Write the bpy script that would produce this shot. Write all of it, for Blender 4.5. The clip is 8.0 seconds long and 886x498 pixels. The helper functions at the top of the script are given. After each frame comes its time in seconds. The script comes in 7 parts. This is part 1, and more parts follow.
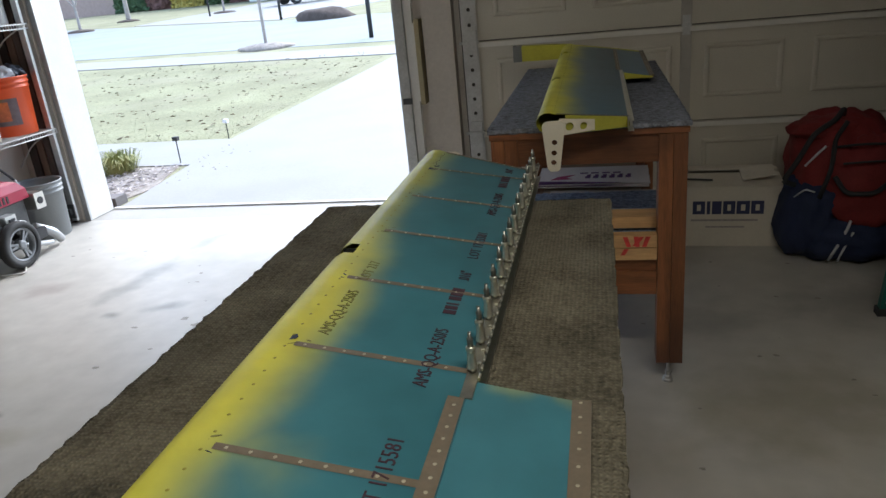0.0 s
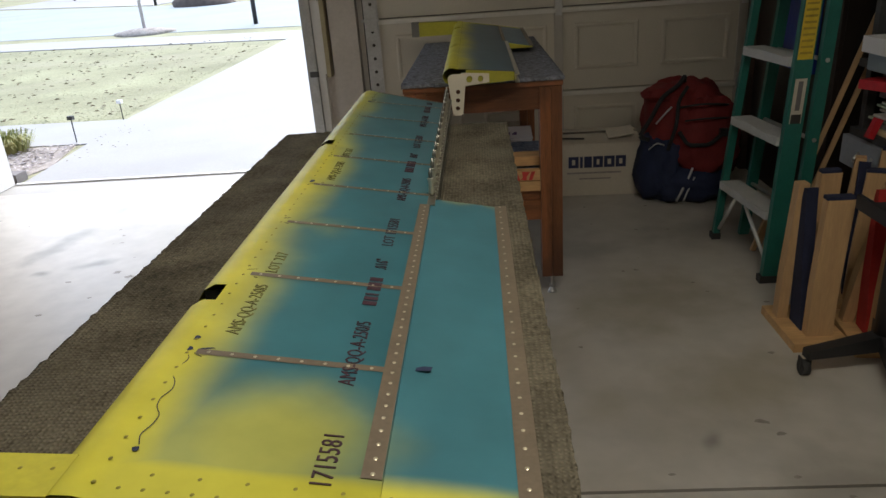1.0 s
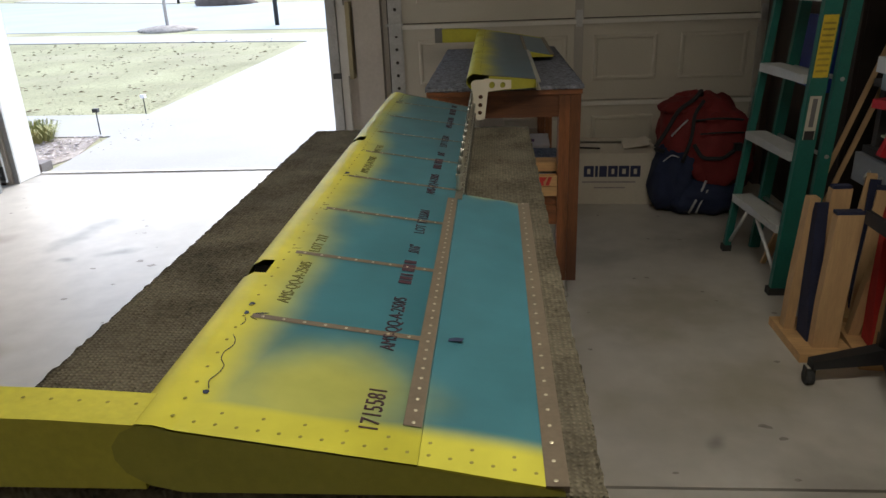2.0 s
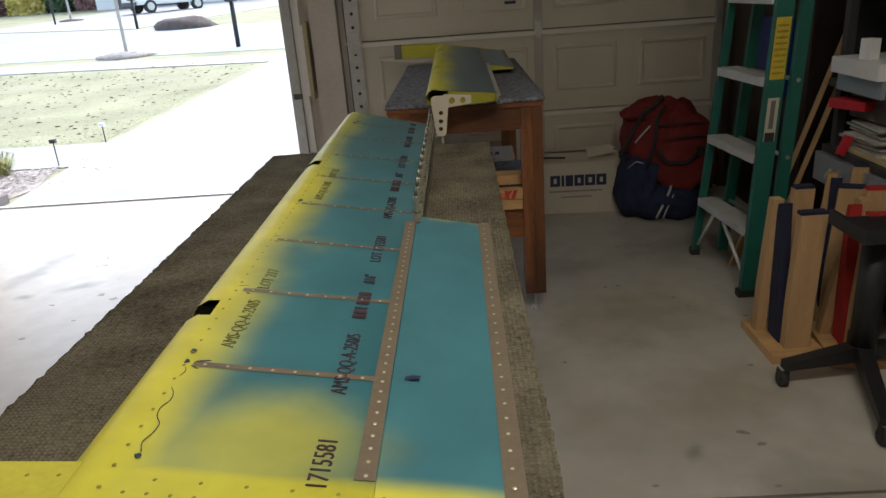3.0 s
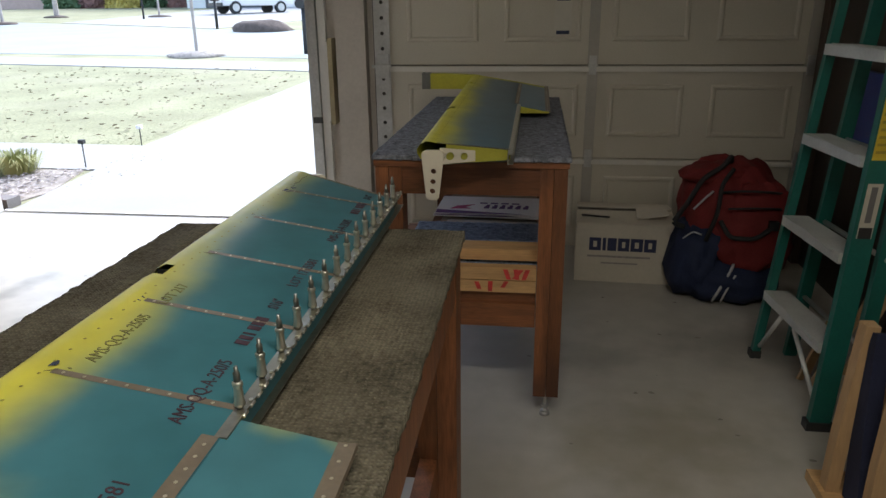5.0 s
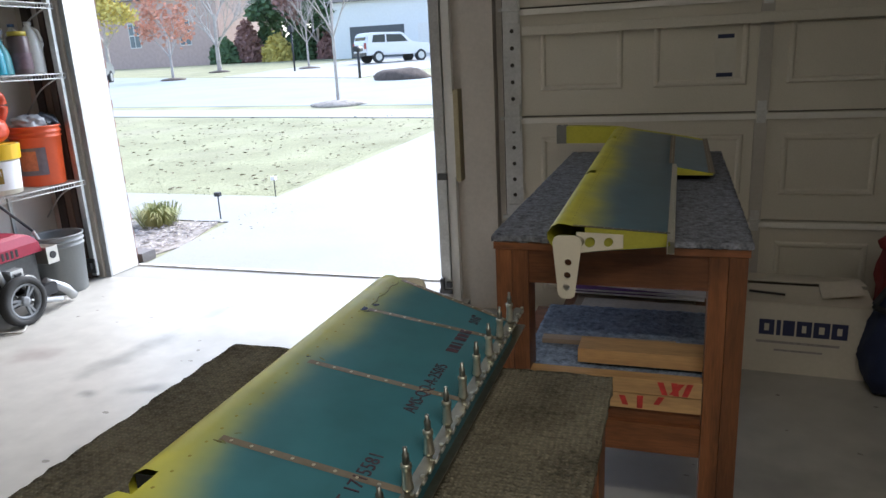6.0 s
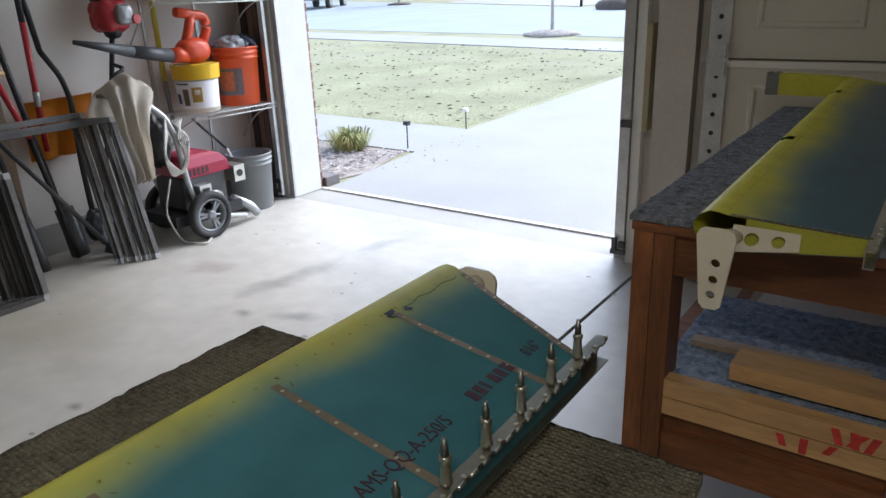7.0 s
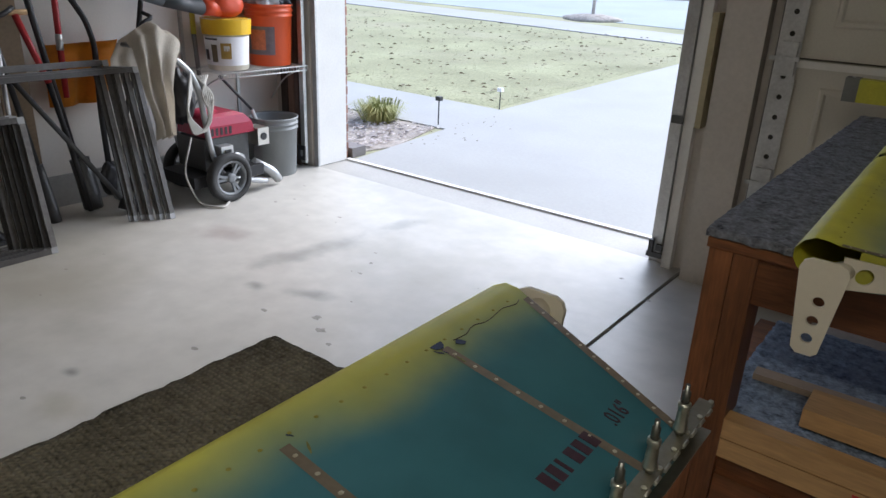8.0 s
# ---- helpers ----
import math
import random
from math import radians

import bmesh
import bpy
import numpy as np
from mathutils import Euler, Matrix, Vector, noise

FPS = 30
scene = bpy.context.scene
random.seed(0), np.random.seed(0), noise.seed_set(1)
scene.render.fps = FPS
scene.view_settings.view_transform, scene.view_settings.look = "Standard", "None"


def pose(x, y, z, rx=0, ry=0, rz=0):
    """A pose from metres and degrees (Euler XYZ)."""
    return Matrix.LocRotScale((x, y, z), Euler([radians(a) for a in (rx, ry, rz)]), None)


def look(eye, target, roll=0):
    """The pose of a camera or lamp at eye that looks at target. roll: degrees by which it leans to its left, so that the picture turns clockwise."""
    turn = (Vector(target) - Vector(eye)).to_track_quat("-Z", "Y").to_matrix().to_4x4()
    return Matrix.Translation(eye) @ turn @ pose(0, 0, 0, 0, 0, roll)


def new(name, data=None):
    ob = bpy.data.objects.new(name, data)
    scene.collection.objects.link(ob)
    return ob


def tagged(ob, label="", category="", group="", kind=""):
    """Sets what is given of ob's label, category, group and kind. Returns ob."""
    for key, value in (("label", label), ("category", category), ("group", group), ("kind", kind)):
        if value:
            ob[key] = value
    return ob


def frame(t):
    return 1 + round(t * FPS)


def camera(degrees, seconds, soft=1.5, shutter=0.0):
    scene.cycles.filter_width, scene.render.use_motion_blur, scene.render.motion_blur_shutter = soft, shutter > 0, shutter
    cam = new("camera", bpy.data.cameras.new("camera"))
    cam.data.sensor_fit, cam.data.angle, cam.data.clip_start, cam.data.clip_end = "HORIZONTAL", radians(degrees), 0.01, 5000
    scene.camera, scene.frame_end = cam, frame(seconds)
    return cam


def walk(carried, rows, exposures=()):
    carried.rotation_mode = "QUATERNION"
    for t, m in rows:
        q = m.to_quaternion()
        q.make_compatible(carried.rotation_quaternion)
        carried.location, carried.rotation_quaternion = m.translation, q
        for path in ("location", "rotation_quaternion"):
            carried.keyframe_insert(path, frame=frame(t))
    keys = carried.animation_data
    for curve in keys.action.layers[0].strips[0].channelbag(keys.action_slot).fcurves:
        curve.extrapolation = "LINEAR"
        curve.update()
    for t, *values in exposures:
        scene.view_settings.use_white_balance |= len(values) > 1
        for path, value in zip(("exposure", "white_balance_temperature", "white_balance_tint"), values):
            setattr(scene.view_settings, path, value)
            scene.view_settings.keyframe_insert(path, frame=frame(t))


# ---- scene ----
cam = camera(63.8, 8.0)
PATH = [
    (0, (0.158, 0.034, 1.354), (-0.276, 1.858, 0.658), -5.6),
    (0.3, (0.124, -0.130, 1.352), (-0.207, 1.699, 0.612), -5.5),
    (0.5, (0.116, -0.223, 1.345), (-0.144, 1.609, 0.586), -4.8),
    (1, (0.11, -0.485, 1.325), (-0.015, 1.368, 0.583), -4.2),
    (1.2, (0.085, -0.54, 1.322), (-0.042, 1.314, 0.583), -3.5),
    (2.3, (0.088, -0.569, 1.334), (-0.057, 1.298, 0.631), -2.0),
    (2.5, (0.1, -0.565, 1.336), (-0.008, 1.309, 0.646), -2.3),
    (3, (0.109, -0.521, 1.332), (0.032, 1.354, 0.639), -4.3),
    (3.5, (0.111, -0.361, 1.331), (0.061, 1.501, 0.604), -0.8),
    (3.7, (0.104, -0.296, 1.338), (0.094, 1.566, 0.610), -0.8),
    (4, (0.124, -0.208, 1.341), (0.171, 1.665, 0.639), -0.6),
    (4.2, (0.141, -0.154, 1.338), (0.199, 1.724, 0.653), 0.3),
    (5.3, (0.344, 0.233, 1.347), (-0.085, 2.08, 0.712), -0.5),
    (5.5, (0.307, 0.342, 1.337), (-0.221, 2.166, 0.709), -0.5),
    (6, (0.252, 0.54, 1.358), (-0.363, 2.368, 0.831), -2.9),
    (6.5, (0.267, 0.715, 1.338), (-0.526, 2.471, 0.802), 0.1),
    (7, (0.311, 0.889, 1.346), (-0.79, 2.413, 0.665), -2.1),
    (7.2, (0.289, 0.931, 1.337), (-0.873, 2.387, 0.612), -2.0),
    (7.5, (0.215, 0.958, 1.327), (-0.993, 2.352, 0.553), 1.7),
    (8, (0.159, 1.012, 1.319), (-0.964, 2.492, 0.578), 2.4),
]
walk(cam, [(t, look(eye, target, roll)) for t, eye, target, roll in PATH], [(0, 1.84, 5850, 9), (1, 1.80, 6250, 11), (2.5, 1.91, 6250, 11), (4, 2.03, 6300, 11), (5.5, 2.03, 5900, 10), (6.5, 1.88, 5850, 10), (8, 1.64, 5900, 11)])

# ---- world, sky and sun: bright overcast afternoon ----
world = bpy.data.worlds.new("world")
scene.world = world
world.use_nodes = True
wn = world.node_tree
sky = wn.nodes.new("ShaderNodeTexSky")
sky.sky_type = "NISHITA"
sky.sun_disc = False
sky.sun_elevation = radians(39)
sky.sun_rotation = radians(10)
sky.air_density, sky.dust_density, sky.ozone_density = 1.0, 1.5, 2.0
haze = wn.nodes.new("ShaderNodeHueSaturation")          # thin cloud greys the blue
haze.inputs["Saturation"].default_value = 0.78
wn.links.new(sky.outputs["Color"], haze.inputs["Color"])
wn.links.new(haze.outputs["Color"], wn.nodes["Background"].inputs["Color"])
wn.nodes["Background"].inputs["Strength"].default_value = 0.128
sun_data = bpy.data.lights.new("sun", "SUN")
sun_data.energy, sun_data.angle, sun_data.color = 1.6, radians(65), (1.0, 0.99, 0.97)
sun = new("sun", sun_data)
sun.matrix_world = look((7, 45, 34), (0, 6, 0))

# fill lamp for an unseen ceiling light, assumed from warm glints, brightens the indoors
lamp_data = bpy.data.lights.new("added_shop_fill", "AREA")
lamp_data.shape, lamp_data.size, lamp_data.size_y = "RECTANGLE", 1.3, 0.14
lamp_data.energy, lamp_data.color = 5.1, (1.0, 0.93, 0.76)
lamp = new("added_shop_fill", lamp_data)
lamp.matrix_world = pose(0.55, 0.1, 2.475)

# ---- materials ----
MATS = {}


def mat(name, color, rough=0.6, metal=0.0, vary=0.15, scale=6.0, fine=60.0, bump=0.1, spec=0.5, second=None, amount=0.5, stretch=(1, 1, 1), coat=0.0, random_piece=0.0):
    """A surface with grain at two scales; second is a colour of stains or wear that shows in patches."""
    if name in MATS:
        return MATS[name]
    m = bpy.data.materials.new(name)
    m.use_nodes = True
    nt = m.node_tree
    b = nt.nodes["Principled BSDF"]
    tc = nt.nodes.new("ShaderNodeTexCoord")
    mp = nt.nodes.new("ShaderNodeMapping")
    mp.inputs["Scale"].default_value = stretch
    nt.links.new(tc.outputs["Object"], mp.inputs["Vector"])
    n1 = nt.nodes.new("ShaderNodeTexNoise")
    n1.inputs["Scale"].default_value, n1.inputs["Detail"].default_value = scale, 5
    n2 = nt.nodes.new("ShaderNodeTexNoise")
    n2.inputs["Scale"].default_value, n2.inputs["Detail"].default_value = fine, 3
    for n in (n1, n2):
        nt.links.new(mp.outputs["Vector"], n.inputs["Vector"])
    ramp = nt.nodes.new("ShaderNodeMapRange")
    ramp.inputs["From Min"].default_value, ramp.inputs["From Max"].default_value = 0.3, 0.7
    ramp.inputs["To Min"].default_value, ramp.inputs["To Max"].default_value = 1 - vary, 1 + vary
    mixn = nt.nodes.new("ShaderNodeMix")
    mixn.data_type = "FLOAT"
    mixn.inputs[0].default_value = 0.45
    nt.links.new(n1.outputs["Fac"], mixn.inputs[2])
    nt.links.new(n2.outputs["Fac"], mixn.inputs[3])
    nt.links.new(mixn.outputs[0], ramp.inputs["Value"])
    hsv = nt.nodes.new("ShaderNodeHueSaturation")
    hsv.inputs["Color"].default_value = (*color, 1)
    src = ramp.outputs["Result"]
    if random_piece:
        oi = nt.nodes.new("ShaderNodeObjectInfo")
        rr = nt.nodes.new("ShaderNodeMapRange")
        rr.inputs["To Min"].default_value, rr.inputs["To Max"].default_value = 1 - random_piece, 1 + random_piece
        nt.links.new(oi.outputs["Random"], rr.inputs["Value"])
        mul = nt.nodes.new("ShaderNodeMath")
        mul.operation = "MULTIPLY"
        nt.links.new(src, mul.inputs[0])
        nt.links.new(rr.outputs["Result"], mul.inputs[1])
        src = mul.outputs[0]
    nt.links.new(src, hsv.inputs["Value"])
    out = hsv.outputs["Color"]
    if second is not None:
        n3 = nt.nodes.new("ShaderNodeTexNoise")
        n3.inputs["Scale"].default_value, n3.inputs["Detail"].default_value = scale * 0.6, 6
        nt.links.new(tc.outputs["Object"], n3.inputs["Vector"])
        r3 = nt.nodes.new("ShaderNodeMapRange")
        r3.inputs["From Min"].default_value, r3.inputs["From Max"].default_value = 0.5, 0.68
        r3.inputs["To Max"].default_value = amount
        nt.links.new(n3.outputs["Fac"], r3.inputs["Value"])
        mx = nt.nodes.new("ShaderNodeMix")
        mx.data_type = "RGBA"
        mx.inputs[7].default_value = (*second, 1)
        nt.links.new(r3.outputs["Result"], mx.inputs[0])
        nt.links.new(out, mx.inputs[6])
        out = mx.outputs[2]
    nt.links.new(out, b.inputs["Base Color"])
    b.inputs["Roughness"].default_value, b.inputs["Metallic"].default_value = rough, metal
    b.inputs["Specular IOR Level"].default_value = spec
    b.inputs["Coat Weight"].default_value = coat
    if bump:
        bp = nt.nodes.new("ShaderNodeBump")
        bp.inputs["Strength"].default_value, bp.inputs["Distance"].default_value = bump, 0.004
        nt.links.new(n2.outputs["Fac"], bp.inputs["Height"])
        nt.links.new(bp.outputs["Normal"], b.inputs["Normal"])
    MATS[name] = m
    return m


def skin_material(name, yellow_x, soft, blobs, film, dull, narrow=0.0):
    """Thin aluminium skin under blue-green film, with yellow-green primer sprayed along the nose and fading out over the film."""
    m = bpy.data.materials.new(name)
    m.use_nodes = True
    nt = m.node_tree
    b = nt.nodes["Principled BSDF"]
    tc = nt.nodes.new("ShaderNodeTexCoord")
    sep = nt.nodes.new("ShaderNodeSeparateXYZ")
    nt.links.new(tc.outputs["Object"], sep.inputs[0])
    big = nt.nodes.new("ShaderNodeTexNoise")
    big.inputs["Scale"].default_value, big.inputs["Detail"].default_value = 5.5, 4
    nt.links.new(tc.outputs["Object"], big.inputs["Vector"])
    tiny = nt.nodes.new("ShaderNodeTexNoise")
    tiny.inputs["Scale"].default_value, tiny.inputs["Detail"].default_value = 160, 2
    nt.links.new(tc.outputs["Object"], tiny.inputs["Vector"])

    def math_node(op, a, c):
        n = nt.nodes.new("ShaderNodeMath")
        n.operation = op
        for k, v in enumerate((a, c)):
            if isinstance(v, (int, float)):
                n.inputs[k].default_value = v
            else:
                nt.links.new(v, n.inputs[k])
        return n.outputs[0]

    def span(v, lo, hi):
        n = nt.nodes.new("ShaderNodeMapRange")
        n.interpolation_type = "SMOOTHSTEP"
        n.inputs["From Min"].default_value, n.inputs["From Max"].default_value = lo, hi
        nt.links.new(v, n.inputs["Value"])
        return n.outputs["Result"]

    wob = math_node("MULTIPLY", math_node("SUBTRACT", big.outputs["Fac"], 0.5), 0.085)
    xx = math_node("ADD", math_node("ADD", sep.outputs["X"], wob), math_node("MULTIPLY", span(sep.outputs["Y"], 0.7, 1.25), narrow))
    fac = math_node("SUBTRACT", 1.0, span(xx, yellow_x, yellow_x + soft))
    for bx, by, br, strength in blobs:
        dist = nt.nodes.new("ShaderNodeVectorMath")
        dist.operation = "DISTANCE"
        dist.inputs[1].default_value = (bx, by, 0.05)
        nt.links.new(tc.outputs["Object"], dist.inputs[0])
        d = math_node("ADD", dist.outputs["Value"], math_node("MULTIPLY", wob, 1.8))
        fac = math_node("MAXIMUM", fac, math_node("MULTIPLY", math_node("SUBTRACT", 1.0, span(d, br * 0.1, br * 1.18)), strength))
    yy = math_node("ADD", sep.outputs["Y"], math_node("MULTIPLY", wob, 0.25))
    fac = math_node("MAXIMUM", fac, math_node("MULTIPLY", math_node("SUBTRACT", 1.0, span(yy, -0.04, -0.012)), 0.95))
    mx = nt.nodes.new("ShaderNodeMix")
    mx.data_type = "RGBA"
    mx.inputs[6].default_value = (*film, 1)
    mx.inputs[7].default_value = (0.64, 0.60, 0.05, 1)
    nt.links.new(fac, mx.inputs[0])
    smear = nt.nodes.new("ShaderNodeTexNoise")
    smear.inputs["Scale"].default_value, smear.inputs["Detail"].default_value = 14, 6
    nt.links.new(tc.outputs["Object"], smear.inputs["Vector"])
    hsv = nt.nodes.new("ShaderNodeHueSaturation")
    val = nt.nodes.new("ShaderNodeMapRange")
    val.inputs["From Min"].default_value, val.inputs["From Max"].default_value = 0.3, 0.7
    val.inputs["To Min"].default_value, val.inputs["To Max"].default_value = 0.86, 1.1
    nt.links.new(smear.outputs["Fac"], val.inputs["Value"])
    nt.links.new(val.outputs["Result"], hsv.inputs["Value"])
    nt.links.new(mx.outputs[2], hsv.inputs["Color"])
    nt.links.new(hsv.outputs["Color"], b.inputs["Base Color"])
    rg = nt.nodes.new("ShaderNodeMapRange")
    rg.inputs["To Min"].default_value, rg.inputs["To Max"].default_value = dull, dull + 0.18
    nt.links.new(fac, rg.inputs["Value"])
    nt.links.new(rg.outputs["Result"], b.inputs["Roughness"])
    bp = nt.nodes.new("ShaderNodeBump")
    bp.inputs["Strength"].default_value, bp.inputs["Distance"].default_value = 0.08, 0.002
    nt.links.new(big.outputs["Fac"], bp.inputs["Height"])
    nt.links.new(bp.outputs["Normal"], b.inputs["Normal"])
    return m


CONCRETE = mat("garage_concrete", (0.47, 0.445, 0.40), 0.42, vary=0.16, scale=1.3, fine=9, bump=0.03, second=(0.29, 0.262, 0.205), amount=0.8)
APRON = mat("apron_concrete", (0.36, 0.34, 0.31), 0.6, vary=0.12, scale=3, fine=70, bump=0.15)
DRIVE = mat("driveway_concrete", (0.33, 0.325, 0.31), 0.8, vary=0.08, scale=1.2, fine=50, bump=0.2, second=(0.29, 0.285, 0.27), amount=0.5)
WALL = mat("painted_drywall", (0.72, 0.68, 0.63), 0.85, vary=0.04, scale=3, fine=90, bump=0.08)
CEIL = mat("ceiling_paint", (0.72, 0.70, 0.66), 0.9, vary=0.03, scale=3, fine=120, bump=0.1)
TRIM = mat("white_trim_paint", (0.74, 0.72, 0.68), 0.5, vary=0.06, scale=5, fine=80, bump=0.05)
POSTPAINT = mat("beige_post_paint", (0.56, 0.51, 0.45), 0.7, vary=0.10, scale=4, fine=60, bump=0.06)
DOORSTEEL = mat("garage_door_steel", (0.61, 0.565, 0.47), 0.5, vary=0.08, scale=2.5, fine=130, bump=0.06)
GALV = mat("galvanised_steel", (0.55, 0.55, 0.54), 0.42, 0.85, vary=0.18, scale=12, fine=80, bump=0.06)
DARKMETAL = mat("dark_grey_metal", (0.09, 0.09, 0.09), 0.45, 0.6, vary=0.2, scale=10, fine=90, bump=0.05)
BLACK = mat("black_plastic", (0.018, 0.018, 0.02), 0.5, vary=0.2, scale=8, fine=90, bump=0.06)
RUBBER = mat("black_rubber", (0.03, 0.03, 0.03), 0.75, vary=0.2, scale=8, fine=60, bump=0.1)
WOOD = mat("stained_lumber", (0.205, 0.076, 0.027), 0.5, vary=0.55, scale=5, fine=34, bump=0.15, stretch=(7, 7, 0.6), second=(0.075, 0.028, 0.013), amount=0.75, random_piece=0.28)
WOODY = mat("stained_lumber_along", (0.215, 0.080, 0.029), 0.5, vary=0.55, scale=5, fine=34, bump=0.15, stretch=(0.6, 7, 7), second=(0.08, 0.03, 0.014), amount=0.75, random_piece=0.28)
PINE = mat("fresh_pine", (0.50, 0.32, 0.16), 0.6, vary=0.16, scale=4, fine=30, bump=0.08, stretch=(6, 6, 0.7), second=(0.38, 0.21, 0.09), amount=0.5)
PINEX = mat("pine_board_along", (0.56, 0.34, 0.15), 0.6, vary=0.26, scale=4, fine=30, bump=0.08, stretch=(0.7, 6, 6), second=(0.34, 0.18, 0.07), amount=0.5)
CARPET = mat("brown_carpet", (0.132, 0.116, 0.084), 0.95, vary=0.75, scale=9, fine=120, bump=1.0, spec=0.1, second=(0.172, 0.154, 0.116), amount=0.55)
BLUECARPET = mat("blue_grey_carpet", (0.19, 0.195, 0.225), 0.95, vary=0.8, scale=45, fine=150, bump=1.0, spec=0.1, second=(0.215, 0.22, 0.25), amount=0.6)
SHELFCARPET = mat("blue_shelf_carpet", (0.25, 0.31, 0.41), 0.95, vary=0.75, scale=45, fine=150, bump=1.0, spec=0.1, second=(0.31, 0.37, 0.48), amount=0.6)


def ribbed(m, pitch, depth):
    """Adds the small raised cells of a ribbed carpet to a material's relief and tone."""
    nt = m.node_tree
    b = nt.nodes["Principled BSDF"]
    tc = nt.nodes.new("ShaderNodeTexCoord")
    cells = nt.nodes.new("ShaderNodeMath")
    cells.operation = "MULTIPLY"
    for k, axis in enumerate(("X", "Y")):
        w = nt.nodes.new("ShaderNodeTexWave")
        w.bands_direction = axis
        w.inputs["Scale"].default_value = 0.314 / pitch
        w.inputs["Distortion"].default_value = 2.2
        w.inputs["Detail"].default_value = 1
        nt.links.new(tc.outputs["Object"], w.inputs["Vector"])
        nt.links.new(w.outputs["Fac"], cells.inputs[k])
    tone = nt.nodes.new("ShaderNodeMapRange")
    tone.inputs["To Min"].default_value, tone.inputs["To Max"].default_value = 0.86, 1.26
    nt.links.new(cells.outputs[0], tone.inputs["Value"])
    old = b.inputs["Base Color"].links[0].from_socket
    mul = nt.nodes.new("ShaderNodeVectorMath")
    mul.operation = "MULTIPLY"
    nt.links.new(old, mul.inputs[0])
    nt.links.new(tone.outputs["Result"], mul.inputs[1])
    nt.links.new(mul.outputs[0], b.inputs["Base Color"])
    bump = nt.nodes.new("ShaderNodeBump")
    bump.inputs["Strength"].default_value, bump.inputs["Distance"].default_value = 0.8, depth
    nt.links.new(cells.outputs[0], bump.inputs["Height"])
    if b.inputs["Normal"].links:
        nt.links.new(b.inputs["Normal"].links[0].from_socket, bump.inputs["Normal"])
    nt.links.new(bump.outputs["Normal"], b.inputs["Normal"])


def stained(m, spots):
    """Adds old spills with ragged soft edges: (x, y, half length, half width, turn, strength, colour)."""
    nt = m.node_tree
    b = nt.nodes["Principled BSDF"]
    tc = nt.nodes.new("ShaderNodeTexCoord")
    rag = nt.nodes.new("ShaderNodeTexNoise")
    rag.inputs["Scale"].default_value, rag.inputs["Detail"].default_value = 7, 5
    nt.links.new(tc.outputs["Object"], rag.inputs["Vector"])
    for x, y, a, c, turn, strength, colour in spots:
        mp = nt.nodes.new("ShaderNodeMapping")
        mp.vector_type = "TEXTURE"
        mp.inputs["Location"].default_value = (x, y, 0)
        mp.inputs["Rotation"].default_value = (0, 0, radians(turn))
        mp.inputs["Scale"].default_value = (a, c, 1)
        nt.links.new(tc.outputs["Object"], mp.inputs["Vector"])
        ln = nt.nodes.new("ShaderNodeVectorMath")
        ln.operation = "LENGTH"
        nt.links.new(mp.outputs["Vector"], ln.inputs[0])
        add = nt.nodes.new("ShaderNodeMath")
        add.operation = "MULTIPLY_ADD"
        nt.links.new(rag.outputs["Fac"], add.inputs[0])
        add.inputs[1].default_value = 1.5
        nt.links.new(ln.outputs["Value"], add.inputs[2])
        fall = nt.nodes.new("ShaderNodeMapRange")
        fall.interpolation_type = "SMOOTHSTEP"
        fall.inputs["From Min"].default_value, fall.inputs["From Max"].default_value = 0.75, 1.75
        fall.inputs["To Min"].default_value, fall.inputs["To Max"].default_value = strength, 0.0
        nt.links.new(add.outputs[0], fall.inputs["Value"])
        mx = nt.nodes.new("ShaderNodeMix")
        mx.data_type = "RGBA"
        mx.inputs[7].default_value = (*colour, 1)
        nt.links.new(fall.outputs["Result"], mx.inputs[0])
        nt.links.new(b.inputs["Base Color"].links[0].from_socket, mx.inputs[6])
        nt.links.new(mx.outputs[2], b.inputs["Base Color"])


OIL, OLIVE, RUST = (0.15, 0.14, 0.125), (0.27, 0.235, 0.145), (0.24, 0.17, 0.15)
stained(CONCRETE, (
    (-2.30, 3.15, 0.50, 0.12, 80, 0.55, OIL), (-2.22, 3.75, 0.25, 0.09, 75, 0.4, OIL), (-1.93, 2.84, 0.16, 0.07, 20, 0.6, OIL),
    (-2.16, 2.75, 0.07, 0.05, 0, 0.7, OIL), (-2.78, 3.04, 0.22, 0.14, 30, 0.45, RUST), (-2.06, 1.90, 0.05, 0.035, 0, 0.8, OIL),
    (-1.90, 1.78, 0.12, 0.10, 0, 0.35, OLIVE), (0.73, 1.24, 0.07, 0.04, 60, 0.6, OIL), (0.75, 2.15, 0.55, 0.40, 20, 0.5, OLIVE),
    (0.55, 2.70, 0.30, 0.20, 0, 0.4, OIL), (0.95, 1.55, 0.40, 0.30, 40, 0.45, OLIVE), (1.00, 1.05, 0.25, 0.18, 0, 0.4, OIL),
    (0.45, 1.45, 0.20, 0.12, 70, 0.3, OLIVE), (-1.45, 2.30, 0.35, 0.20, 30, 0.25, OIL), (1.15, 2.90, 0.40, 0.30, 0, 0.4, OIL)))
ribbed(CARPET, 0.0062, 0.0025)
SKIN1 = skin_material("primed_film_skin", -0.215, 0.095, ((-0.088, 0.010, 0.115, 0.66), (-0.15, -0.02, 0.085, 0.55), (0.06, 0.70, 0.035, 0.5), (0.12, 0.70, 0.03, 0.5), (-0.165, 0.52, 0.07, 0.5)), (0.055, 0.18, 0.225), 0.30, narrow=0.026)
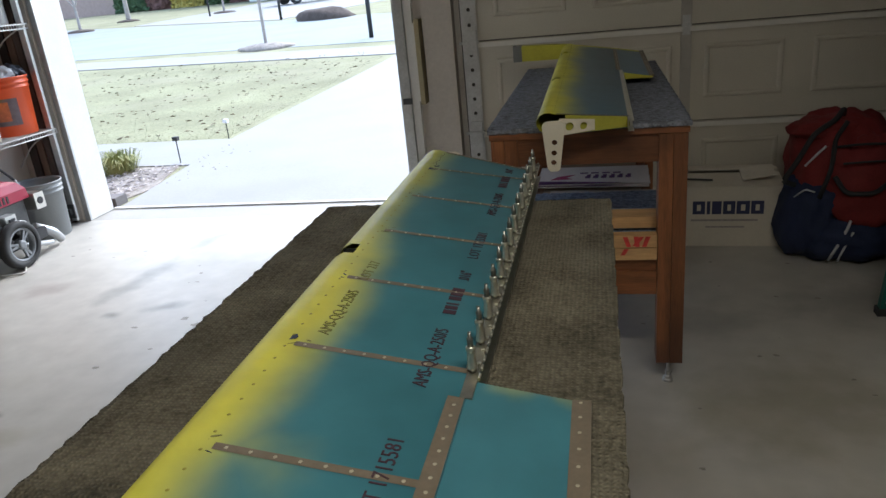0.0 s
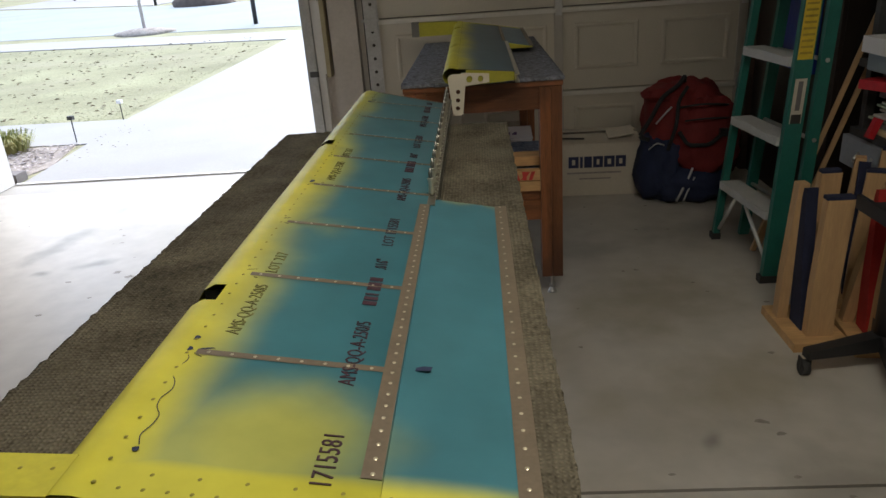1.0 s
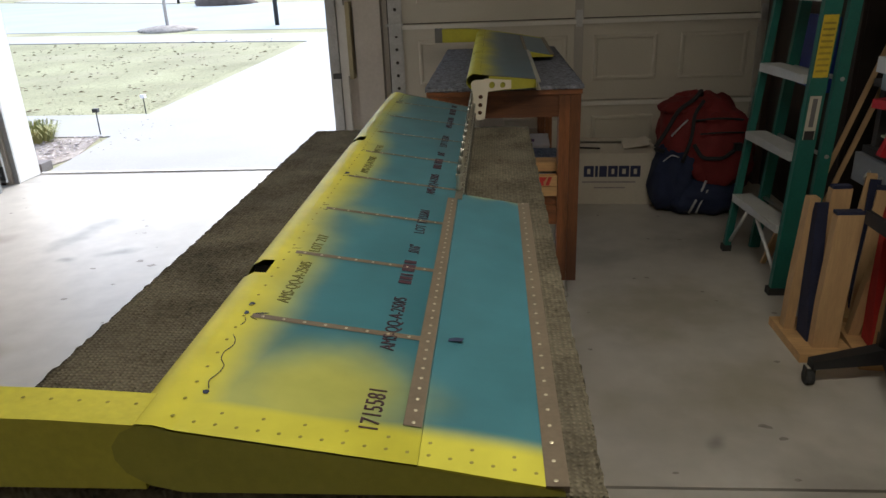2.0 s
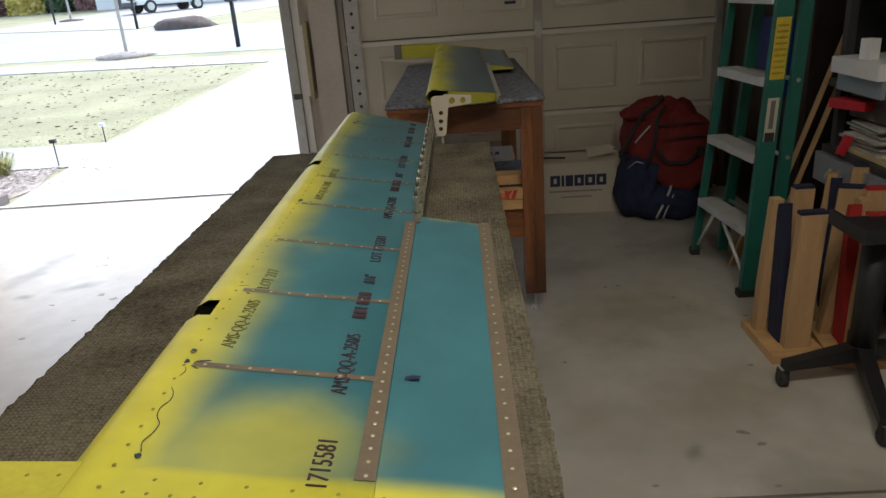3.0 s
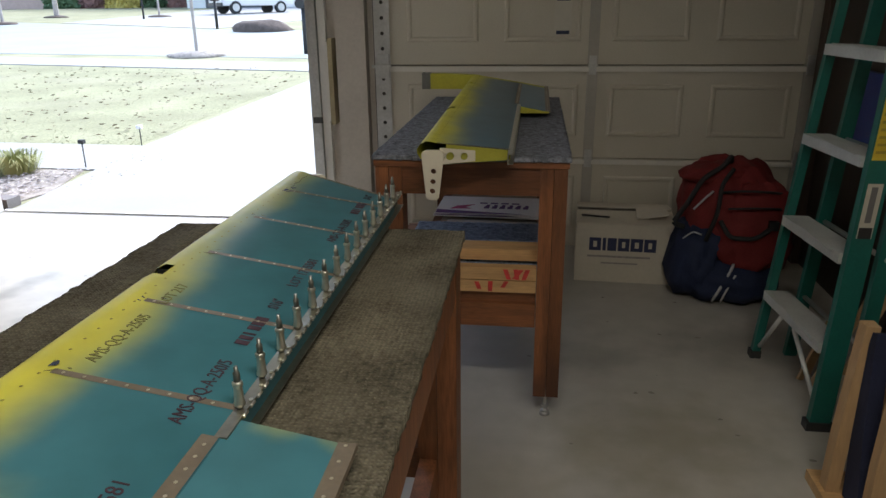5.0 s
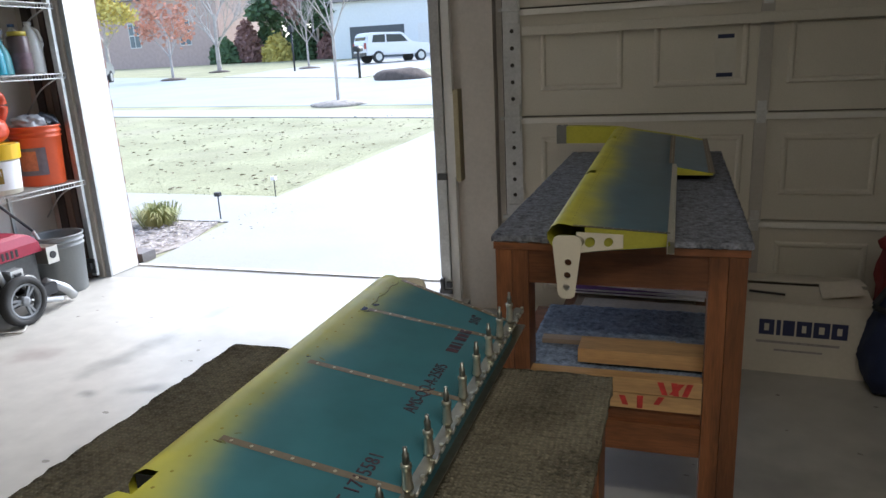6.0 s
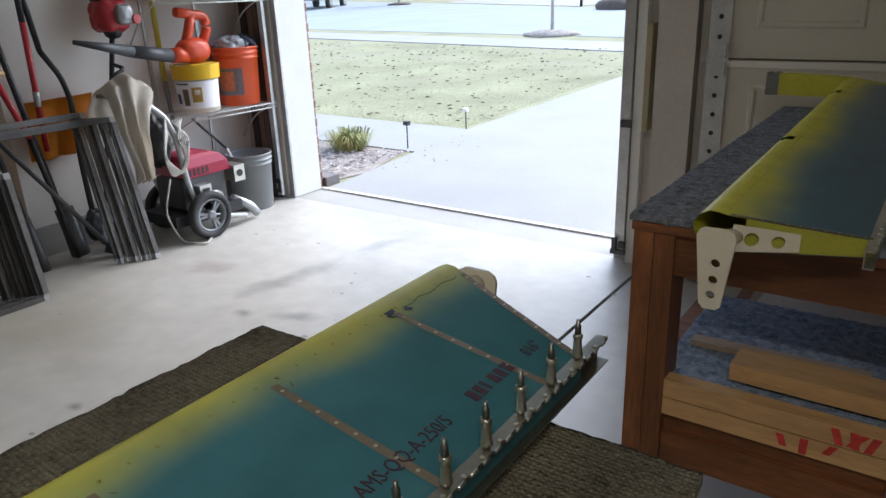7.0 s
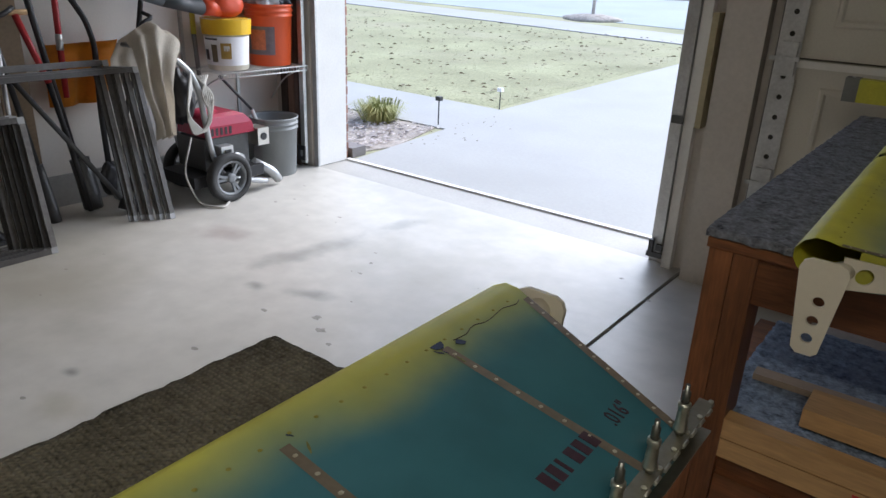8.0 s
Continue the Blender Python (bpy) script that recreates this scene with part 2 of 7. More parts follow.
SKIN2 = skin_material("primed_film_skin_grey", -0.215, 0.11, ((-0.02, -0.10, 0.08, 0.8), (0.1, -0.10, 0.08, 0.8)), (0.075, 0.165, 0.235), 0.3)
PRIMER = mat("yellow_green_primer", (0.57, 0.53, 0.05), 0.55, vary=0.14, scale=9, fine=120, bump=0.04, second=(0.40, 0.38, 0.06), amount=0.35)
# darker copy of the primer, with the shade of end faces in its colour
PRIMERSHADED = mat("shaded_primer", (0.42, 0.40, 0.045), 0.5, vary=0.12, scale=9, fine=120, bump=0.04)
STRIP = mat("bare_riveted_strip", (0.22, 0.175, 0.125), 0.42, 0.35, vary=0.16, scale=30, fine=160, bump=0.05)
CHANNEL = mat("dull_aluminium", (0.30, 0.28, 0.225), 0.38, 0.9, vary=0.2, scale=14, fine=120, bump=0.05)
DARKSTEEL = mat("dark_steel", (0.22, 0.22, 0.20), 0.35, 0.9, vary=0.2, scale=20)
ALU = mat("bare_aluminium", (0.66, 0.64, 0.58), 0.28, 0.9, vary=0.1, scale=14, fine=150, bump=0.04)
BRASSY = mat("plated_steel", (0.60, 0.59, 0.51), 0.28, 0.95, vary=0.15, scale=20, fine=150, bump=0.02)
CREAM = mat("cream_powder_coat", (0.74, 0.68, 0.55), 0.4, vary=0.04, scale=8, fine=120, bump=0.03)
INK = mat("faded_maroon_ink", (0.05, 0.018, 0.03), 0.6, vary=0.35, scale=60, fine=220, bump=0.0)
OLDINK = mat("faded_olive_ink", (0.20, 0.19, 0.06), 0.6, vary=0.5, scale=70, fine=220, bump=0.0)
INKBLUE = mat("blue_black_ink", (0.02, 0.03, 0.08), 0.6, vary=0.3, scale=60, fine=200, bump=0.0)


# ---- mesh helpers ----
def box(bm, x0, x1, y0, y1, z0, z1, m=None):
    vs = [bm.verts.new((x, y, z)) for z in (z0, z1) for x, y in ((x0, y0), (x1, y0), (x1, y1), (x0, y1))]
    for f in ((3, 2, 1, 0), (4, 5, 6, 7), (0, 1, 5, 4), (1, 2, 6, 5), (2, 3, 7, 6), (3, 0, 4, 7)):
        bm.faces.new([vs[i] for i in f])
    if m is not None:
        bmesh.ops.transform(bm, matrix=m, verts=vs)
    return vs


def cyl(bm, p, q, r0, r1=None, n=14, caps=True):
    """A round bar from p to q."""
    p, q = Vector(p), Vector(q)
    r1 = r0 if r1 is None else r1
    rot = (q - p).to_track_quat("Z", "Y").to_matrix()
    a, c = [], []
    for i in range(n):
        w = 2 * math.pi * i / n
        d = rot @ Vector((math.cos(w), math.sin(w), 0))
        a.append(bm.verts.new(p + d * r0))
        c.append(bm.verts.new(q + d * r1))
    for i in range(n):
        f = bm.faces.new((a[i], a[(i + 1) % n], c[(i + 1) % n], c[i]))
        f.smooth = n > 6
    if caps:
        bm.faces.new(a[::-1])
        bm.faces.new(c)
    return a + c


def tube(bm, pts, r, n=10):
    """A bent round bar through pts, with smooth corners."""
    pts = [Vector(p) for p in pts]
    path = []
    for i, p in enumerate(pts):
        if 0 < i < len(pts) - 1:
            a, b = pts[i - 1], pts[i + 1]
            d = min((a - p).length, (b - p).length) * 0.35
            u, v = p + (a - p).normalized() * d, p + (b - p).normalized() * d
            for k in range(5):
                s = k / 4
                path.append(u * (1 - s) ** 2 + p * 2 * s * (1 - s) + v * s * s)
        else:
            path.append(p)
    rings = []
    for i, p in enumerate(path):
        d = (path[min(i + 1, len(path) - 1)] - path[max(i - 1, 0)]).normalized()
        rot = d.to_track_quat("Z", "Y").to_matrix()
        rings.append([bm.verts.new(p + rot @ Vector((math.cos(2 * math.pi * k / n), math.sin(2 * math.pi * k / n), 0)) * r) for k in range(n)])
    for a, b in zip(rings, rings[1:]):
        for k in range(n):
            bm.faces.new((a[k], a[(k + 1) % n], b[(k + 1) % n], b[k])).smooth = True
    bm.faces.new(rings[0][::-1])
    bm.faces.new(rings[-1])


def lathe(bm, profile, centre=(0, 0, 0), n=28, smooth=True, caps=True):
    """A turned form from (radius, height) pairs."""
    cx, cy, cz = centre
    rings = [[bm.verts.new((cx + r * math.cos(2 * math.pi * k / n), cy + r * math.sin(2 * math.pi * k / n), cz + h)) for k in range(n)] for r, h in profile]
    for a, b in zip(rings, rings[1:]):
        for k in range(n):
            bm.faces.new((a[k], a[(k + 1) % n], b[(k + 1) % n], b[k])).smooth = smooth
    if caps:
        bm.faces.new(rings[0][::-1])
        bm.faces.new(rings[-1])


def plate(bm, outline, z0, z1, holes=(), m=None):
    """A flat plate in x and y with round holes (cx, cy, r)."""
    vs = []
    loops = [[Vector((x, y, 0)) for x, y in outline]]
    for cx, cy, r in holes:
        loops.append([Vector((cx + r * math.cos(2 * math.pi * k / 16), cy + r * math.sin(2 * math.pi * k / 16), 0)) for k in range(16)])
    edges = []
    rows = []
    for lp in loops:
        row = [bm.verts.new((p.x, p.y, z0)) for p in lp]
        rows.append(row)
        vs += row
        edges += [bm.edges.new((row[i], row[(i + 1) % len(row)])) for i in range(len(row))]
    fill = bmesh.ops.triangle_fill(bm, use_beauty=True, use_dissolve=False, edges=edges)
    faces = [g for g in fill["geom"] if isinstance(g, bmesh.types.BMFace)]
    ext = bmesh.ops.extrude_face_region(bm, geom=faces)
    up = [g for g in ext["geom"] if isinstance(g, bmesh.types.BMVert)]
    bmesh.ops.translate(bm, verts=up, vec=(0, 0, z1 - z0))
    vs += up
    if m is not None:
        bmesh.ops.transform(bm, matrix=m, verts=vs)
    return vs


def bevel(bm, w, segments=2):
    es = [e for e in bm.edges if len(e.link_faces) == 2 and e.calc_face_angle(0) > 0.6]
    bmesh.ops.bevel(bm, geom=es, offset=w, segments=segments, affect="EDGES", clamp_overlap=True)


def mesh_of(bm, material, name):
    bmesh.ops.recalc_face_normals(bm, faces=bm.faces)
    me = bpy.data.meshes.new(name)
    bm.to_mesh(me)
    bm.free()
    me.materials.append(material)
    return me


def part(name, bm, material, parent=None, label=""):
    ob = new(name, mesh_of(bm, material, name))
    if parent is not None:
        ob.parent = parent
    return tagged(ob, label)


def thing(name, label, category, m=None, group="", kind=""):
    e = new(name)
    e.empty_display_size = 0.05
    if m is not None:
        e.matrix_world = m
    return tagged(e, label, category, group, kind)


def boxes(rows, bev=0.0):
    bm = bmesh.new()
    for r in rows:
        box(bm, *r)
    if bev:
        bevel(bm, bev)
    return bm


def structure(name, bm, material, label):
    ob = part(name, bm, material)
    return tagged(ob, label, name.split("_")[0], kind="structure")


def lettering(text, size, material, parent, m, name="lettering", stretch=1.0):
    cu = bpy.data.curves.new(name, "FONT")
    cu.body, cu.size, cu.extrude = text, size, 0.0003
    cu.resolution_u = 2
    tmp = new(name, cu)
    bpy.context.view_layer.update()
    me = bpy.data.meshes.new_from_object(tmp)
    bpy.data.objects.remove(tmp)
    me.materials.append(material)
    ob = new(name, me)
    ob.parent = parent
    ob.matrix_local = m @ Matrix.Diagonal((stretch, 1, 1, 1))
    return ob


# ---- the garage ----
XL, XR, YF, YB, HC = -3.78, 2.55, 4.24, -3.2, 2.6
OX0, OX1, OH = -3.41, -1.0, 2.14          # the open doorway
DX0, DX1 = -0.53, 1.80                     # the closed doorway
CRACK = -0.83
floor = thing("floor", "bare grey concrete garage floor, stained, with control joints", "floor", kind="structure")
for i, (x0, x1, y0, y1) in enumerate(((XL, CRACK - 0.009, YB, 1.03), (CRACK + 0.009, XR, YB, 1.03), (XL, CRACK - 0.009, 1.042, YF + 0.02), (CRACK + 0.009, XR, 1.042, YF + 0.02))):
    bm = bmesh.new()
    box(bm, x0, x1, y0, y1, -0.12, 0)
    bevel(bm, 0.004, 1)
    part("slab", bm, CONCRETE, floor)
structure("floor_joint", boxes([(XL, XR, YB, YF, -0.14, -0.018)]), mat("joint_filler", (0.06, 0.055, 0.05), 0.9), "dark dirt-filled joints below the floor slabs")
structure("apron", boxes([(OX0 - 0.02, OX1 + 0.02, YF + 0.022, 4.525, -0.12, -0.004)], 0.004), APRON, "sloping concrete threshold strip in the open doorway")
structure("threshold", boxes([(OX0 + 0.002, OX1 - 0.002, 4.528, 4.56, -0.12, 0.008)], 0.005), TRIM, "pale weathered door sill line across the doorway")
structure("wall_left", boxes([(XL - 0.12, XL, YB, YF + 0.16, 0, HC)]), WALL, "off-white painted garage side wall")
structure("wall_right", boxes([(XR, XR + 0.12, YB, YF + 0.16, 0, HC)]), WALL, "off-white painted garage side wall")
structure("wall_back", boxes([(XL - 0.12, XR + 0.12, YB - 0.12, YB, 0, HC)]), WALL, "off-white painted garage back wall")
structure("wall_front", boxes([(OX1 + 0.035, DX0 - 0.002, YF, YF + 0.16, 0, HC), (XL, OX1 + 0.035, YF, YF + 0.16, OH, HC), (DX0 - 0.002, DX1 + 0.002, YF, YF + 0.16, OH, HC), (DX1 + 0.002, XR, YF, YF + 0.16, 0, HC), (XL, OX0 - 0.035, YF, YF + 0.16, 0, OH)]), POSTPAINT, "beige painted garage front wall with two doorways")
structure("ceiling", boxes([(XL - 0.12, XR + 0.12, YB - 0.12, YF + 0.16, HC, HC + 0.12)]), CEIL, "flat painted garage ceiling")
structure("baseboard", boxes([(XL + 0.001, XL + 0.022, YB, YF, 0, 0.17)], 0.004), mat("stem_wall", (0.34, 0.34, 0.33), 0.85, vary=0.12, scale=4), "exposed grey foundation edge along the side wall")

# door surround on the left of the opening
jamb = thing("door_jamb", "white painted door jamb with galvanised track", "door jamb", kind="structure")
part("jamb_board", boxes([(OX0 - 0.032, OX0, YF + 0.03, 4.53, 0, OH)], 0.003), TRIM, jamb, "white painted jamb board")
part("stop_strip", boxes([(OX0 - 0.028, OX0 + 0.012, YF + 0.012, YF + 0.028, 0, OH)], 0.002), GALV, jamb)
part("track", boxes([(OX0 - 0.075, OX0 - 0.071, YF - 0.062, YF - 0.004, 0.03, OH), (OX0 - 0.071, OX0 - 0.035, YF - 0.062, YF - 0.058, 0.03, OH), (OX0 - 0.039, OX0 - 0.035, YF - 0.058, YF - 0.04, 0.03, OH)]), GALV, jamb, "galvanised roller track")
part("dark_liner", boxes([(OX0 - 0.14, OX0 - 0.08, YF - 0.02, YF - 0.003, 0, OH)], 0.003), mat("aged_brown_board", (0.07, 0.05, 0.04), 0.8, vary=0.3), jamb)
part("hinge_bracket", boxes([(OX0 - 0.10, OX0 - 0.03, YF - 0.07, YF - 0.062, 0.05, 0.15), (OX0 - 0.07, OX0 - 0.05, YF - 0.09, YF - 0.07, 0.08, 0.12)], 0.002), DARKMETAL, jamb)
jamb_r = thing("door_jamb", "grey-white door jamb with galvanised track, bracket and roller", "door jamb", kind="structure")
part("jamb_board", boxes([(OX1, OX1 + 0.032, YF + 0.03, 4.53, 0, OH)], 0.003), TRIM, jamb_r)
part("weather_strip", boxes([(OX1 - 0.014, OX1 + 0.03, YF + 0.012, YF + 0.028, 0, OH)], 0.002), GALV, jamb_r)
part("track", boxes([(OX1 + 0.02, OX1 + 0.024, YF - 0.06, YF - 0.004, 0.05, OH), (OX1 + 0.024, OX1 + 0.066, YF - 0.062, YF - 0.058, 0.05, OH), (OX1 + 0.062, OX1 + 0.066, YF - 0.058, YF - 0.03, 0.05, OH)]), GALV, jamb_r, "galvanised roller track")
part("inner_board", boxes([(OX1 + 0.07, OX1 + 0.115, YF - 0.045, YF - 0.003, 0.0, OH)], 0.003), TRIM, jamb_r, "pale painted board")
part("bracket", boxes([(OX1 + 0.0, OX1 + 0.075, YF - 0.075, YF - 0.064, 0.05, 0.075), (OX1 + 0.01, OX1 + 0.03, YF - 0.085, YF - 0.064, 0.075, 0.14), (OX1 + 0.045, OX1 + 0.075, YF - 0.085, YF - 0.064, 0.09, 0.12)], 0.003), DARKMETAL, jamb_r, "dark bottom roller bracket")
part("hinge_bracket", boxes([(OX1 + 0.02, OX1 + 0.075, YF - 0.072, YF - 0.063, 0.70, 0.735)], 0.003), DARKMETAL, jamb_r)
part("shim_board", boxes([(OX1 + 0.118, OX1 + 0.138, YF - 0.10, YF - 0.01, 0.72, 1.16)], 0.003), TRIM, jamb_r)
part("old_board", boxes([(OX1 + 0.139, OX1 + 0.165, YF - 0.11, YF - 0.01, 0.70, 1.18)], 0.003), mat("yellowed_board", (0.42, 0.36, 0.22), 0.7, vary=0.15), jamb_r)
post = thing("door_post", "beige painted posts between the two garage doors", "post", kind="structure")
part("wide_post", boxes([(-0.805, -0.635, YF - 0.13, YF - 0.002, 0, HC - 0.002)], 0.004), POSTPAINT, post)
part("narrow_post", boxes([(-0.630, -0.600, YF - 0.075, YF - 0.002, 0, HC - 0.002)], 0.003), POSTPAINT, post)
# dark strip put in for the shaded recess beside the posts
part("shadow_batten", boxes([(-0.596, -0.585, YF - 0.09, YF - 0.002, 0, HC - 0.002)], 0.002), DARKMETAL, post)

# closed sectional door
door = thing("sectional_door", "closed beige steel sectional garage door with embossed panels", "garage door", kind="structure")
DY = 4.13
lines = [0.0, 0.527, 1.035, 1.555, 2.12]
for z0, z1 in zip(lines, lines[1:]):
    bm = bmesh.new()
    box(bm, DX0 - 0.01, DX1 + 0.01, DY, DY + 0.045, z0 + 0.002, z1 - 0.005)
    bevel(bm, 0.004, 1)
    sec = part("section", bm, DOORSTEEL, door)
    for b0 in (-0.49, 0.62):
        for o0, o1 in ((0.085, 0.485), (0.62, 1.035)):
            bm = bmesh.new()
            x0, x1, y1 = b0 + o0, b0 + o1, DY
            zz0, zz1 = z0 + 0.12, z1 - 0.10
            rings = []
            for inset, dy in ((0, 0.002), (0.010, -0.007), (0.022, -0.007), (0.034, 0.002), (0.036, 0.002)):
                rings.append([bm.verts.new((x, y1 + dy, z)) for x, z in ((x0 + inset, zz0 + inset), (x1 - inset, zz0 + inset), (x1 - inset, zz1 - inset), (x0 + inset, zz1 - inset))])
            for a, b in zip(rings, rings[1:]):
                for i in range(4):
                    bm.faces.new((a[i], a[(i + 1) % 4], b[(i + 1) % 4], b[i]))
            part("embossed_panel", bm, DOORSTEEL, sec)
    part("top_lip", boxes([(DX0 + 0.03, DX1, DY - 0.016, DY - 0.001, z1 - 0.034, z1 - 0.008)], 0.004), mat("door_lip", (0.76, 0.73, 0.66), 0.5, vary=0.05), sec)
# unseen dark sheet added behind the door to block sky light between sections
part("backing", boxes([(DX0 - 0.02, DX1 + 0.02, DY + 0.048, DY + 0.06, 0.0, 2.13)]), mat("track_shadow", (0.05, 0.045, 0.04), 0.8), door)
for x in (0.585, 1.70):
    part("stile", boxes([(x, x + 0.055, DY - 0.012, DY - 0.001, 0.01, 2.11)], 0.003), mat("door_stile", (0.44, 0.41, 0.36), 0.5, vary=0.08), door)
    for z in lines[1:-1]:
        hinge = part("hinge", boxes([(x + 0.008, x + 0.047, DY - 0.019, DY - 0.013, z - 0.05, z + 0.05), (x + 0.004, x + 0.051, DY - 0.028, DY - 0.014, z - 0.010, z + 0.006)], 0.002), GALV, door, "galvanised hinge")
bm = bmesh.new()
holes = [(0.045, 0.06 + 0.0815 * k, 0.0105) for k in range(25)]
plate(bm, [(0, 0), (0.088, 0), (0.088, 2.11), (0, 2.11)], 0, 0.003, holes, pose(-0.585, DY - 0.012, 0.005, 90, 0, 0))
part("perforated_angle", bm, GALV, door, "perforated galvanised angle")
# dark sheet stands in for the shade behind the angle's holes
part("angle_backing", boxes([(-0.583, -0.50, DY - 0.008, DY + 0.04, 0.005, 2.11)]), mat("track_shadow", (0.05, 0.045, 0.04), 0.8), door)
part("strut", boxes([(DX0 + 0.05, DX1, DY - 0.05, DY - 0.004, 1.425, 1.43), (DX0 + 0.05, DX1, DY - 0.05, DY - 0.046, 1.43, 1.465), (DX0 + 0.05, DX1, DY - 0.05, DY - 0.004, 1.466, 1.47)]), DOORSTEEL, door, "painted stiffening strut")
for z in lines[1:-1]:
    part("roller_hinge", boxes([(-0.57, -0.505, DY - 0.03, DY - 0.014, z - 0.07, z + 0.06), (-0.60, -0.49, DY - 0.04, DY - 0.03, z - 0.012, z + 0.004)], 0.003), GALV, door)
label = tagged(part("door_sticker", boxes([(0.40, 0.49, DY - 0.0035, DY - 0.0015, 1.19, 1.40)]), mat("yellowed_paper", (0.62, 0.58, 0.50), 0.7, vary=0.06)), "faded paper label with dark print bars on the steel door", "label")
for z in (1.375, 1.205):
    part("print_bar", boxes([(0.41, 0.48, DY - 0.0045, DY - 0.0037, z - 0.009, z + 0.009)]), INKBLUE, label)

# assumed shop light on the ceiling, out of view, added to brighten the room
shop = thing("assumed_ceiling_light", "assumed white two-tube shop light on the ceiling, out of view, added to brighten the garage", "ceiling light")
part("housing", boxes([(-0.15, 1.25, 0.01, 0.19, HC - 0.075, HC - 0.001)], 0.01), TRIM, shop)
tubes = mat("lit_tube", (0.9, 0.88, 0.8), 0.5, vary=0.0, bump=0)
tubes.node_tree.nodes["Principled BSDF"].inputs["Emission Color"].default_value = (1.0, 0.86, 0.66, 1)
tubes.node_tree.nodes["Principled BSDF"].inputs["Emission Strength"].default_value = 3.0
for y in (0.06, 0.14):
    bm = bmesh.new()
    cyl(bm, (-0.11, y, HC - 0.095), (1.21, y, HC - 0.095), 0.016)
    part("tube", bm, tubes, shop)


# ---- outside: ground sheet rising gently to the street ----
def ground_z(y):
    return -0.03 + 0.027 * max(0.0, y - 4.53)


def sheet(name, outline, lift, material, label, category, kind="structure"):
    """A flat piece of ground laid on the slope."""
    bm = bmesh.new()
    vs = [bm.verts.new((x, y, ground_z(y) + lift)) for x, y in outline]
    f = bm.faces.new(vs)
    r = bmesh.ops.extrude_face_region(bm, geom=[f])
    bmesh.ops.translate(bm, verts=[g for g in r["geom"] if isinstance(g, bmesh.types.BMVert)], vec=(0, 0, -0.08))
    ob = part(name, bm, material)
    return tagged(ob, label, category, kind=kind)


GRASS = mat("winter_lawn", (0.31, 0.305, 0.19), 0.95, vary=0.3, scale=0.9, fine=30, bump=0.6, spec=0.1, second=(0.36, 0.335, 0.235), amount=0.7)
ROADM = mat("pale_asphalt", (0.30, 0.33, 0.33), 0.9, vary=0.1, scale=0.6, fine=30, bump=0.2)
bm = bmesh.new()
for (y0, y1) in ((4.53, 60), (60, 900)):
    z0, z1 = ground_z(y0), ground_z(y1) if y1 < 100 else ground_z(60) + 3
    bm.faces.new([bm.verts.new(p) for p in ((-500, y0, z0 - 0.003), (500, y0, z0 - 0.003), (500, y1, z1 - 0.003), (-500, y1, z1 - 0.003))])
bm.faces.new([bm.verts.new(p) for p in ((-500, -400, -0.15), (500, -400, -0.15), (500, 4.53, -0.15), (-500, 4.53, -0.15))])
tagged(part("ground", bm, GRASS), "pale dormant lawn sloping up to the street", "lawn", kind="structure")
sheet("driveway", [(-3.42, 4.53), (0.9, 4.53), (1.5, 16.5), (-3.45, 16.5), (-3.48, 12.0), (-3.60, 6.9), (-3.44, 4.9)], 0.012, DRIVE, "pale concrete driveway running to the street", "driveway")

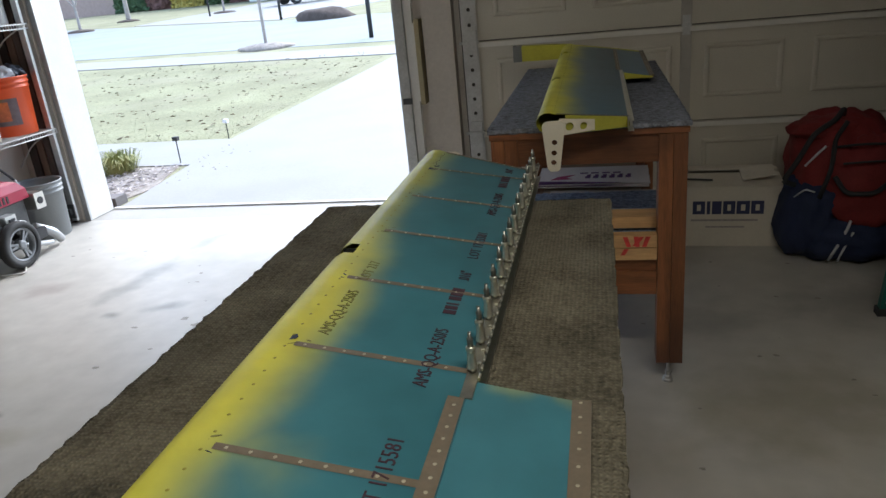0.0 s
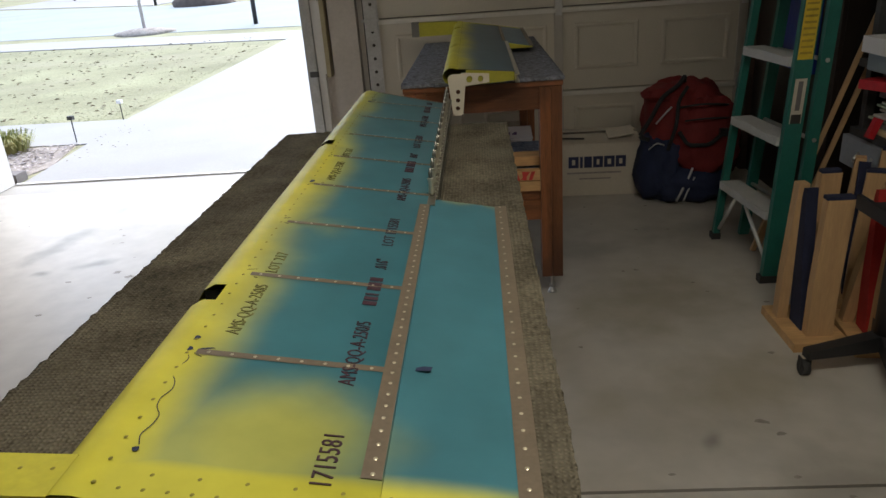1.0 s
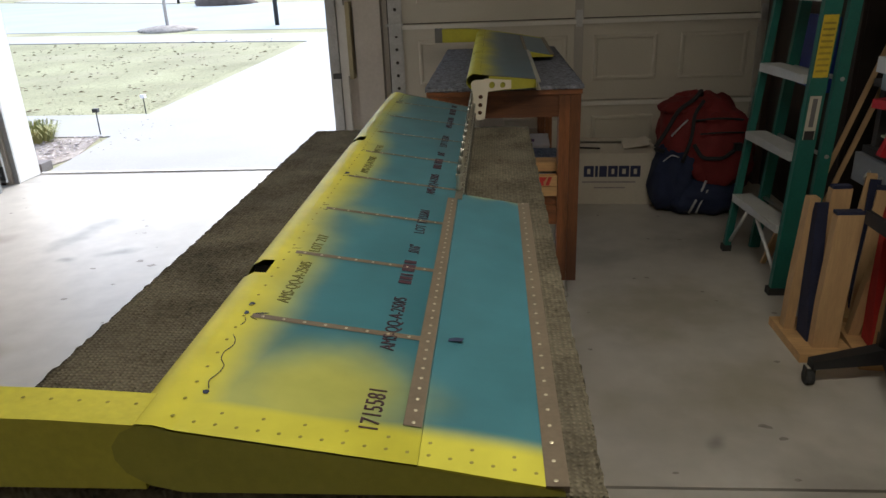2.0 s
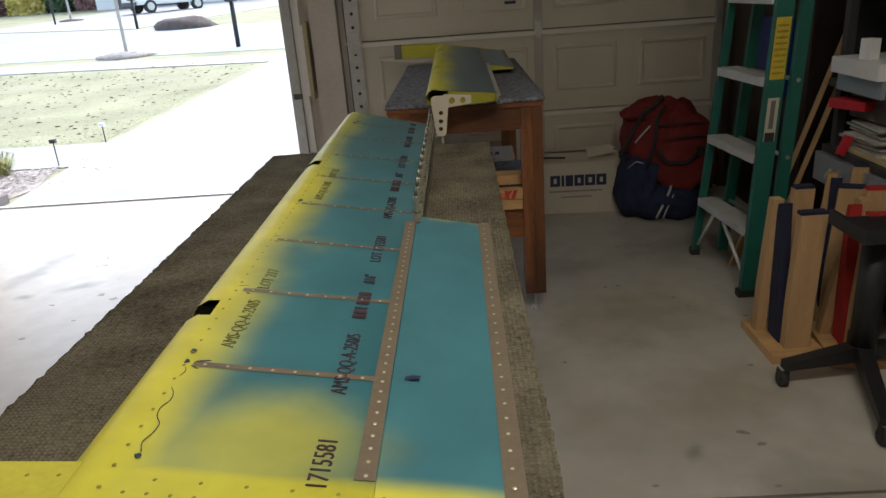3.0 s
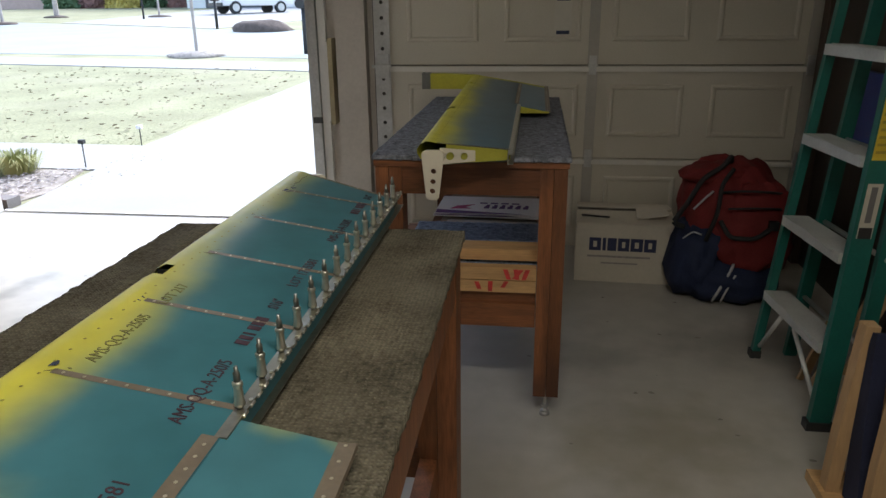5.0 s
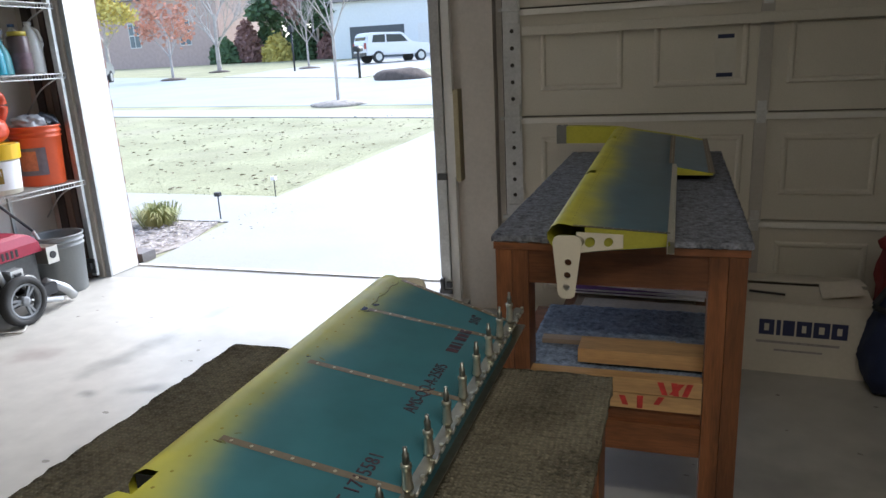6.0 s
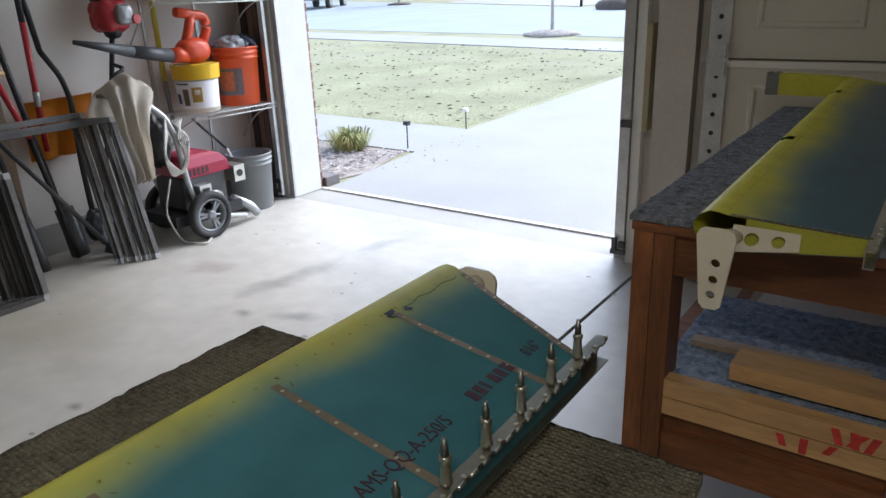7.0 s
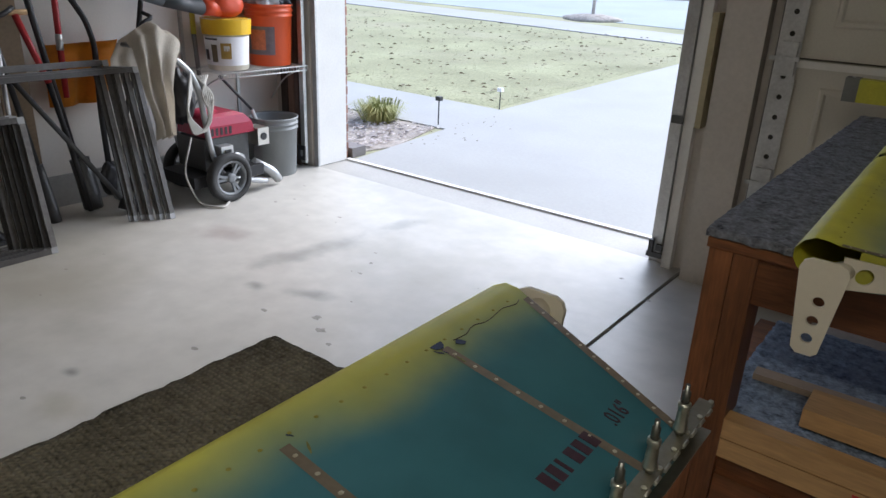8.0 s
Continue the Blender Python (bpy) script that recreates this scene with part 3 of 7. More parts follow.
# ---- workbench ----
def workbench(m, length, carpet, label, shelf):
    """A two-foot-wide lumber bench with carpet on top, lower shelf and levelling feet. Origin on the floor at its near left corner."""
    w, top = 0.605, 0.909
    e = thing("workbench", label, "workbench", m)
    bm = boxes([(0, w, 0, length, top - 0.034, top - 0.016)])
    part("benchtop", bm, WOODY, e)
    bm = bmesh.new()
    n, k = 60, 150
    grid = [[bm.verts.new((-0.006 + (w + 0.012) * i / n + (random.uniform(-0.002, 0.002) if i in (0, n) else 0), -0.006 + (length + 0.012) * j / k + (random.uniform(-0.002, 0.002) if j in (0, k) else 0), top + random.uniform(-0.0014, 0.0014))) for i in range(n + 1)] for j in range(k + 1)]
    for j in range(k):
        for i in range(n):
            bm.faces.new((grid[j][i], grid[j][i + 1], grid[j + 1][i + 1], grid[j + 1][i])).smooth = True
    r = bmesh.ops.extrude_edge_only(bm, edges=[ed for ed in bm.edges if len(ed.link_faces) == 1])
    bmesh.ops.translate(bm, verts=[g for g in r["geom"] if isinstance(g, bmesh.types.BMVert)], vec=(0, 0, -0.013))
    part("carpet", bm, carpet, e, "worn carpet tacked on the benchtop")
    for y0, y1 in ((0.012, 0.05), (length - 0.05, length - 0.012)):
        part("apron_board", boxes([(0.05, w - 0.05, y0, y1, top - 0.123, top - 0.036)], 0.003), WOODY, e)
        part("lower_rail", boxes([(0.09, w - 0.09, y0, y1, 0.34, 0.42)], 0.003), WOODY, e)
    for x0, x1 in ((0.006, 0.044), (w - 0.044, w - 0.006)):
        part("side_board", boxes([(x0, x1, 0.09, length - 0.09, top - 0.123, top - 0.036)], 0.003), WOOD, e)
        part("lower_side_board", boxes([(x0 + (0.04 if x0 < 0.1 else -0.04), x1 + (0.04 if x0 < 0.1 else -0.04), 0.09, length - 0.09, 0.335, 0.420)], 0.003), WOOD, e)
    for x in (0.004, w - 0.088):
        for y in (0.004, length - 0.088):
            leg = part("leg", boxes([(x, x + 0.0415, y, y + 0.084, 0.088, top - 0.036)], 0.003), WOOD, e)
            part("leg_half", boxes([(x + 0.043, x + 0.084, y, y + 0.084, 0.088, top - 0.036)], 0.003), WOOD, leg)
            bm = bmesh.new()
            cx, cy = x + 0.042, y + 0.04
            cyl(bm, (cx, cy, 0.02), (cx, cy, 0.092), 0.006)
            cyl(bm, (cx, cy, 0.03), (cx, cy, 0.038), 0.013, n=6)
            cyl(bm, (cx, cy, 0.0), (cx, cy, 0.012), 0.019, 0.016)
            cyl(bm, (cx, cy, 0.012), (cx, cy, 0.022), 0.016, 0.007)
            part("levelling_foot", bm, GALV, leg, "bright zinc levelling foot")
    if shelf:
        part("shelf_board", boxes([(0.01, w - 0.01, 0.09, 0.55, 0.511, 0.524)]), WOODY, e)
        part("rear_shelf_board", boxes([(0.09, w - 0.09, 0.52, length - 0.006, 0.421, 0.433)]), mat("weathered_ply", (0.30, 0.25, 0.19), 0.7, vary=0.2, scale=5, stretch=(1, 5, 5)), e, "weathered plywood at the back of the shelf")
        bm = bmesh.new()
        n, k = 50, 46
        x0, x1, y0, y1 = 0.052, w - 0.052, 0.052, 0.545
        grid = [[bm.verts.new((x0 + (x1 - x0) * i / n + (random.uniform(-0.002, 0.002) if i in (0, n) else 0), y0 + (y1 - y0) * j / k + (random.uniform(-0.002, 0.002) if j in (0, k) else 0), 0.536 + random.uniform(-0.0016, 0.0016))) for i in range(n + 1)] for j in range(k + 1)]
        for j in range(k):
            for i in range(n):
                bm.faces.new((grid[j][i], grid[j][i + 1], grid[j + 1][i + 1], grid[j + 1][i])).smooth = True
        r = bmesh.ops.extrude_edge_only(bm, edges=[ed for ed in bm.edges if len(ed.link_faces) == 1])
        bmesh.ops.translate(bm, verts=[g for g in r["geom"] if isinstance(g, bmesh.types.BMVert)], vec=(0, 0, -0.011))
        part("shelf_carpet", bm, SHELFCARPET, e, "blue looped carpet on the lower shelf")
    return e


workbench(pose(-0.432, -0.07, 0), 1.545, CARPET, "lumber workbench with worn brown carpet top", False)
workbench(pose(-0.183, 2.235, 0), 1.50, BLUECARPET, "lumber workbench with blue-grey carpet top and shelf", True)


# ---- aircraft elevators ----
TOP = ((0.142, 0.0085), (0.017, 0.0325), (-0.19, 0.0655), (-0.207, 0.0705), (-0.222, 0.0715), (-0.237, 0.064), (-0.247, 0.050), (-0.247, 0.036), (-0.239, 0.022), (-0.22, 0.009), (-0.19, 0.002), (0.017, 0.0025), (0.142, 0.0035))


def top_z(x):
    """Height of the upper skin above the bench at x from the hinge-line spar."""
    return 0.0325 - (x - 0.017) * (0.192 if x > 0.017 else 0.1594)


def elevator(m, skin, label, letters, clecos):
    """Tail elevator half lying flat: nose towards -x, outboard end with balance arm at y = -0.09, root end with horn at y = 1.55."""
    e = thing("elevator", label, "aircraft part", m)

    def loft(stations, section, close=True):
        bm = bmesh.new()
        rings = []
        for y in stations:
            rings.append([bm.verts.new((x, y + (0.0 if y < 1.5 else (0.017 - x) * 0.36 if x > -0.2 else 0.078), z)) for x, z in section])
        for a, b in zip(rings, rings[1:]):
            for i in range(len(section) - 1):
                bm.faces.new((a[i], a[i + 1], b[i + 1], b[i])).smooth = True
            if close:
                bm.faces.new((a[-1], a[0], b[0], b[-1]))
        return bm, rings

    body = [(0.017, 0.0325)] + list(TOP[2:12])
    gaps = ((0.247, 0.289), (0.985, 1.022))   # hinge pockets in the nose
    bm, rings = loft([-0.077, 0.235, 0.247, 0.289, 0.30, 0.62, 0.973, 0.985, 1.022, 1.034, 1.3, 1.555], body)
    kill = []
    bm.faces.ensure_lookup_table()
    for f in bm.faces:
        c = f.calc_center_median()
        if c.x < -0.2 and any(a < c.y < b for a, b in gaps):
            kill.append(f)
    bmesh.ops.delete(bm, geom=kill, context="FACES")
    bm.normal_update()
    part("skin", bm, skin, e, "blue-green filmed skin with yellow primer along the rounded nose")
    for a, b in gaps:
        part("hinge_pocket", boxes([(-0.199, -0.195, a - 0.002, b + 0.002, 0.004, 0.0655), (-0.238, -0.195, a - 0.0035, a - 0.0015, 0.012, 0.062), (-0.238, -0.195, b + 0.0015, b + 0.0035, 0.012, 0.062)]), mat("pocket_black", (0.012, 0.012, 0.01), 0.8), e)
    bm = bmesh.new()
    sec = [(0.0175, 0.0323), (0.142, 0.0085), (0.142, 0.0035), (0.0175, 0.0025)]
    rr = [[bm.verts.new((x, y, z)) for x, z in sec] for y in (-0.077, 0.695)]
    for i in range(4):
        bm.faces.new((rr[0][i], rr[0][(i + 1) % 4], rr[1][(i + 1) % 4], rr[1][i]))
    bm.faces.new(rr[0][::-1])
    bm.faces.new(rr[1])
    part("trailing_skin", bm, skin, e, "blue-green filmed trailing skin panel")
    # outboard rib face and balance arm
    bm = bmesh.new()
    poly = [(x, z) for x, z in TOP]
    bm.faces.new([bm.verts.new((x, -0.079, z - 0.0004)) for x, z in poly])
    # this face is turned from the door; its shade is in the colour
    part("tip_rib", bm, PRIMERSHADED, e, "yellow primed end rib, toned olive for the side turned from the light")
    bm = bmesh.new()
    arm_top = ((-0.224, 0.0712), (-0.30, 0.076), (-0.40, 0.079), (-0.485, 0.079))
    a = [[bm.verts.new((x, y, z)) for x, z in arm_top] for y in (-0.0785, -0.03)]
    c = [[bm.verts.new((x, y, 0.004)) for x, z in arm_top] for y in (-0.0785, -0.03)]
    for i in range(3):
        bm.faces.new((a[0][i], a[0][i + 1], a[1][i + 1], a[1][i]))
        for s in (0, 1):
            bm.faces.new((a[s][i], a[s][i + 1], c[s][i + 1], c[s][i]))
        bm.faces.new((c[0][i], c[0][i + 1], c[1][i + 1], c[1][i]))
    bevel(bm, 0.004, 2)
    arm = part("balance_arm", bm, PRIMER, e, "yellow primed counterbalance arm")
    part("counterweight", boxes([(-0.491, -0.448, -0.0805, -0.028, 0.0035, 0.0815)], 0.003), mat("dull_lead", (0.20, 0.20, 0.19), 0.5, 0.5, vary=0.15), arm, "dull grey lead counterweight")
    bm = bmesh.new()
    cyl(bm, (-0.47, -0.055, 0.0815), (-0.47, -0.055, 0.0835), 0.006, n=14)
    part("screw_head", bm, GALV, arm)
    bm = bmesh.new()
    wedge = [(0.018, 0.0018), (0.140, 0.0018), (0.140, 0.0070), (0.018, 0.0300)]
    rr = [[bm.verts.new((x, y, z)) for x, z in wedge] for y in (0.6955, 0.6972)]
    for i in range(4):
        bm.faces.new((rr[0][i], rr[0][(i + 1) % 4], rr[1][(i + 1) % 4], rr[1][i]))
    bm.faces.new(rr[0][::-1])
    bm.faces.new(rr[1])
    part("closing_rib", bm, PRIMER, e, "yellow primed closing rib")
    # bare strips along the spar, ribs and trailing edge
    S = Matrix.Rotation(math.atan(0.1594), 4, "Y")

    def strip(x0, x1, y0, y1, lift=0.0007):
        bm = bmesh.new()
        bm.faces.new([bm.verts.new(p) for p in ((x0, y0, top_z(x0) + lift), (x1, y0, top_z(x1) + lift), (x1, y1, top_z(x1) + lift), (x0, y1, top_z(x0) + lift))])
        part("bare_strip", bm, STRIP, e)

    strip(-0.001, 0.0165, -0.026, 0.66, 0.0011)
    bm = bmesh.new()
    box(bm, 0.1255, 0.1455, -0.077, 0.695, 0.0055, 0.0125)
    part("trailing_edge", bm, STRIP, e, "bare riveted trailing edge strip")
    ribs = [0.137 + 0.192 * k for k in range(8)]
    for k, y in enumerate(ribs):
        if letters:
            strip(-0.19, 0.0 if k < 3 else 0.012, y - 0.005, y + 0.005)
    bm = bmesh.new()
    edge_ = [bm.verts.new((x, 1.5545 + (0.017 - x) * 0.36 - o, top_z(x) + 0.0009)) for x, o in ((-0.19, 0.0), (0.016, 0.0), (0.016, 0.010), (-0.19, 0.010))]
    bm.faces.new(edge_)
    part("root_strip", bm, STRIP, e, "bare riveted strip along the root")
    # rivets
    bm = bmesh.new()

    def rivet(x, y, z, r=0.0024):
        pts = [bm.verts.new((x + r * math.cos(w), y + r * math.sin(w), z)) for w in (0, 1.05, 2.09, 3.14, 4.19, 5.24)]
        t = bm.verts.new((x, y, z + r * 0.55))
        for i in range(6):
            bm.faces.new((pts[i], pts[(i + 1) % 6], t)).smooth = True

    for i in range(36):
        rivet(0.008, -0.02 + i * 0.019, top_z(0.008) + 0.0011)
    for i in range(30):
        rivet(0.1345, -0.07 + i * 0.0262, 0.0126, 0.0022)
    for y in ribs if letters else ():
        for i in range(8):
            rivet(-0.178 + i * 0.0235, y, top_z(-0.178 + i * 0.0235) + 0.0007)
    for i in range(11):
        x = -0.18 + i * 0.0185
        rivet(x, 1.5495 + (0.017 - x) * 0.36, top_z(x) + 0.0009, 0.0021)
    part("rivets", bm, mat("rivet_heads", (0.62, 0.56, 0.42), 0.35, 0.7, vary=0.1), e)["kind"] = "stuff"
    bm = bmesh.new()
    for i in range(62):
        rivet(-0.197, -0.06 + i * 0.0272, 0.0688, 0.0021)
    for i in range(17):
        rivet(0.118 - i * 0.0185, -0.062, top_z(0.118 - i * 0.0185) + 0.0002, 0.0021)
        if i % 2:
            rivet(0.118 - i * 0.0185, -0.045, top_z(0.118 - i * 0.0185) + 0.0002, 0.0021)
    for i in range(9):
        rivet(-0.235 - i * 0.026, -0.048, 0.0725 + 0.0015 * min(i, 5), 0.0021)
    part("primed_rivets", bm, mat("primed_rivet_heads", (0.30, 0.27, 0.04), 0.5, 0.0, vary=0.2), e)["kind"] = "stuff"
    # hinge-line channel and temporary fasteners
    angle = [(0.0105, 0.0025), (0.0265, 0.0025), (0.0265, 0.0042), (0.0122, 0.0042), (0.0122, 0.030), (0.0105, 0.030)]
    bm = bmesh.new()
    ends = [[bm.verts.new((x, y, z)) for x, z in angle] for y in (0.697, 1.612)]
    for i in range(6):
        bm.faces.new((ends[0][i], ends[0][(i + 1) % 6], ends[1][(i + 1) % 6], ends[1][i]))
    bm.faces.new(ends[0][::-1])
    bm.faces.new(ends[1])
    bmesh.ops.recalc_face_normals(bm, faces=bm.faces[:])
    part("rear_channel", bm, CHANNEL if letters else ALU, e, "bare aluminium hinge-line channel")
    part("upper_flange", boxes([(0.0105, 0.0245, 0.66, 1.612, 0.0305, 0.0335)], 0.0005), CHANNEL if letters else ALU, e)
    bm = bmesh.new()
    for i in range(46):
        cyl(bm, (0.0250, 0.70 + i * 0.0198, 0.0318), (0.0250, 0.7105 + i * 0.0198, 0.0318), 0.0019, n=8)
    part("piano_hinge", bm, ALU, e, "bright piano hinge knuckles")["kind"] = "stuff"
    bm = bmesh.new()
    for i in range(30):
        cyl(bm, (0.0215, 0.73 + i * 0.0304, 0.0335), (0.0215, 0.73 + i * 0.0304, 0.0350), 0.0024, n=7)
    part("channel_rivets", bm, BRASSY, e)["kind"] = "stuff"
    for i in range(clecos):
        y = 1.545 - i * 0.0640
        bm = bmesh.new()
        lathe(bm, [(0.0034, 0.0), (0.0040, 0.003), (0.0062, 0.0045), (0.0062, 0.007), (0.0054, 0.009), (0.0046, 0.024), (0.0046, 0.026), (0.0056, 0.027), (0.0056, 0.031), (0.0042, 0.032)], (0.0165, y, 0.0337), n=14)
        fastener = part("cleco_fastener", bm, BRASSY, e, "plated spring fastener clamped through the channel")
        bm = bmesh.new()
        lathe(bm, [(0.0036, 0.0), (0.0036, 0.010), (0.0022, 0.011), (0.0022, 0.017)], (0.0165, y, 0.0657), n=12)
        part("plunger", bm, DARKSTEEL, fastener, "dark steel plunger")
    # root rib fitting and control horn
    bm = bmesh.new()
    plate(bm, [(0.0, 0.0), (0.105, 0.004), (0.105, 0.035), (0.0, 0.049)], -0.0016, 0.0016, [(0.03, 0.023, 0.0120), (0.072, 0.020, 0.0108)], pose(-0.182, 1.632, 0.004, 90, 0, -20))
    bracket = part("horn_bracket", bm, CREAM, e, "cream bracket with lightening holes")
    bm = bmesh.new()
    for x, z in ((0.008, 0.008), (0.009, 0.040), (0.050, 0.006), (0.052, 0.036), (0.096, 0.009), (0.096, 0.029)):
        cyl(bm, (x, z, 0.0015), (x, z, 0.0035), 0.0028, n=8)
    bmesh.ops.transform(bm, matrix=pose(-0.182, 1.632, 0.004, 90, 0, -20), verts=bm.verts)
    part("bracket_rivets", bm, GALV, bracket)["kind"] = "stuff"
    bm = bmesh.new()
    out = [(-0.024, 0.036), (-0.020, 0.046), (-0.010, 0.051), (0.026, 0.051), (0.036, 0.046), (0.040, 0.036), (0.038, 0.020), (0.024, -0.088), (0.016, -0.094), (-0.004, -0.094), (-0.012, -0.086)]
    plate(bm, out, -0.003, 0.003, [(0.010, -0.010, 0.008), (0.008, -0.040, 0.008), (0.006, -0.068, 0.008)], pose(-0.205, 1.672, 0.004, 90, 0, 0))
    horn = part("control_horn", bm, CREAM, e, "cream control horn with three holes")
    bm = bmesh.new()
    cyl(bm, (-0.178, 1.622, 0.030), (-0.197, 1.669, 0.034), 0.014, n=20)
    part("horn_tube", bm, CREAM, horn)
    # root rib, in the primer toned olive for shade
    bm = bmesh.new()
    bm.faces.new([bm.verts.new((x, 1.553 + ((0.017 - x) * 0.36 if x > -0.2 else 0.078), z)) for x, z in [(0.017, 0.0325), (-0.165, 0.0605), (-0.165, 0.003), (0.017, 0.0025)]])
    part("root_rib", bm, PRIMERSHADED, e, "yellow primed root rib, toned darker for the shaded end face")
    # printed mill marks: letters run along the span
    for k in range(3):
        y0 = 0.102 + 0.5655 * k
        for text, dy, length in (("AMS-QQ-A-250/5", 0.0, 0.148), ('.016"', 0.277, 0.05), ("LOT 1715581", 0.36, 0.135)):
            if y0 + dy + length > 1.6 or not letters:
                continue
            lettering(text, 0.0235, INK, e, Matrix.Translation((-0.026, y0 + dy, top_z(-0.026) + 0.0008)) @ S @ pose(0, 0, 0, 0, 0, 90), "printed_marking", length / (0.0235 * 0.60 * len(text)))
        if letters:
            for j, w in enumerate((0.010, 0.009, 0.004, 0.010, 0.009, 0.010)):
                bm = boxes([(j * 0.0135, j * 0.0135 + w, 0, 0.017, 0, 0.0004)])
                ob = part("printed_bar", bm, INK, e)
                ob.matrix_local = Matrix.Translation((-0.026, y0 + 0.172, top_z(-0.026) + 0.0008)) @ S @ pose(0, 0, 0, 0, 0, 90)
        if letters and k < 2:
            for text, dy, length in (("AMS-QQ-A-250/5", 0.075, 0.14), ("LOT 217", 0.235, 0.075)):
                lettering(text, 0.022, OLDINK, e, Matrix.Translation((-0.160, y0 + dy, top_z(-0.160) + 0.0008)) @ S @ pose(0, 0, 0, 0, 0, 90), "faded_marking", length / (0.022 * 0.60 * len(text)))
    if letters:
        bm = bmesh.new()
        tube(bm, [(-0.198 + 0.016 * j / 11 + 0.005 * math.sin(j * 1.7), 0.135 - 0.0135 * j, top_z(-0.19) + 0.0012) for j in range(12)], 0.00045, 5)
        part("pen_line", bm, INKBLUE, e, "hand-drawn wavy pen line")
        bm = bmesh.new()
        tube(bm, [(-0.192 + 0.0022 * math.sin(j * 1.3) + 0.001 * math.sin(j * 4.1), 1.497 + 0.0098 * j, top_z(-0.192 + 0.0022 * math.sin(j * 1.3)) + 0.0012) for j in range(13)], 0.0004, 5)
        part("pen_line", bm, INK, e, "hand-drawn wavy pen line")
        for px, py, pr in ((-0.198, 0.14, 0.005), (-0.184, -0.018, 0.004), (-0.20, 0.162, 0.006), (-0.197, 1.478, 0.010), (-0.186, 1.50, 0.006), (-0.197, 0.725, 0.008)):
            bm = bmesh.new()
            plate(bm, [(px + pr * (0.6 + 0.5 * random.random()) * math.cos(w), py + pr * (0.6 + 0.5 * random.random()) * math.sin(w)) for w in (0, 0.9, 1.8, 2.7, 3.6, 4.5, 5.4)], 0, 0.0003, (), Matrix.Translation((0, 0, top_z(px) + 0.0012)))
            part("ink_blot", bm, INKBLUE, e)
        rs = random.Random(5)
        for y in ribs:
            for _ in range(3):
                px, py = -0.190 + rs.uniform(-0.012, 0.022), y + rs.uniform(-0.014, 0.014)
                ln, wd, an = rs.uniform(0.003, 0.009), rs.uniform(0.0006, 0.0014), rs.uniform(-0.6, 0.6)
                bm = bmesh.new()
                plate(bm, [(-ln, -wd * 0.4), (-ln * 0.2, -wd), (ln, -wd * 0.3), (ln * 0.8, wd * 0.6), (0, wd), (-ln * 0.9, wd * 0.5)], 0, 0.0002, (), Matrix.Translation((px, py, top_z(px) + 0.0009)) @ S @ Matrix.Rotation(an, 4, "Z"))
                part("scuff_mark", bm, OLDINK if rs.random() < 0.6 else INKBLUE, e)
        bm = bmesh.new()
        plate(bm, [(0.030, 0.141), (0.046, 0.140), (0.048, 0.147), (0.038, 0.149), (0.031, 0.147)], 0, 0.0003, (), Matrix.Translation((0, 0, top_z(0.039) + 0.002)))
        part("ink_blot", bm, INKBLUE, e)
    if letters:
        lettering("1715581", 0.026, INK, e, Matrix.Translation((-0.022, -0.042, top_z(-0.022) + 0.0008)) @ S @ pose(0, 0, 0, 0, 0, 90), "printed_marking", 0.78)
    return e


elevator(pose(0, 0, 0.9105, 0.38), SKIN1, "teal film-covered aluminium elevator with yellow primed nose, on the brown bench", True, 14)
elevator(pose(0.228, 2.12, 0.911, 1.1) @ pose(0, 1.60, 0) @ Matrix.Diagonal((1, -1, 1, 1)), SKIN2, "blue-grey film-covered aluminium elevator with yellow primed nose, on the blue-carpeted bench", False, 0)


# ---- under and on the second bench ----
BX, BY = -0.183, 2.235
# lowest board is an added dark spacer, set back for the shaded gap
for z0, z1 in ((0.4205, 0.461), (0.463, 0.503), (0.506, 0.547)):
    bd = tagged(part("lumber_board", boxes([(-0.095, 0.332, 2.243 + (0.020 if z0 < 0.45 else 0), 2.281, z0, z1)], 0.003), WOODY if z0 < 0.45 else PINEX), "board stored between the bench legs, planed pine but for an added dark filler at the bottom", "board", group="boards under the bench")
red = mat("red_spray_paint", (0.50, 0.04, 0.035), 0.6, vary=0.3, scale=30)
for k, (x, z0, z1, lean) in enumerate(((0.150, 0.472, 0.498, -0.010), (0.185, 0.466, 0.501, 0.0), (0.225, 0.480, 0.502, 0.012), (0.245, 0.509, 0.543, -0.012), (0.272, 0.509, 0.544, -0.006), (0.262, 0.512, 0.543, 0.022), (0.292, 0.509, 0.544, 0.012))):
    bm = bmesh.new()
    bm.faces.new([bm.verts.new(p) for p in ((x - 0.007, 2.2418 - 0.0004 * k, z0), (x + 0.007, 2.2418 - 0.0004 * k, z0), (x + 0.008 + lean, 2.2418 - 0.0004 * k, z1), (x - 0.007 + lean, 2.2418 - 0.0004 * k, z1))])
    part("paint_mark", bm, red, bd, "red spray paint stroke")
slat = tagged(part("lath", boxes([(0, 0.37, 0, 0.035, 0, 0.014)], 0.002), mat("grey_slat", (0.40, 0.31, 0.23), 0.6, vary=0.2, stretch=(1, 6, 6))), "thin weathered wood slat on the shelf carpet", "wood slat")
slat.matrix_world = pose(-0.10, 2.445, 0.538, 0, 0, 2)
blk = tagged(part("wood_block", boxes([(0, 0.36, 0, 0.088, 0, 0.038)], 0.003), PINEX), "short pale pine two-by-four on the shelf carpet", "wood block")
blk.matrix_world = pose(0.02, 2.312, 0.548, 0, 0, 0)
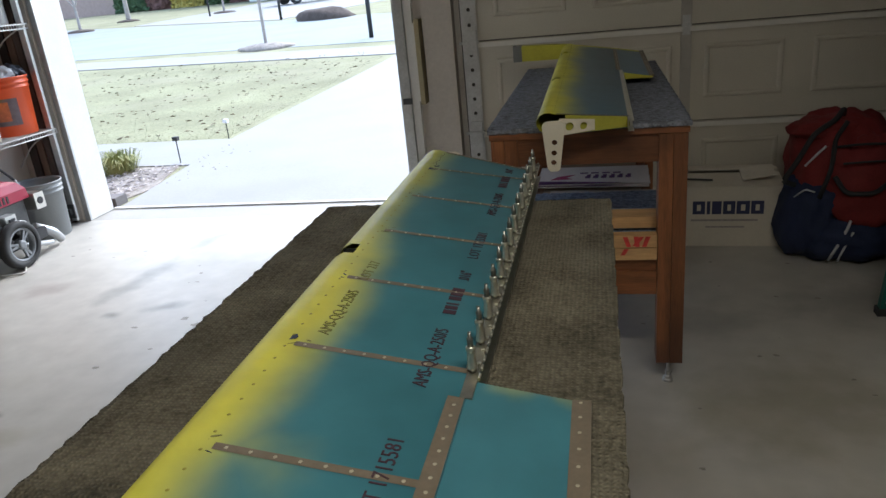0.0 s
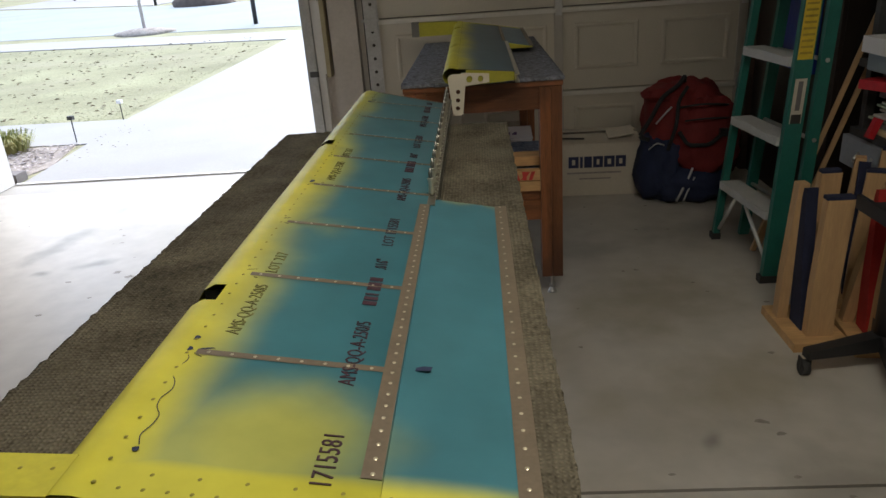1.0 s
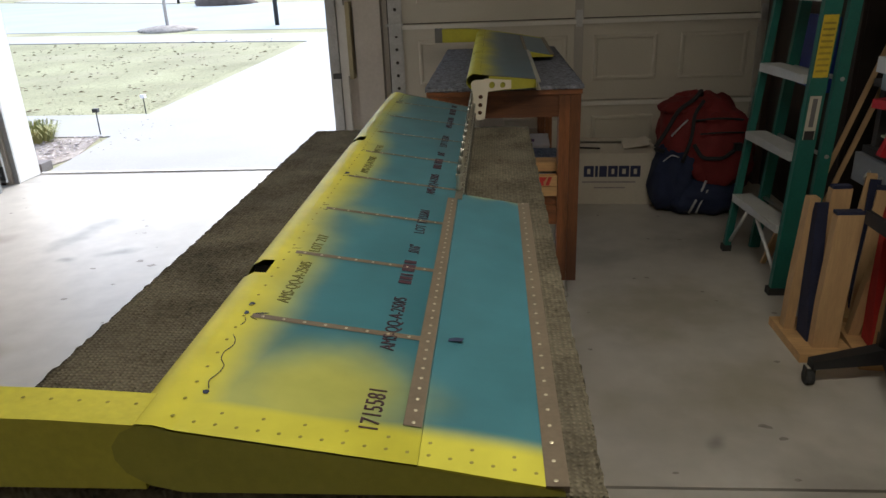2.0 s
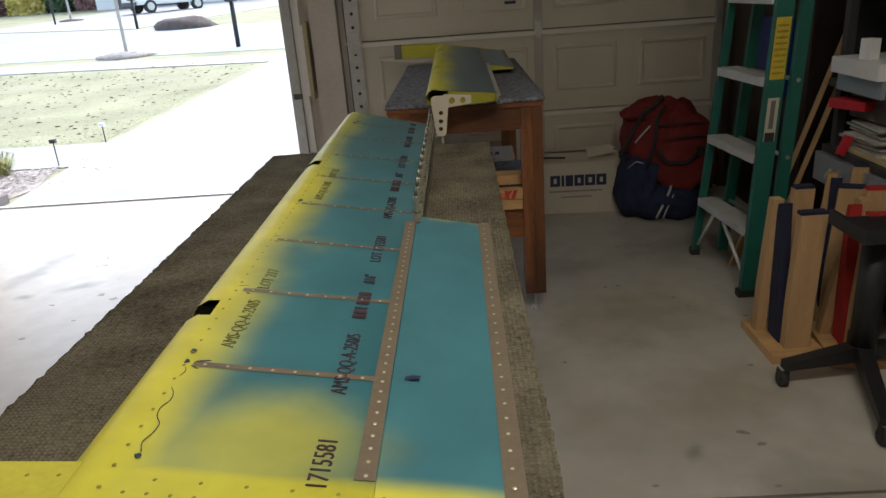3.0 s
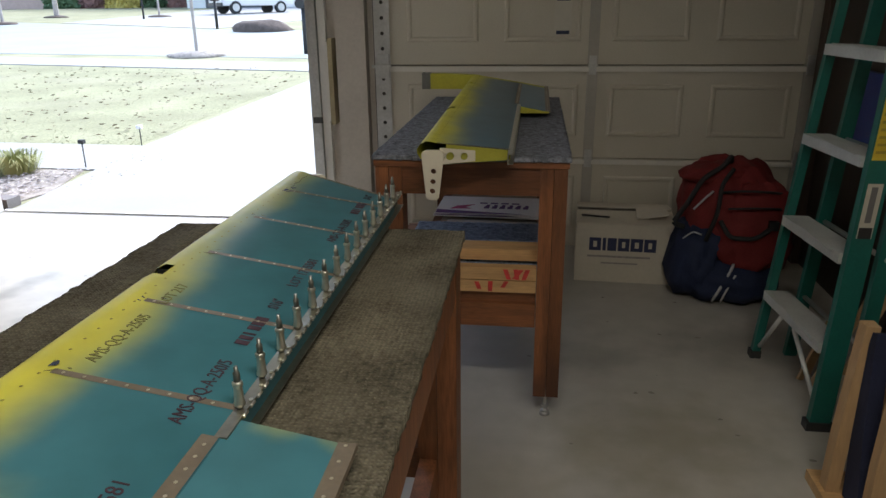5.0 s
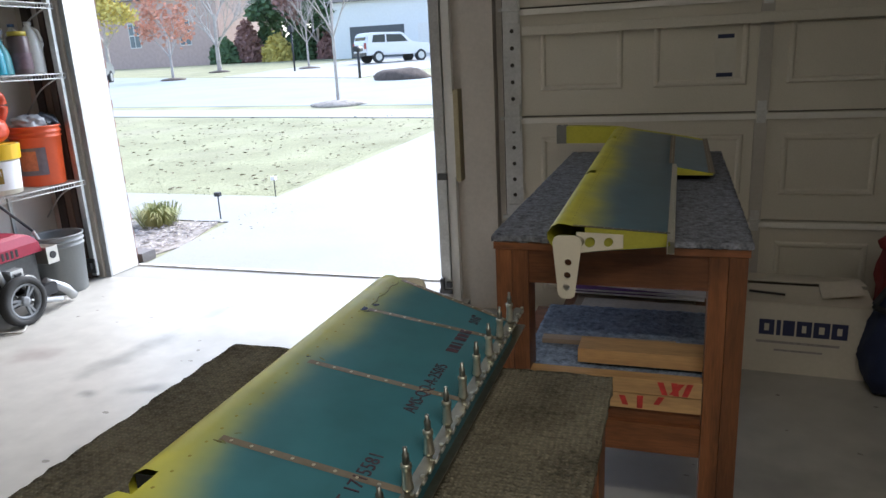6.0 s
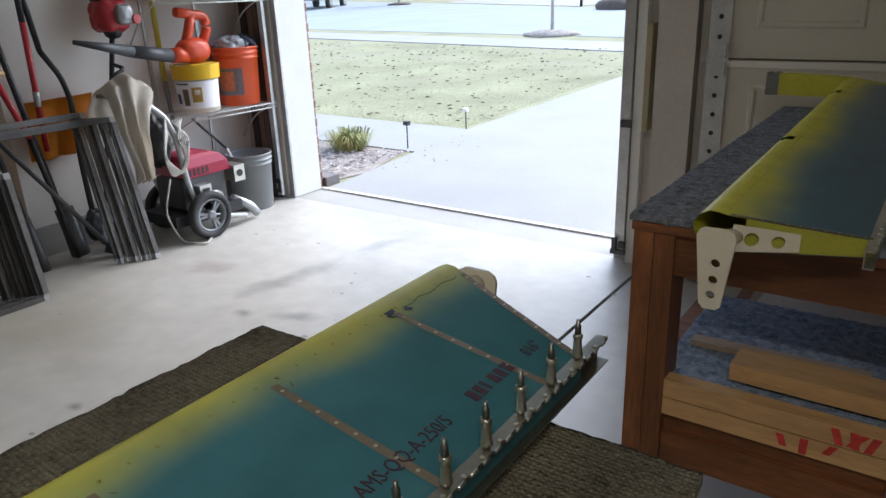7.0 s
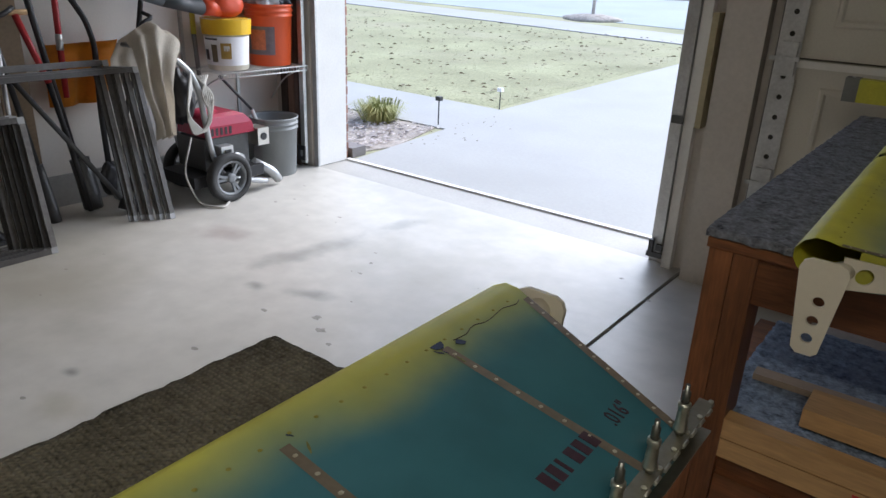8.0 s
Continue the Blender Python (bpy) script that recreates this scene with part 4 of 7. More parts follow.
tray = tagged(part("grey_sheet", boxes([(0, 0.44, 0, 0.32, 0, 0.012)], 0.002), mat("grey_panel", (0.50, 0.46, 0.40), 0.6, vary=0.2, scale=4)), "grey-brown panel lying at the back of the bench shelf", "panel")
tray.matrix_world = pose(-0.075, 2.80, 0.434, 0, 0, -3)
PURPLE = mat("purple_print", (0.09, 0.025, 0.18), 0.5, vary=0.05)
WHITEP = mat("white_sign_plastic", (0.84, 0.83, 0.84), 0.45, vary=0.04)
for dx, dy, rz, z in ((-0.005, -0.012, -3, 0.447), (0.0, 0.0, -1.5, 0.4535)):
    sign = tagged(part("yard_sign", boxes([(0, 0.50, 0, 0.30, 0, 0.005)], 0.001), WHITEP), "white and purple corrugated plastic yard sign lying on the shelf", "sign", group="yard signs on the shelf")
    sign.matrix_world = pose(-0.128 + dx, 3.175 + dy, z, 0, 0, rz)
    bm = bmesh.new()
    plate(bm, [(0.004, 0.004), (0.25, 0.004), (0.40, 0.010), (0.25, 0.030), (0.004, 0.060)], 0.0052, 0.0058, ())
    part("purple_band", bm, PURPLE, sign)
    for j in range(6):
        bm = bmesh.new()
        plate(bm, [(0, 0), (0.024, 0), (0.026, 0.062), (0.010, 0.062), (0.008, 0.038), (0.002, 0.036)], 0.0052, 0.0058, (), pose(0.215 + j * 0.036, 0.095, 0))
        part("print_bar", bm, PURPLE, sign)
    bm = bmesh.new()
    plate(bm, [(0, 0), (0.10, 0.010), (0.07, 0.035), (0.11, 0.085), (0.03, 0.055)], 0.0052, 0.0058, (), pose(0.06, 0.075, 0))
    part("printed_emblem", bm, mat("magenta_print", (0.40, 0.03, 0.14), 0.5, vary=0.05), sign)
    for j in range(4):
        part("small_print_bar", boxes([(0.19 + j * 0.05, 0.225 + j * 0.05, 0.175, 0.195, 0.0052, 0.0057)]), PURPLE, sign)

# ---- cardboard box with printed bars ----
CARD = mat("white_cardboard", (0.58, 0.53, 0.44), 0.85, vary=0.07, scale=5, fine=50, bump=0.05)
carton = thing("cardboard_box", "white cardboard carton with navy print and closed flaps", "box", pose(0.536, 3.577, 0, 0, 0, -3))
part("carton_body", boxes([(0, 0.482, 0, 0.006, 0, 0.305), (0, 0.482, 0.394, 0.4, 0, 0.305), (0, 0.006, 0.006, 0.394, 0, 0.305), (0.476, 0.482, 0.006, 0.394, 0, 0.305), (0.006, 0.476, 0.006, 0.394, 0, 0.006)], 0.002), CARD, carton)
for rows, mm in (((0.0, 0.482, 0.0, 0.192, -0.002, 0.002), pose(0, 0.002, 0.308, 5, 0, 0)), ((0, 0.482, -0.196, 0, -0.002, 0.002), pose(0, 0.398, 0.309, -8, 0, 0)), ((0.0, 0.15, 0.02, 0.16, -0.002, 0.002), pose(0.30, 0.03, 0.322, 8, -9, 0))):
    bm = bmesh.new()
    box(bm, *rows)
    bmesh.ops.transform(bm, matrix=mm, verts=bm.verts)
    part("flap", bm, CARD, carton)
NAVY = mat("navy_print", (0.03, 0.035, 0.09), 0.7, vary=0.1)
for j, (x, w) in enumerate(((0.068, 0.058), (0.134, 0.016), (0.158, 0.044), (0.209, 0.056), (0.271, 0.060), (0.337, 0.058))):
    bm = boxes([(x, x + w, -0.0014, -0.0006, 0.168, 0.235)])
    part("logo_bar", bm, NAVY, carton)
    if w > 0.05:
        part("logo_gap", boxes([(x + 0.020, x + w - 0.020, -0.0021, -0.0015, 0.186, 0.217)]), CARD, carton)
for z, x0, x1, hh in ((0.132, 0.06, 0.37, 0.010), (0.098, 0.13, 0.31, 0.008)):
    part("print_bar", boxes([(x0, x1, -0.0016, -0.0006, z, z + hh)]), mat("grey_print", (0.30, 0.27, 0.26), 0.7, vary=0.3, scale=80), carton)
stick = tagged(part("black_rod", boxes([(0, 0.14, 0, 0.008, 0, 0.008)], 0.002), BLACK), "short black rod lying on the carton flap", "rod")
stick.matrix_world = pose(0.565, 3.66, 0.3215, 5, 0, -14)


# ---- duffel bag ----
def blob(centre, size, power=2.6, n=22, wob=0.03, seed=1, lean=(0, 0)):
    """A soft cushion form with slightly uneven sides."""
    bm = bmesh.new()
    bmesh.ops.create_uvsphere(bm, u_segments=n * 2, v_segments=n, radius=1)
    for v in bm.verts:
        c = v.co.normalized()
        s = (abs(c.x) ** power + abs(c.y) ** power + abs(c.z) ** power) ** (-1 / power)
        p = c * s
        k = 1 + wob * noise.noise(p * 2.3 + Vector((seed, 0, 0))) + wob * 0.5 * noise.noise(p * 6 + Vector((0, seed, 0)))
        z = p.z * size[2] * k
        v.co = Vector((centre[0] + p.x * size[0] * k + lean[0] * p.z, centre[1] + p.y * size[1] * k + lean[1] * p.z, centre[2] + z))
        if v.co.z < 0:
            v.co.z = 0
    for f in bm.faces:
        f.smooth = True
    return bm


REDC = mat("dark_red_nylon", (0.16, 0.018, 0.018), 0.75, vary=0.25, scale=9, fine=140, bump=0.25, spec=0.3)
NAVYC = mat("navy_nylon", (0.018, 0.026, 0.065), 0.75, vary=0.25, scale=9, fine=140, bump=0.25, spec=0.3)
WEB = mat("black_webbing", (0.02, 0.02, 0.022), 0.8, vary=0.2, scale=20, fine=200, bump=0.3)
bag = thing("duffel_bag", "dark red and navy nylon equipment bag slumped on the floor", "bag", pose(1.255, 3.56, 0))
part("red_body", blob((0.04, 0.05, 0.325), (0.255, 0.25, 0.305), 2.4, n=30, wob=0.13, seed=3, lean=(-0.03, 0.03)), REDC, bag, "dark red nylon body")
part("red_pocket", blob((0.08, -0.13, 0.36), (0.175, 0.11, 0.20), 2.6, n=26, wob=0.16, seed=17, lean=(0.02, 0.05)), REDC, bag, "bulging red front pocket")
part("navy_pocket", blob((-0.155, -0.04, 0.185), (0.125, 0.20, 0.19), 2.5, n=24, wob=0.14, seed=5, lean=(0.03, 0.02)), NAVYC, bag, "navy side pocket")
part("navy_base", blob((0.0, -0.06, 0.10), (0.215, 0.235, 0.115), 2.8, n=24, wob=0.12, seed=9), NAVYC, bag, "navy nylon base panel")
part("top_roll", blob((-0.075, 0.02, 0.575), (0.15, 0.11, 0.055), 2.2, wob=0.2, seed=8, lean=(0.03, 0)), REDC, bag, "folded red nylon top")
for name_, pts, r in (("shoulder_strap", [(-0.235, -0.16, 0.355), (-0.29, -0.17, 0.375), (-0.225, -0.15, 0.47), (-0.165, -0.13, 0.58), (-0.07, -0.10, 0.635), (-0.035, -0.07, 0.675), (-0.02, -0.02, 0.64)], 0.012),
                      ("side_strap", [(-0.14, -0.20, 0.30), (-0.10, -0.205, 0.44), (-0.085, -0.16, 0.56), (-0.03, -0.12, 0.625)], 0.010),
                      ("grab_handle", [(-0.085, -0.205, 0.40), (-0.05, -0.255, 0.335), (0.06, -0.268, 0.335), (0.13, -0.245, 0.385)], 0.011),
                      ("zip", [(-0.09, -0.155, 0.52), (0.02, -0.215, 0.545), (0.14, -0.195, 0.535), (0.25, -0.10, 0.50)], 0.006),
                      ("seam", [(-0.06, -0.215, 0.46), (0.04, -0.25, 0.475), (0.17, -0.215, 0.465)], 0.005)):
    bm = bmesh.new()
    tube(bm, pts, r, 8)
    part(name_, bm, WEB, bag)
part("clip", boxes([(0.115, 0.155, -0.262, -0.235, 0.375, 0.415)], 0.006), BLACK, bag)
PALE = mat("pale_stripe", (0.5, 0.5, 0.52), 0.6, vary=0.1)
for pts, r in (([(-0.10, -0.275, 0.03), (-0.075, -0.292, 0.10), (-0.035, -0.275, 0.175), (-0.015, -0.245, 0.205)], 0.007),
               ([(-0.065, -0.285, 0.03), (-0.045, -0.297, 0.10), (-0.01, -0.28, 0.165)], 0.005),
               ([(0.125, -0.245, 0.05), (0.155, -0.235, 0.09), (0.16, -0.225, 0.14)], 0.015),
               ([(-0.235, -0.165, 0.30), (-0.20, -0.20, 0.345), (-0.16, -0.20, 0.33)], 0.004),
               ([(-0.20, -0.16, 0.44), (-0.15, -0.165, 0.50), (-0.12, -0.165, 0.53)], 0.005)):
    bm = bmesh.new()
    tube(bm, pts, r, 6)
    part("stripe", bm, PALE, bag)

# ---- green stepladder ----
GREEN = mat("green_fibreglass", (0.014, 0.125, 0.100), 0.42, vary=0.16, scale=9, fine=120, bump=0.05)
TREAD = mat("tread_aluminium", (0.55, 0.55, 0.53), 0.5, 0.3, vary=0.12, scale=10, fine=120, bump=0.1)
ladder = thing("step_ladder", "green fibreglass stepladder with pale aluminium treads, folded upright", "ladder")


def rail(p, q, wx, wy, material=GREEN):
    """A channel-shaped ladder rail from foot to top."""
    bm = bmesh.new()
    p, q = Vector(p), Vector(q)
    a, b, t = wx / 2, wy / 2, 0.005
    prof = [(-a, -b), (a, -b), (a, b), (a - t, b), (a - t, -b + t), (-a + t, -b + t), (-a + t, b), (-a, b)]
    lo = [bm.verts.new(p + Vector((x, y, 0))) for x, y in prof]
    hi = [bm.verts.new(q + Vector((x, y, 0))) for x, y in prof]
    for i in range(8):
        bm.faces.new((lo[i], lo[(i + 1) % 8], hi[(i + 1) % 8], hi[i]))
    bm.faces.new(lo[::-1])
    bm.faces.new(hi)
    bevel(bm, 0.0012, 1)
    return bm


NF, NT, FF, FT = (1.275, 2.285, 0.0), (1.42, 2.395, 2.3), (1.215, 2.80, 0.0), (1.38, 2.69, 2.3)
near_rail = part("front_rail", rail(NF, NT, 0.066, 0.032), GREEN, ladder)
part("front_rail", rail(FF, FT, 0.03, 0.03), GREEN, ladder)
part("rear_rail", rail((1.375, 2.32, 0.02), (1.51, 2.42, 2.2), 0.045, 0.028), GREEN, ladder)
part("rear_rail", rail((1.345, 2.79, 0.02), (1.47, 2.69, 2.2), 0.045, 0.028), GREEN, ladder)
for k in range(7):
    z = 0.305 * (k + 1) - 0.008
    f = z / 2.3
    xa, ya = NF[0] + (NT[0] - NF[0]) * f, NF[1] + (NT[1] - NF[1]) * f + 0.016
    xb, yb = FF[0] + (FT[0] - FF[0]) * f, FF[1] + (FT[1] - FF[1]) * f - 0.016
    bm = bmesh.new()
    lo = [bm.verts.new(p) for p in ((xa - 0.045, ya, z - 0.035), (xa + 0.045, ya, z - 0.035), (xb + 0.06, yb, z - 0.035), (xb - 0.028, yb, z - 0.035))]
    hi = [bm.verts.new(p) for p in ((xa - 0.045, ya, z), (xa + 0.045, ya, z), (xb + 0.06, yb, z), (xb - 0.028, yb, z))]
    for i in range(4):
        bm.faces.new((lo[i], lo[(i + 1) % 4], hi[(i + 1) % 4], hi[i]))
    bm.faces.new(lo[::-1])
    bm.faces.new(hi)
    bevel(bm, 0.003, 1)
    tread = part("tread", bm, TREAD, ladder)
    part("grip_rib", boxes([(min(xa, xb) - 0.012 + 0.022 * j, min(xa, xb) - 0.004 + 0.022 * j, ya + 0.01, yb - 0.01, z + 0.0005, z + 0.0025) for j in range(1)]), TREAD, tread)
    bm = bmesh.new()
    cyl(bm, (xa + 0.10, ya, z - 0.02), (xb + 0.12, yb, z - 0.02), 0.009, n=8)
    part("rear_rung", bm, GALV, ladder)
for p, q in (((1.235, 2.50, 0.262), (1.262, 2.31, 0.09)), ((1.225, 2.60, 0.262), (1.222, 2.77, 0.06))):
    bm = bmesh.new()
    cyl(bm, p, q, 0.008, n=8)
    part("brace", bm, TREAD, ladder)
for x, y in ((NF[0], NF[1]), (FF[0], FF[1])):
    part("foot_pad", boxes([(x - 0.042 if x > 1.25 else x - 0.02, x + 0.042 if x > 1.25 else x + 0.02, y - 0.022, y + 0.022, 0.0, 0.03)], 0.004), RUBBER, near_rail)


def on_rail(name, z0, z1, half, material, lift=0.0):
    """A sticker on the outer face of the near front rail."""
    bm = bmesh.new()
    pts = []
    for z, s in ((z0, -1), (z0, 1), (z1, 1), (z1, -1)):
        f = z / 2.3
        pts.append(bm.verts.new((NF[0] + (NT[0] - NF[0]) * f + s * half, NF[1] + (NT[1] - NF[1]) * f - 0.0156 - lift, z)))
    bm.faces.new(pts)
    return part(name, bm, material, near_rail)


on_rail("warning_label", 0.90, 1.13, 0.028, mat("yellow_label", (0.62, 0.45, 0.03), 0.5, vary=0.12, scale=30), 0.0006)
for k in range(9):
    on_rail("print_bar", 0.92 + 0.022 * k, 0.928 + 0.022 * k, 0.022, mat("label_ink", (0.36, 0.26, 0.03), 0.6, vary=0.3), 0.0016)
on_rail("maker_label", 0.66, 0.83, 0.022, mat("aged_label", (0.50, 0.46, 0.38), 0.5, vary=0.1), 0.0006)
on_rail("label_emblem", 0.66, 0.695, 0.019, mat("label_black", (0.03, 0.025, 0.025), 0.5), 0.0016)
on_rail("label_bar", 0.71, 0.82, 0.009, mat("label_grey_ink", (0.14, 0.13, 0.13), 0.6), 0.0016)

# planks leaning behind the ladder
for dx, dy in ((0.0, 0.0), (0.045, -0.03)):
    bm = bmesh.new()
    box(bm, -0.017, 0.017, -0.01, 0.01, 0, 1.34)
    bevel(bm, 0.002, 1)
    pl = tagged(part("wood_strip", bm, PINE), "long thin wood strip leaning behind the stepladder", "wood strip", group="strips behind the ladder")
    pl.matrix_world = Matrix.Translation((1.47 + dx, 2.72 + dy, 0.0)) @ Vector((0.30, -0.14, 1.2)).to_track_quat("Z", "Y").to_matrix().to_4x4()
for k, (x, y, rz, ln) in enumerate(((1.33, 2.62, 20, 0.34), (1.37, 2.66, 32, 0.28), (1.36, 2.58, 8, 0.3))):
    bm = bmesh.new()
    box(bm, -0.012, 0.012, -0.006, 0.006, 0, ln)
    pl = tagged(part("wood_offcut", bm, PINE), "short wood offcut leaning below the ladder treads", "offcut", group="offcuts by the ladder")
    pl.matrix_world = pose(x, y, 0, 0, 22, rz)
blue = tagged(part("storage_tote", boxes([(0, 0.03, 0, 0.34, 0, 0.36)], 0.01), mat("blue_plastic", (0.012, 0.035, 0.22), 0.4, vary=0.08)), "deep blue plastic panel hung on the dark cabinet side", "panel")
blue.matrix_world = pose(1.722, 3.14, 0.70)

# ---- padded wooden cradles ----
PADBLUE = mat("navy_felt", (0.018, 0.022, 0.055), 0.95, vary=0.25, scale=12, fine=180, bump=0.4)
PADRED = mat("red_felt", (0.42, 0.025, 0.02), 0.95, vary=0.2, scale=12, fine=180, bump=0.4)


def cradle(m, pad, h, label, lean=0.0):
    """Three uprights on a base board with a felt-lined hollow between them."""
    e = thing("padded_cradle", label, "cradle", m, group="padded cradles by the ladder")
    part("base_board", boxes([(-0.06, 0.13, -0.05, 0.25, 0, 0.032)], 0.004), PINEX, e)
    for x, y, w, d, hh, dx in ((0.0, 0.0, 0.088, 0.038, h, 0.018), (-0.045, 0.145, 0.036, 0.045, h + 0.015, 0.030 + lean), (0.055, 0.17, 0.07, 0.036, h + 0.04, 0.012)):
        bm = bmesh.new()
        rings = []
        for f, bow in ((0, 0), (0.35, -0.004), (0.7, -0.002), (1, 0.0)):
            z = 0.0325 + (hh - 0.0325) * f
            rings.append([bm.verts.new((x + dx * f + bow + px * w, y + 0.012 * f + py * d, z)) for px, py in ((0, 0), (1, 0), (1, 1), (0, 1))])
        for a, b in zip(rings, rings[1:]):
            for i in range(4):
                bm.faces.new((a[i], a[(i + 1) % 4], b[(i + 1) % 4], b[i]))
        bm.faces.new(rings[0][::-1])
        bm.faces.new(rings[-1])
        bevel(bm, 0.004, 2)
        part("upright", bm, PINE, e)
    bm = bmesh.new()
    out = [(0.042, 0.034), (0.135, 0.034), (0.150, h * 0.4), (0.152, h - 0.03), (0.145, h + 0.006), (0.122, h + 0.012), (0.105, h * 0.75), (0.085, h * 0.45), (0.060, h * 0.25)]
    plate(bm, out, -0.004, 0.034, (), Matrix(((0, 0, 1, 0), (1, 0, 0, 0), (0, 1, 0, 0), (0, 0, 0, 1))))
    part("felt_pad", bm, pad, e)
    bm = boxes([(0.016, 0.104, 0.014, 0.047, h + 0.0005, h + 0.012)], 0.004)
    part("felt_cap", bm, pad, e)
    bm = boxes([(0.070, 0.134, 0.184, 0.215, h + 0.0405, h + 0.052)], 0.004)
    part("felt_cap", bm, pad, e)
    return e


cradle(pose(1.205, 1.755, 0), PADBLUE, 0.525, "pine cradle with navy felt padding, standing on the floor")
cradle(pose(1.395, 1.70, 0, 0, 0, -8), PADRED, 0.525, "pine cradle with red felt padding, standing on the floor", 0.055)
cradle(pose(1.455, 2.03, 0, 0, 0, -24), PADBLUE, 0.53, "pine cradle with navy padding standing behind the others")
lev = tagged(part("plastic_strip", boxes([(0, 0.03, 0, 0.01, 0, 0.42)], 0.002), mat("lime_plastic", (0.45, 0.50, 0.04), 0.5)), "lime yellow plastic strip leaning between the cradles", "strip")
lev.matrix_world = pose(1.345, 2.02, 0.0, 0, 8, 0)

# ---- black wheeled stand ----
stand = thing("wheeled_stand", "black steel pedestal stand with tray on casters", "stand", pose(1.385, 1.60, 0))
bm = bmesh.new()
cyl(bm, (0, 0, 0.075), (0, 0, 0.52), 0.042, n=20)
part("column", bm, BLACK, stand)
for (x, y) in ((-0.265, -0.03), (-0.12, -0.37), (0.26, 0.06), (0.12, 0.38)):
    bm = bmesh.new()
    d = Vector((x, y, 0))
    n = Vector((-d.y, d.x, 0)).normalized() * 0.024
    a = [bm.verts.new(p) for p in (n + Vector((0, 0, 0.07)), -n + Vector((0, 0, 0.07)), -n + Vector((0, 0, 0.13)), n + Vector((0, 0, 0.13)))]
    b = [bm.verts.new(d + p) for p in (n * 0.8 + Vector((0, 0, 0.062)), -n * 0.8 + Vector((0, 0, 0.062)), -n * 0.8 + Vector((0, 0, 0.09)), n * 0.8 + Vector((0, 0, 0.09)))]
    for i in range(4):
        bm.faces.new((a[i], a[(i + 1) % 4], b[(i + 1) % 4], b[i]))
    bm.faces.new(a[::-1])
    bm.faces.new(b)
    bevel(bm, 0.004, 1)
    arm = part("base_arm", bm, BLACK, stand)
    bm = bmesh.new()
    cyl(bm, (x - 0.012, y, 0.026), (x + 0.012, y, 0.026), 0.026, n=18)
    box(bm, x - 0.017, x - 0.013, y - 0.012, y + 0.012, 0.025, 0.066)
    box(bm, x + 0.013, x + 0.017, y - 0.012, y + 0.012, 0.025, 0.066)
    part("caster", bm, RUBBER, arm)
bm = bmesh.new()
box(bm, -0.10, 0.36, -0.10, 0.12, 0.515, 0.53)
box(bm, -0.10, -0.085, -0.10, 0.12, 0.53, 0.56)
box(bm, -0.085, 0.36, -0.10, -0.085, 0.53, 0.56)
bevel(bm, 0.004, 1)
part("tray", bm, BLACK, stand, "black steel tray")

# ---- right-hand steel shelving with clutter ----
rack = thing("steel_shelving", "dark steel shelving unit with drawers, full of tools", "shelving")
for x in (1.66, 2.40):
    for y in (1.15, 2.46):
        part("upright", boxes([(x, x + 0.035, y, y + 0.035, 0, 2.0)], 0.003), DARKMETAL, rack)
for z in (0.10, 0.585, 0.86, 1.25, 1.7):
    part("shelf", boxes([(1.64, 2.46, 1.12, 2.52, z - 0.03, z)], 0.004), DARKMETAL, rack)
part("shelf_back", boxes([(2.47, 2.48, 1.1, 2.52, 0.05, 2.0)]), BLACK, rack)
part("shelf_side", boxes([(1.68, 2.44, 2.53, 2.535, 0.05, 2.0)]), BLACK, rack)
for y0 in (1.30, 1.72, 2.14):
    dr = part("drawer", boxes([(1.625, 1.66, y0, y0 + 0.40, 0.43, 0.55)], 0.004), mat("grey_drawer", (0.27, 0.29, 0.32), 0.5, vary=0.1), rack)
    bm = bmesh.new()
    tube(bm, [(1.624, y0 + 0.15, 0.505), (1.60, y0 + 0.15, 0.475), (1.60, y0 + 0.25, 0.475), (1.624, y0 + 0.25, 0.505)], 0.006, 8)
    part("handle", bm, GALV, dr)
tagged(part("plywood_board", boxes([(1.655, 2.1, 1.62, 2.37, 0.588, 0.606)], 0.002), mat("pale_plywood", (0.60, 0.47, 0.27), 0.6, vary=0.15, stretch=(5, 0.8, 5))), "pale plywood board under the saw on the shelf", "board")
LIME = mat("lime_tool_plastic", (0.42, 0.46, 0.03), 0.45, vary=0.1)
saw = thing("circular_saw", "lime green and black circular saw resting on plywood", "power saw", pose(1.79, 2.14, 0.6065, 0, 0, -70))
part("shoe", boxes([(-0.14, 0.16, -0.09, 0.06, 0, 0.006)], 0.001), GALV, saw)
bm = bmesh.new()
cyl(bm, (0, -0.035, 0.10), (0, 0.0, 0.10), 0.098, n=36)
bevel(bm, 0.004, 1)
part("blade_guard", bm, LIME, saw)
bm = bmesh.new()
cyl(bm, (0, -0.045, 0.085), (0, -0.042, 0.085), 0.086, n=40)
part("blade", bm, ALU, saw)
bm = bmesh.new()
cyl(bm, (0.01, 0.0, 0.10), (0.01, 0.13, 0.10), 0.05, 0.045, n=24)
bevel(bm, 0.006, 2)
part("motor", bm, LIME, saw)
bm = bmesh.new()
tube(bm, [(0.05, 0.02, 0.14), (0.0, 0.02, 0.215), (-0.09, 0.02, 0.20), (-0.13, 0.02, 0.12), (-0.08, 0.02, 0.09)], 0.019, 10)
part("handle", bm, BLACK, saw)


def clutter(name, label, category, dims, where, rz, material, bev=0.006):
    ob = tagged(part(name, boxes([(0, dims[0], 0, dims[1], 0, dims[2])], bev), material), label, category)
    ob.matrix_world = pose(*where, 0, 0, rz)
    return ob


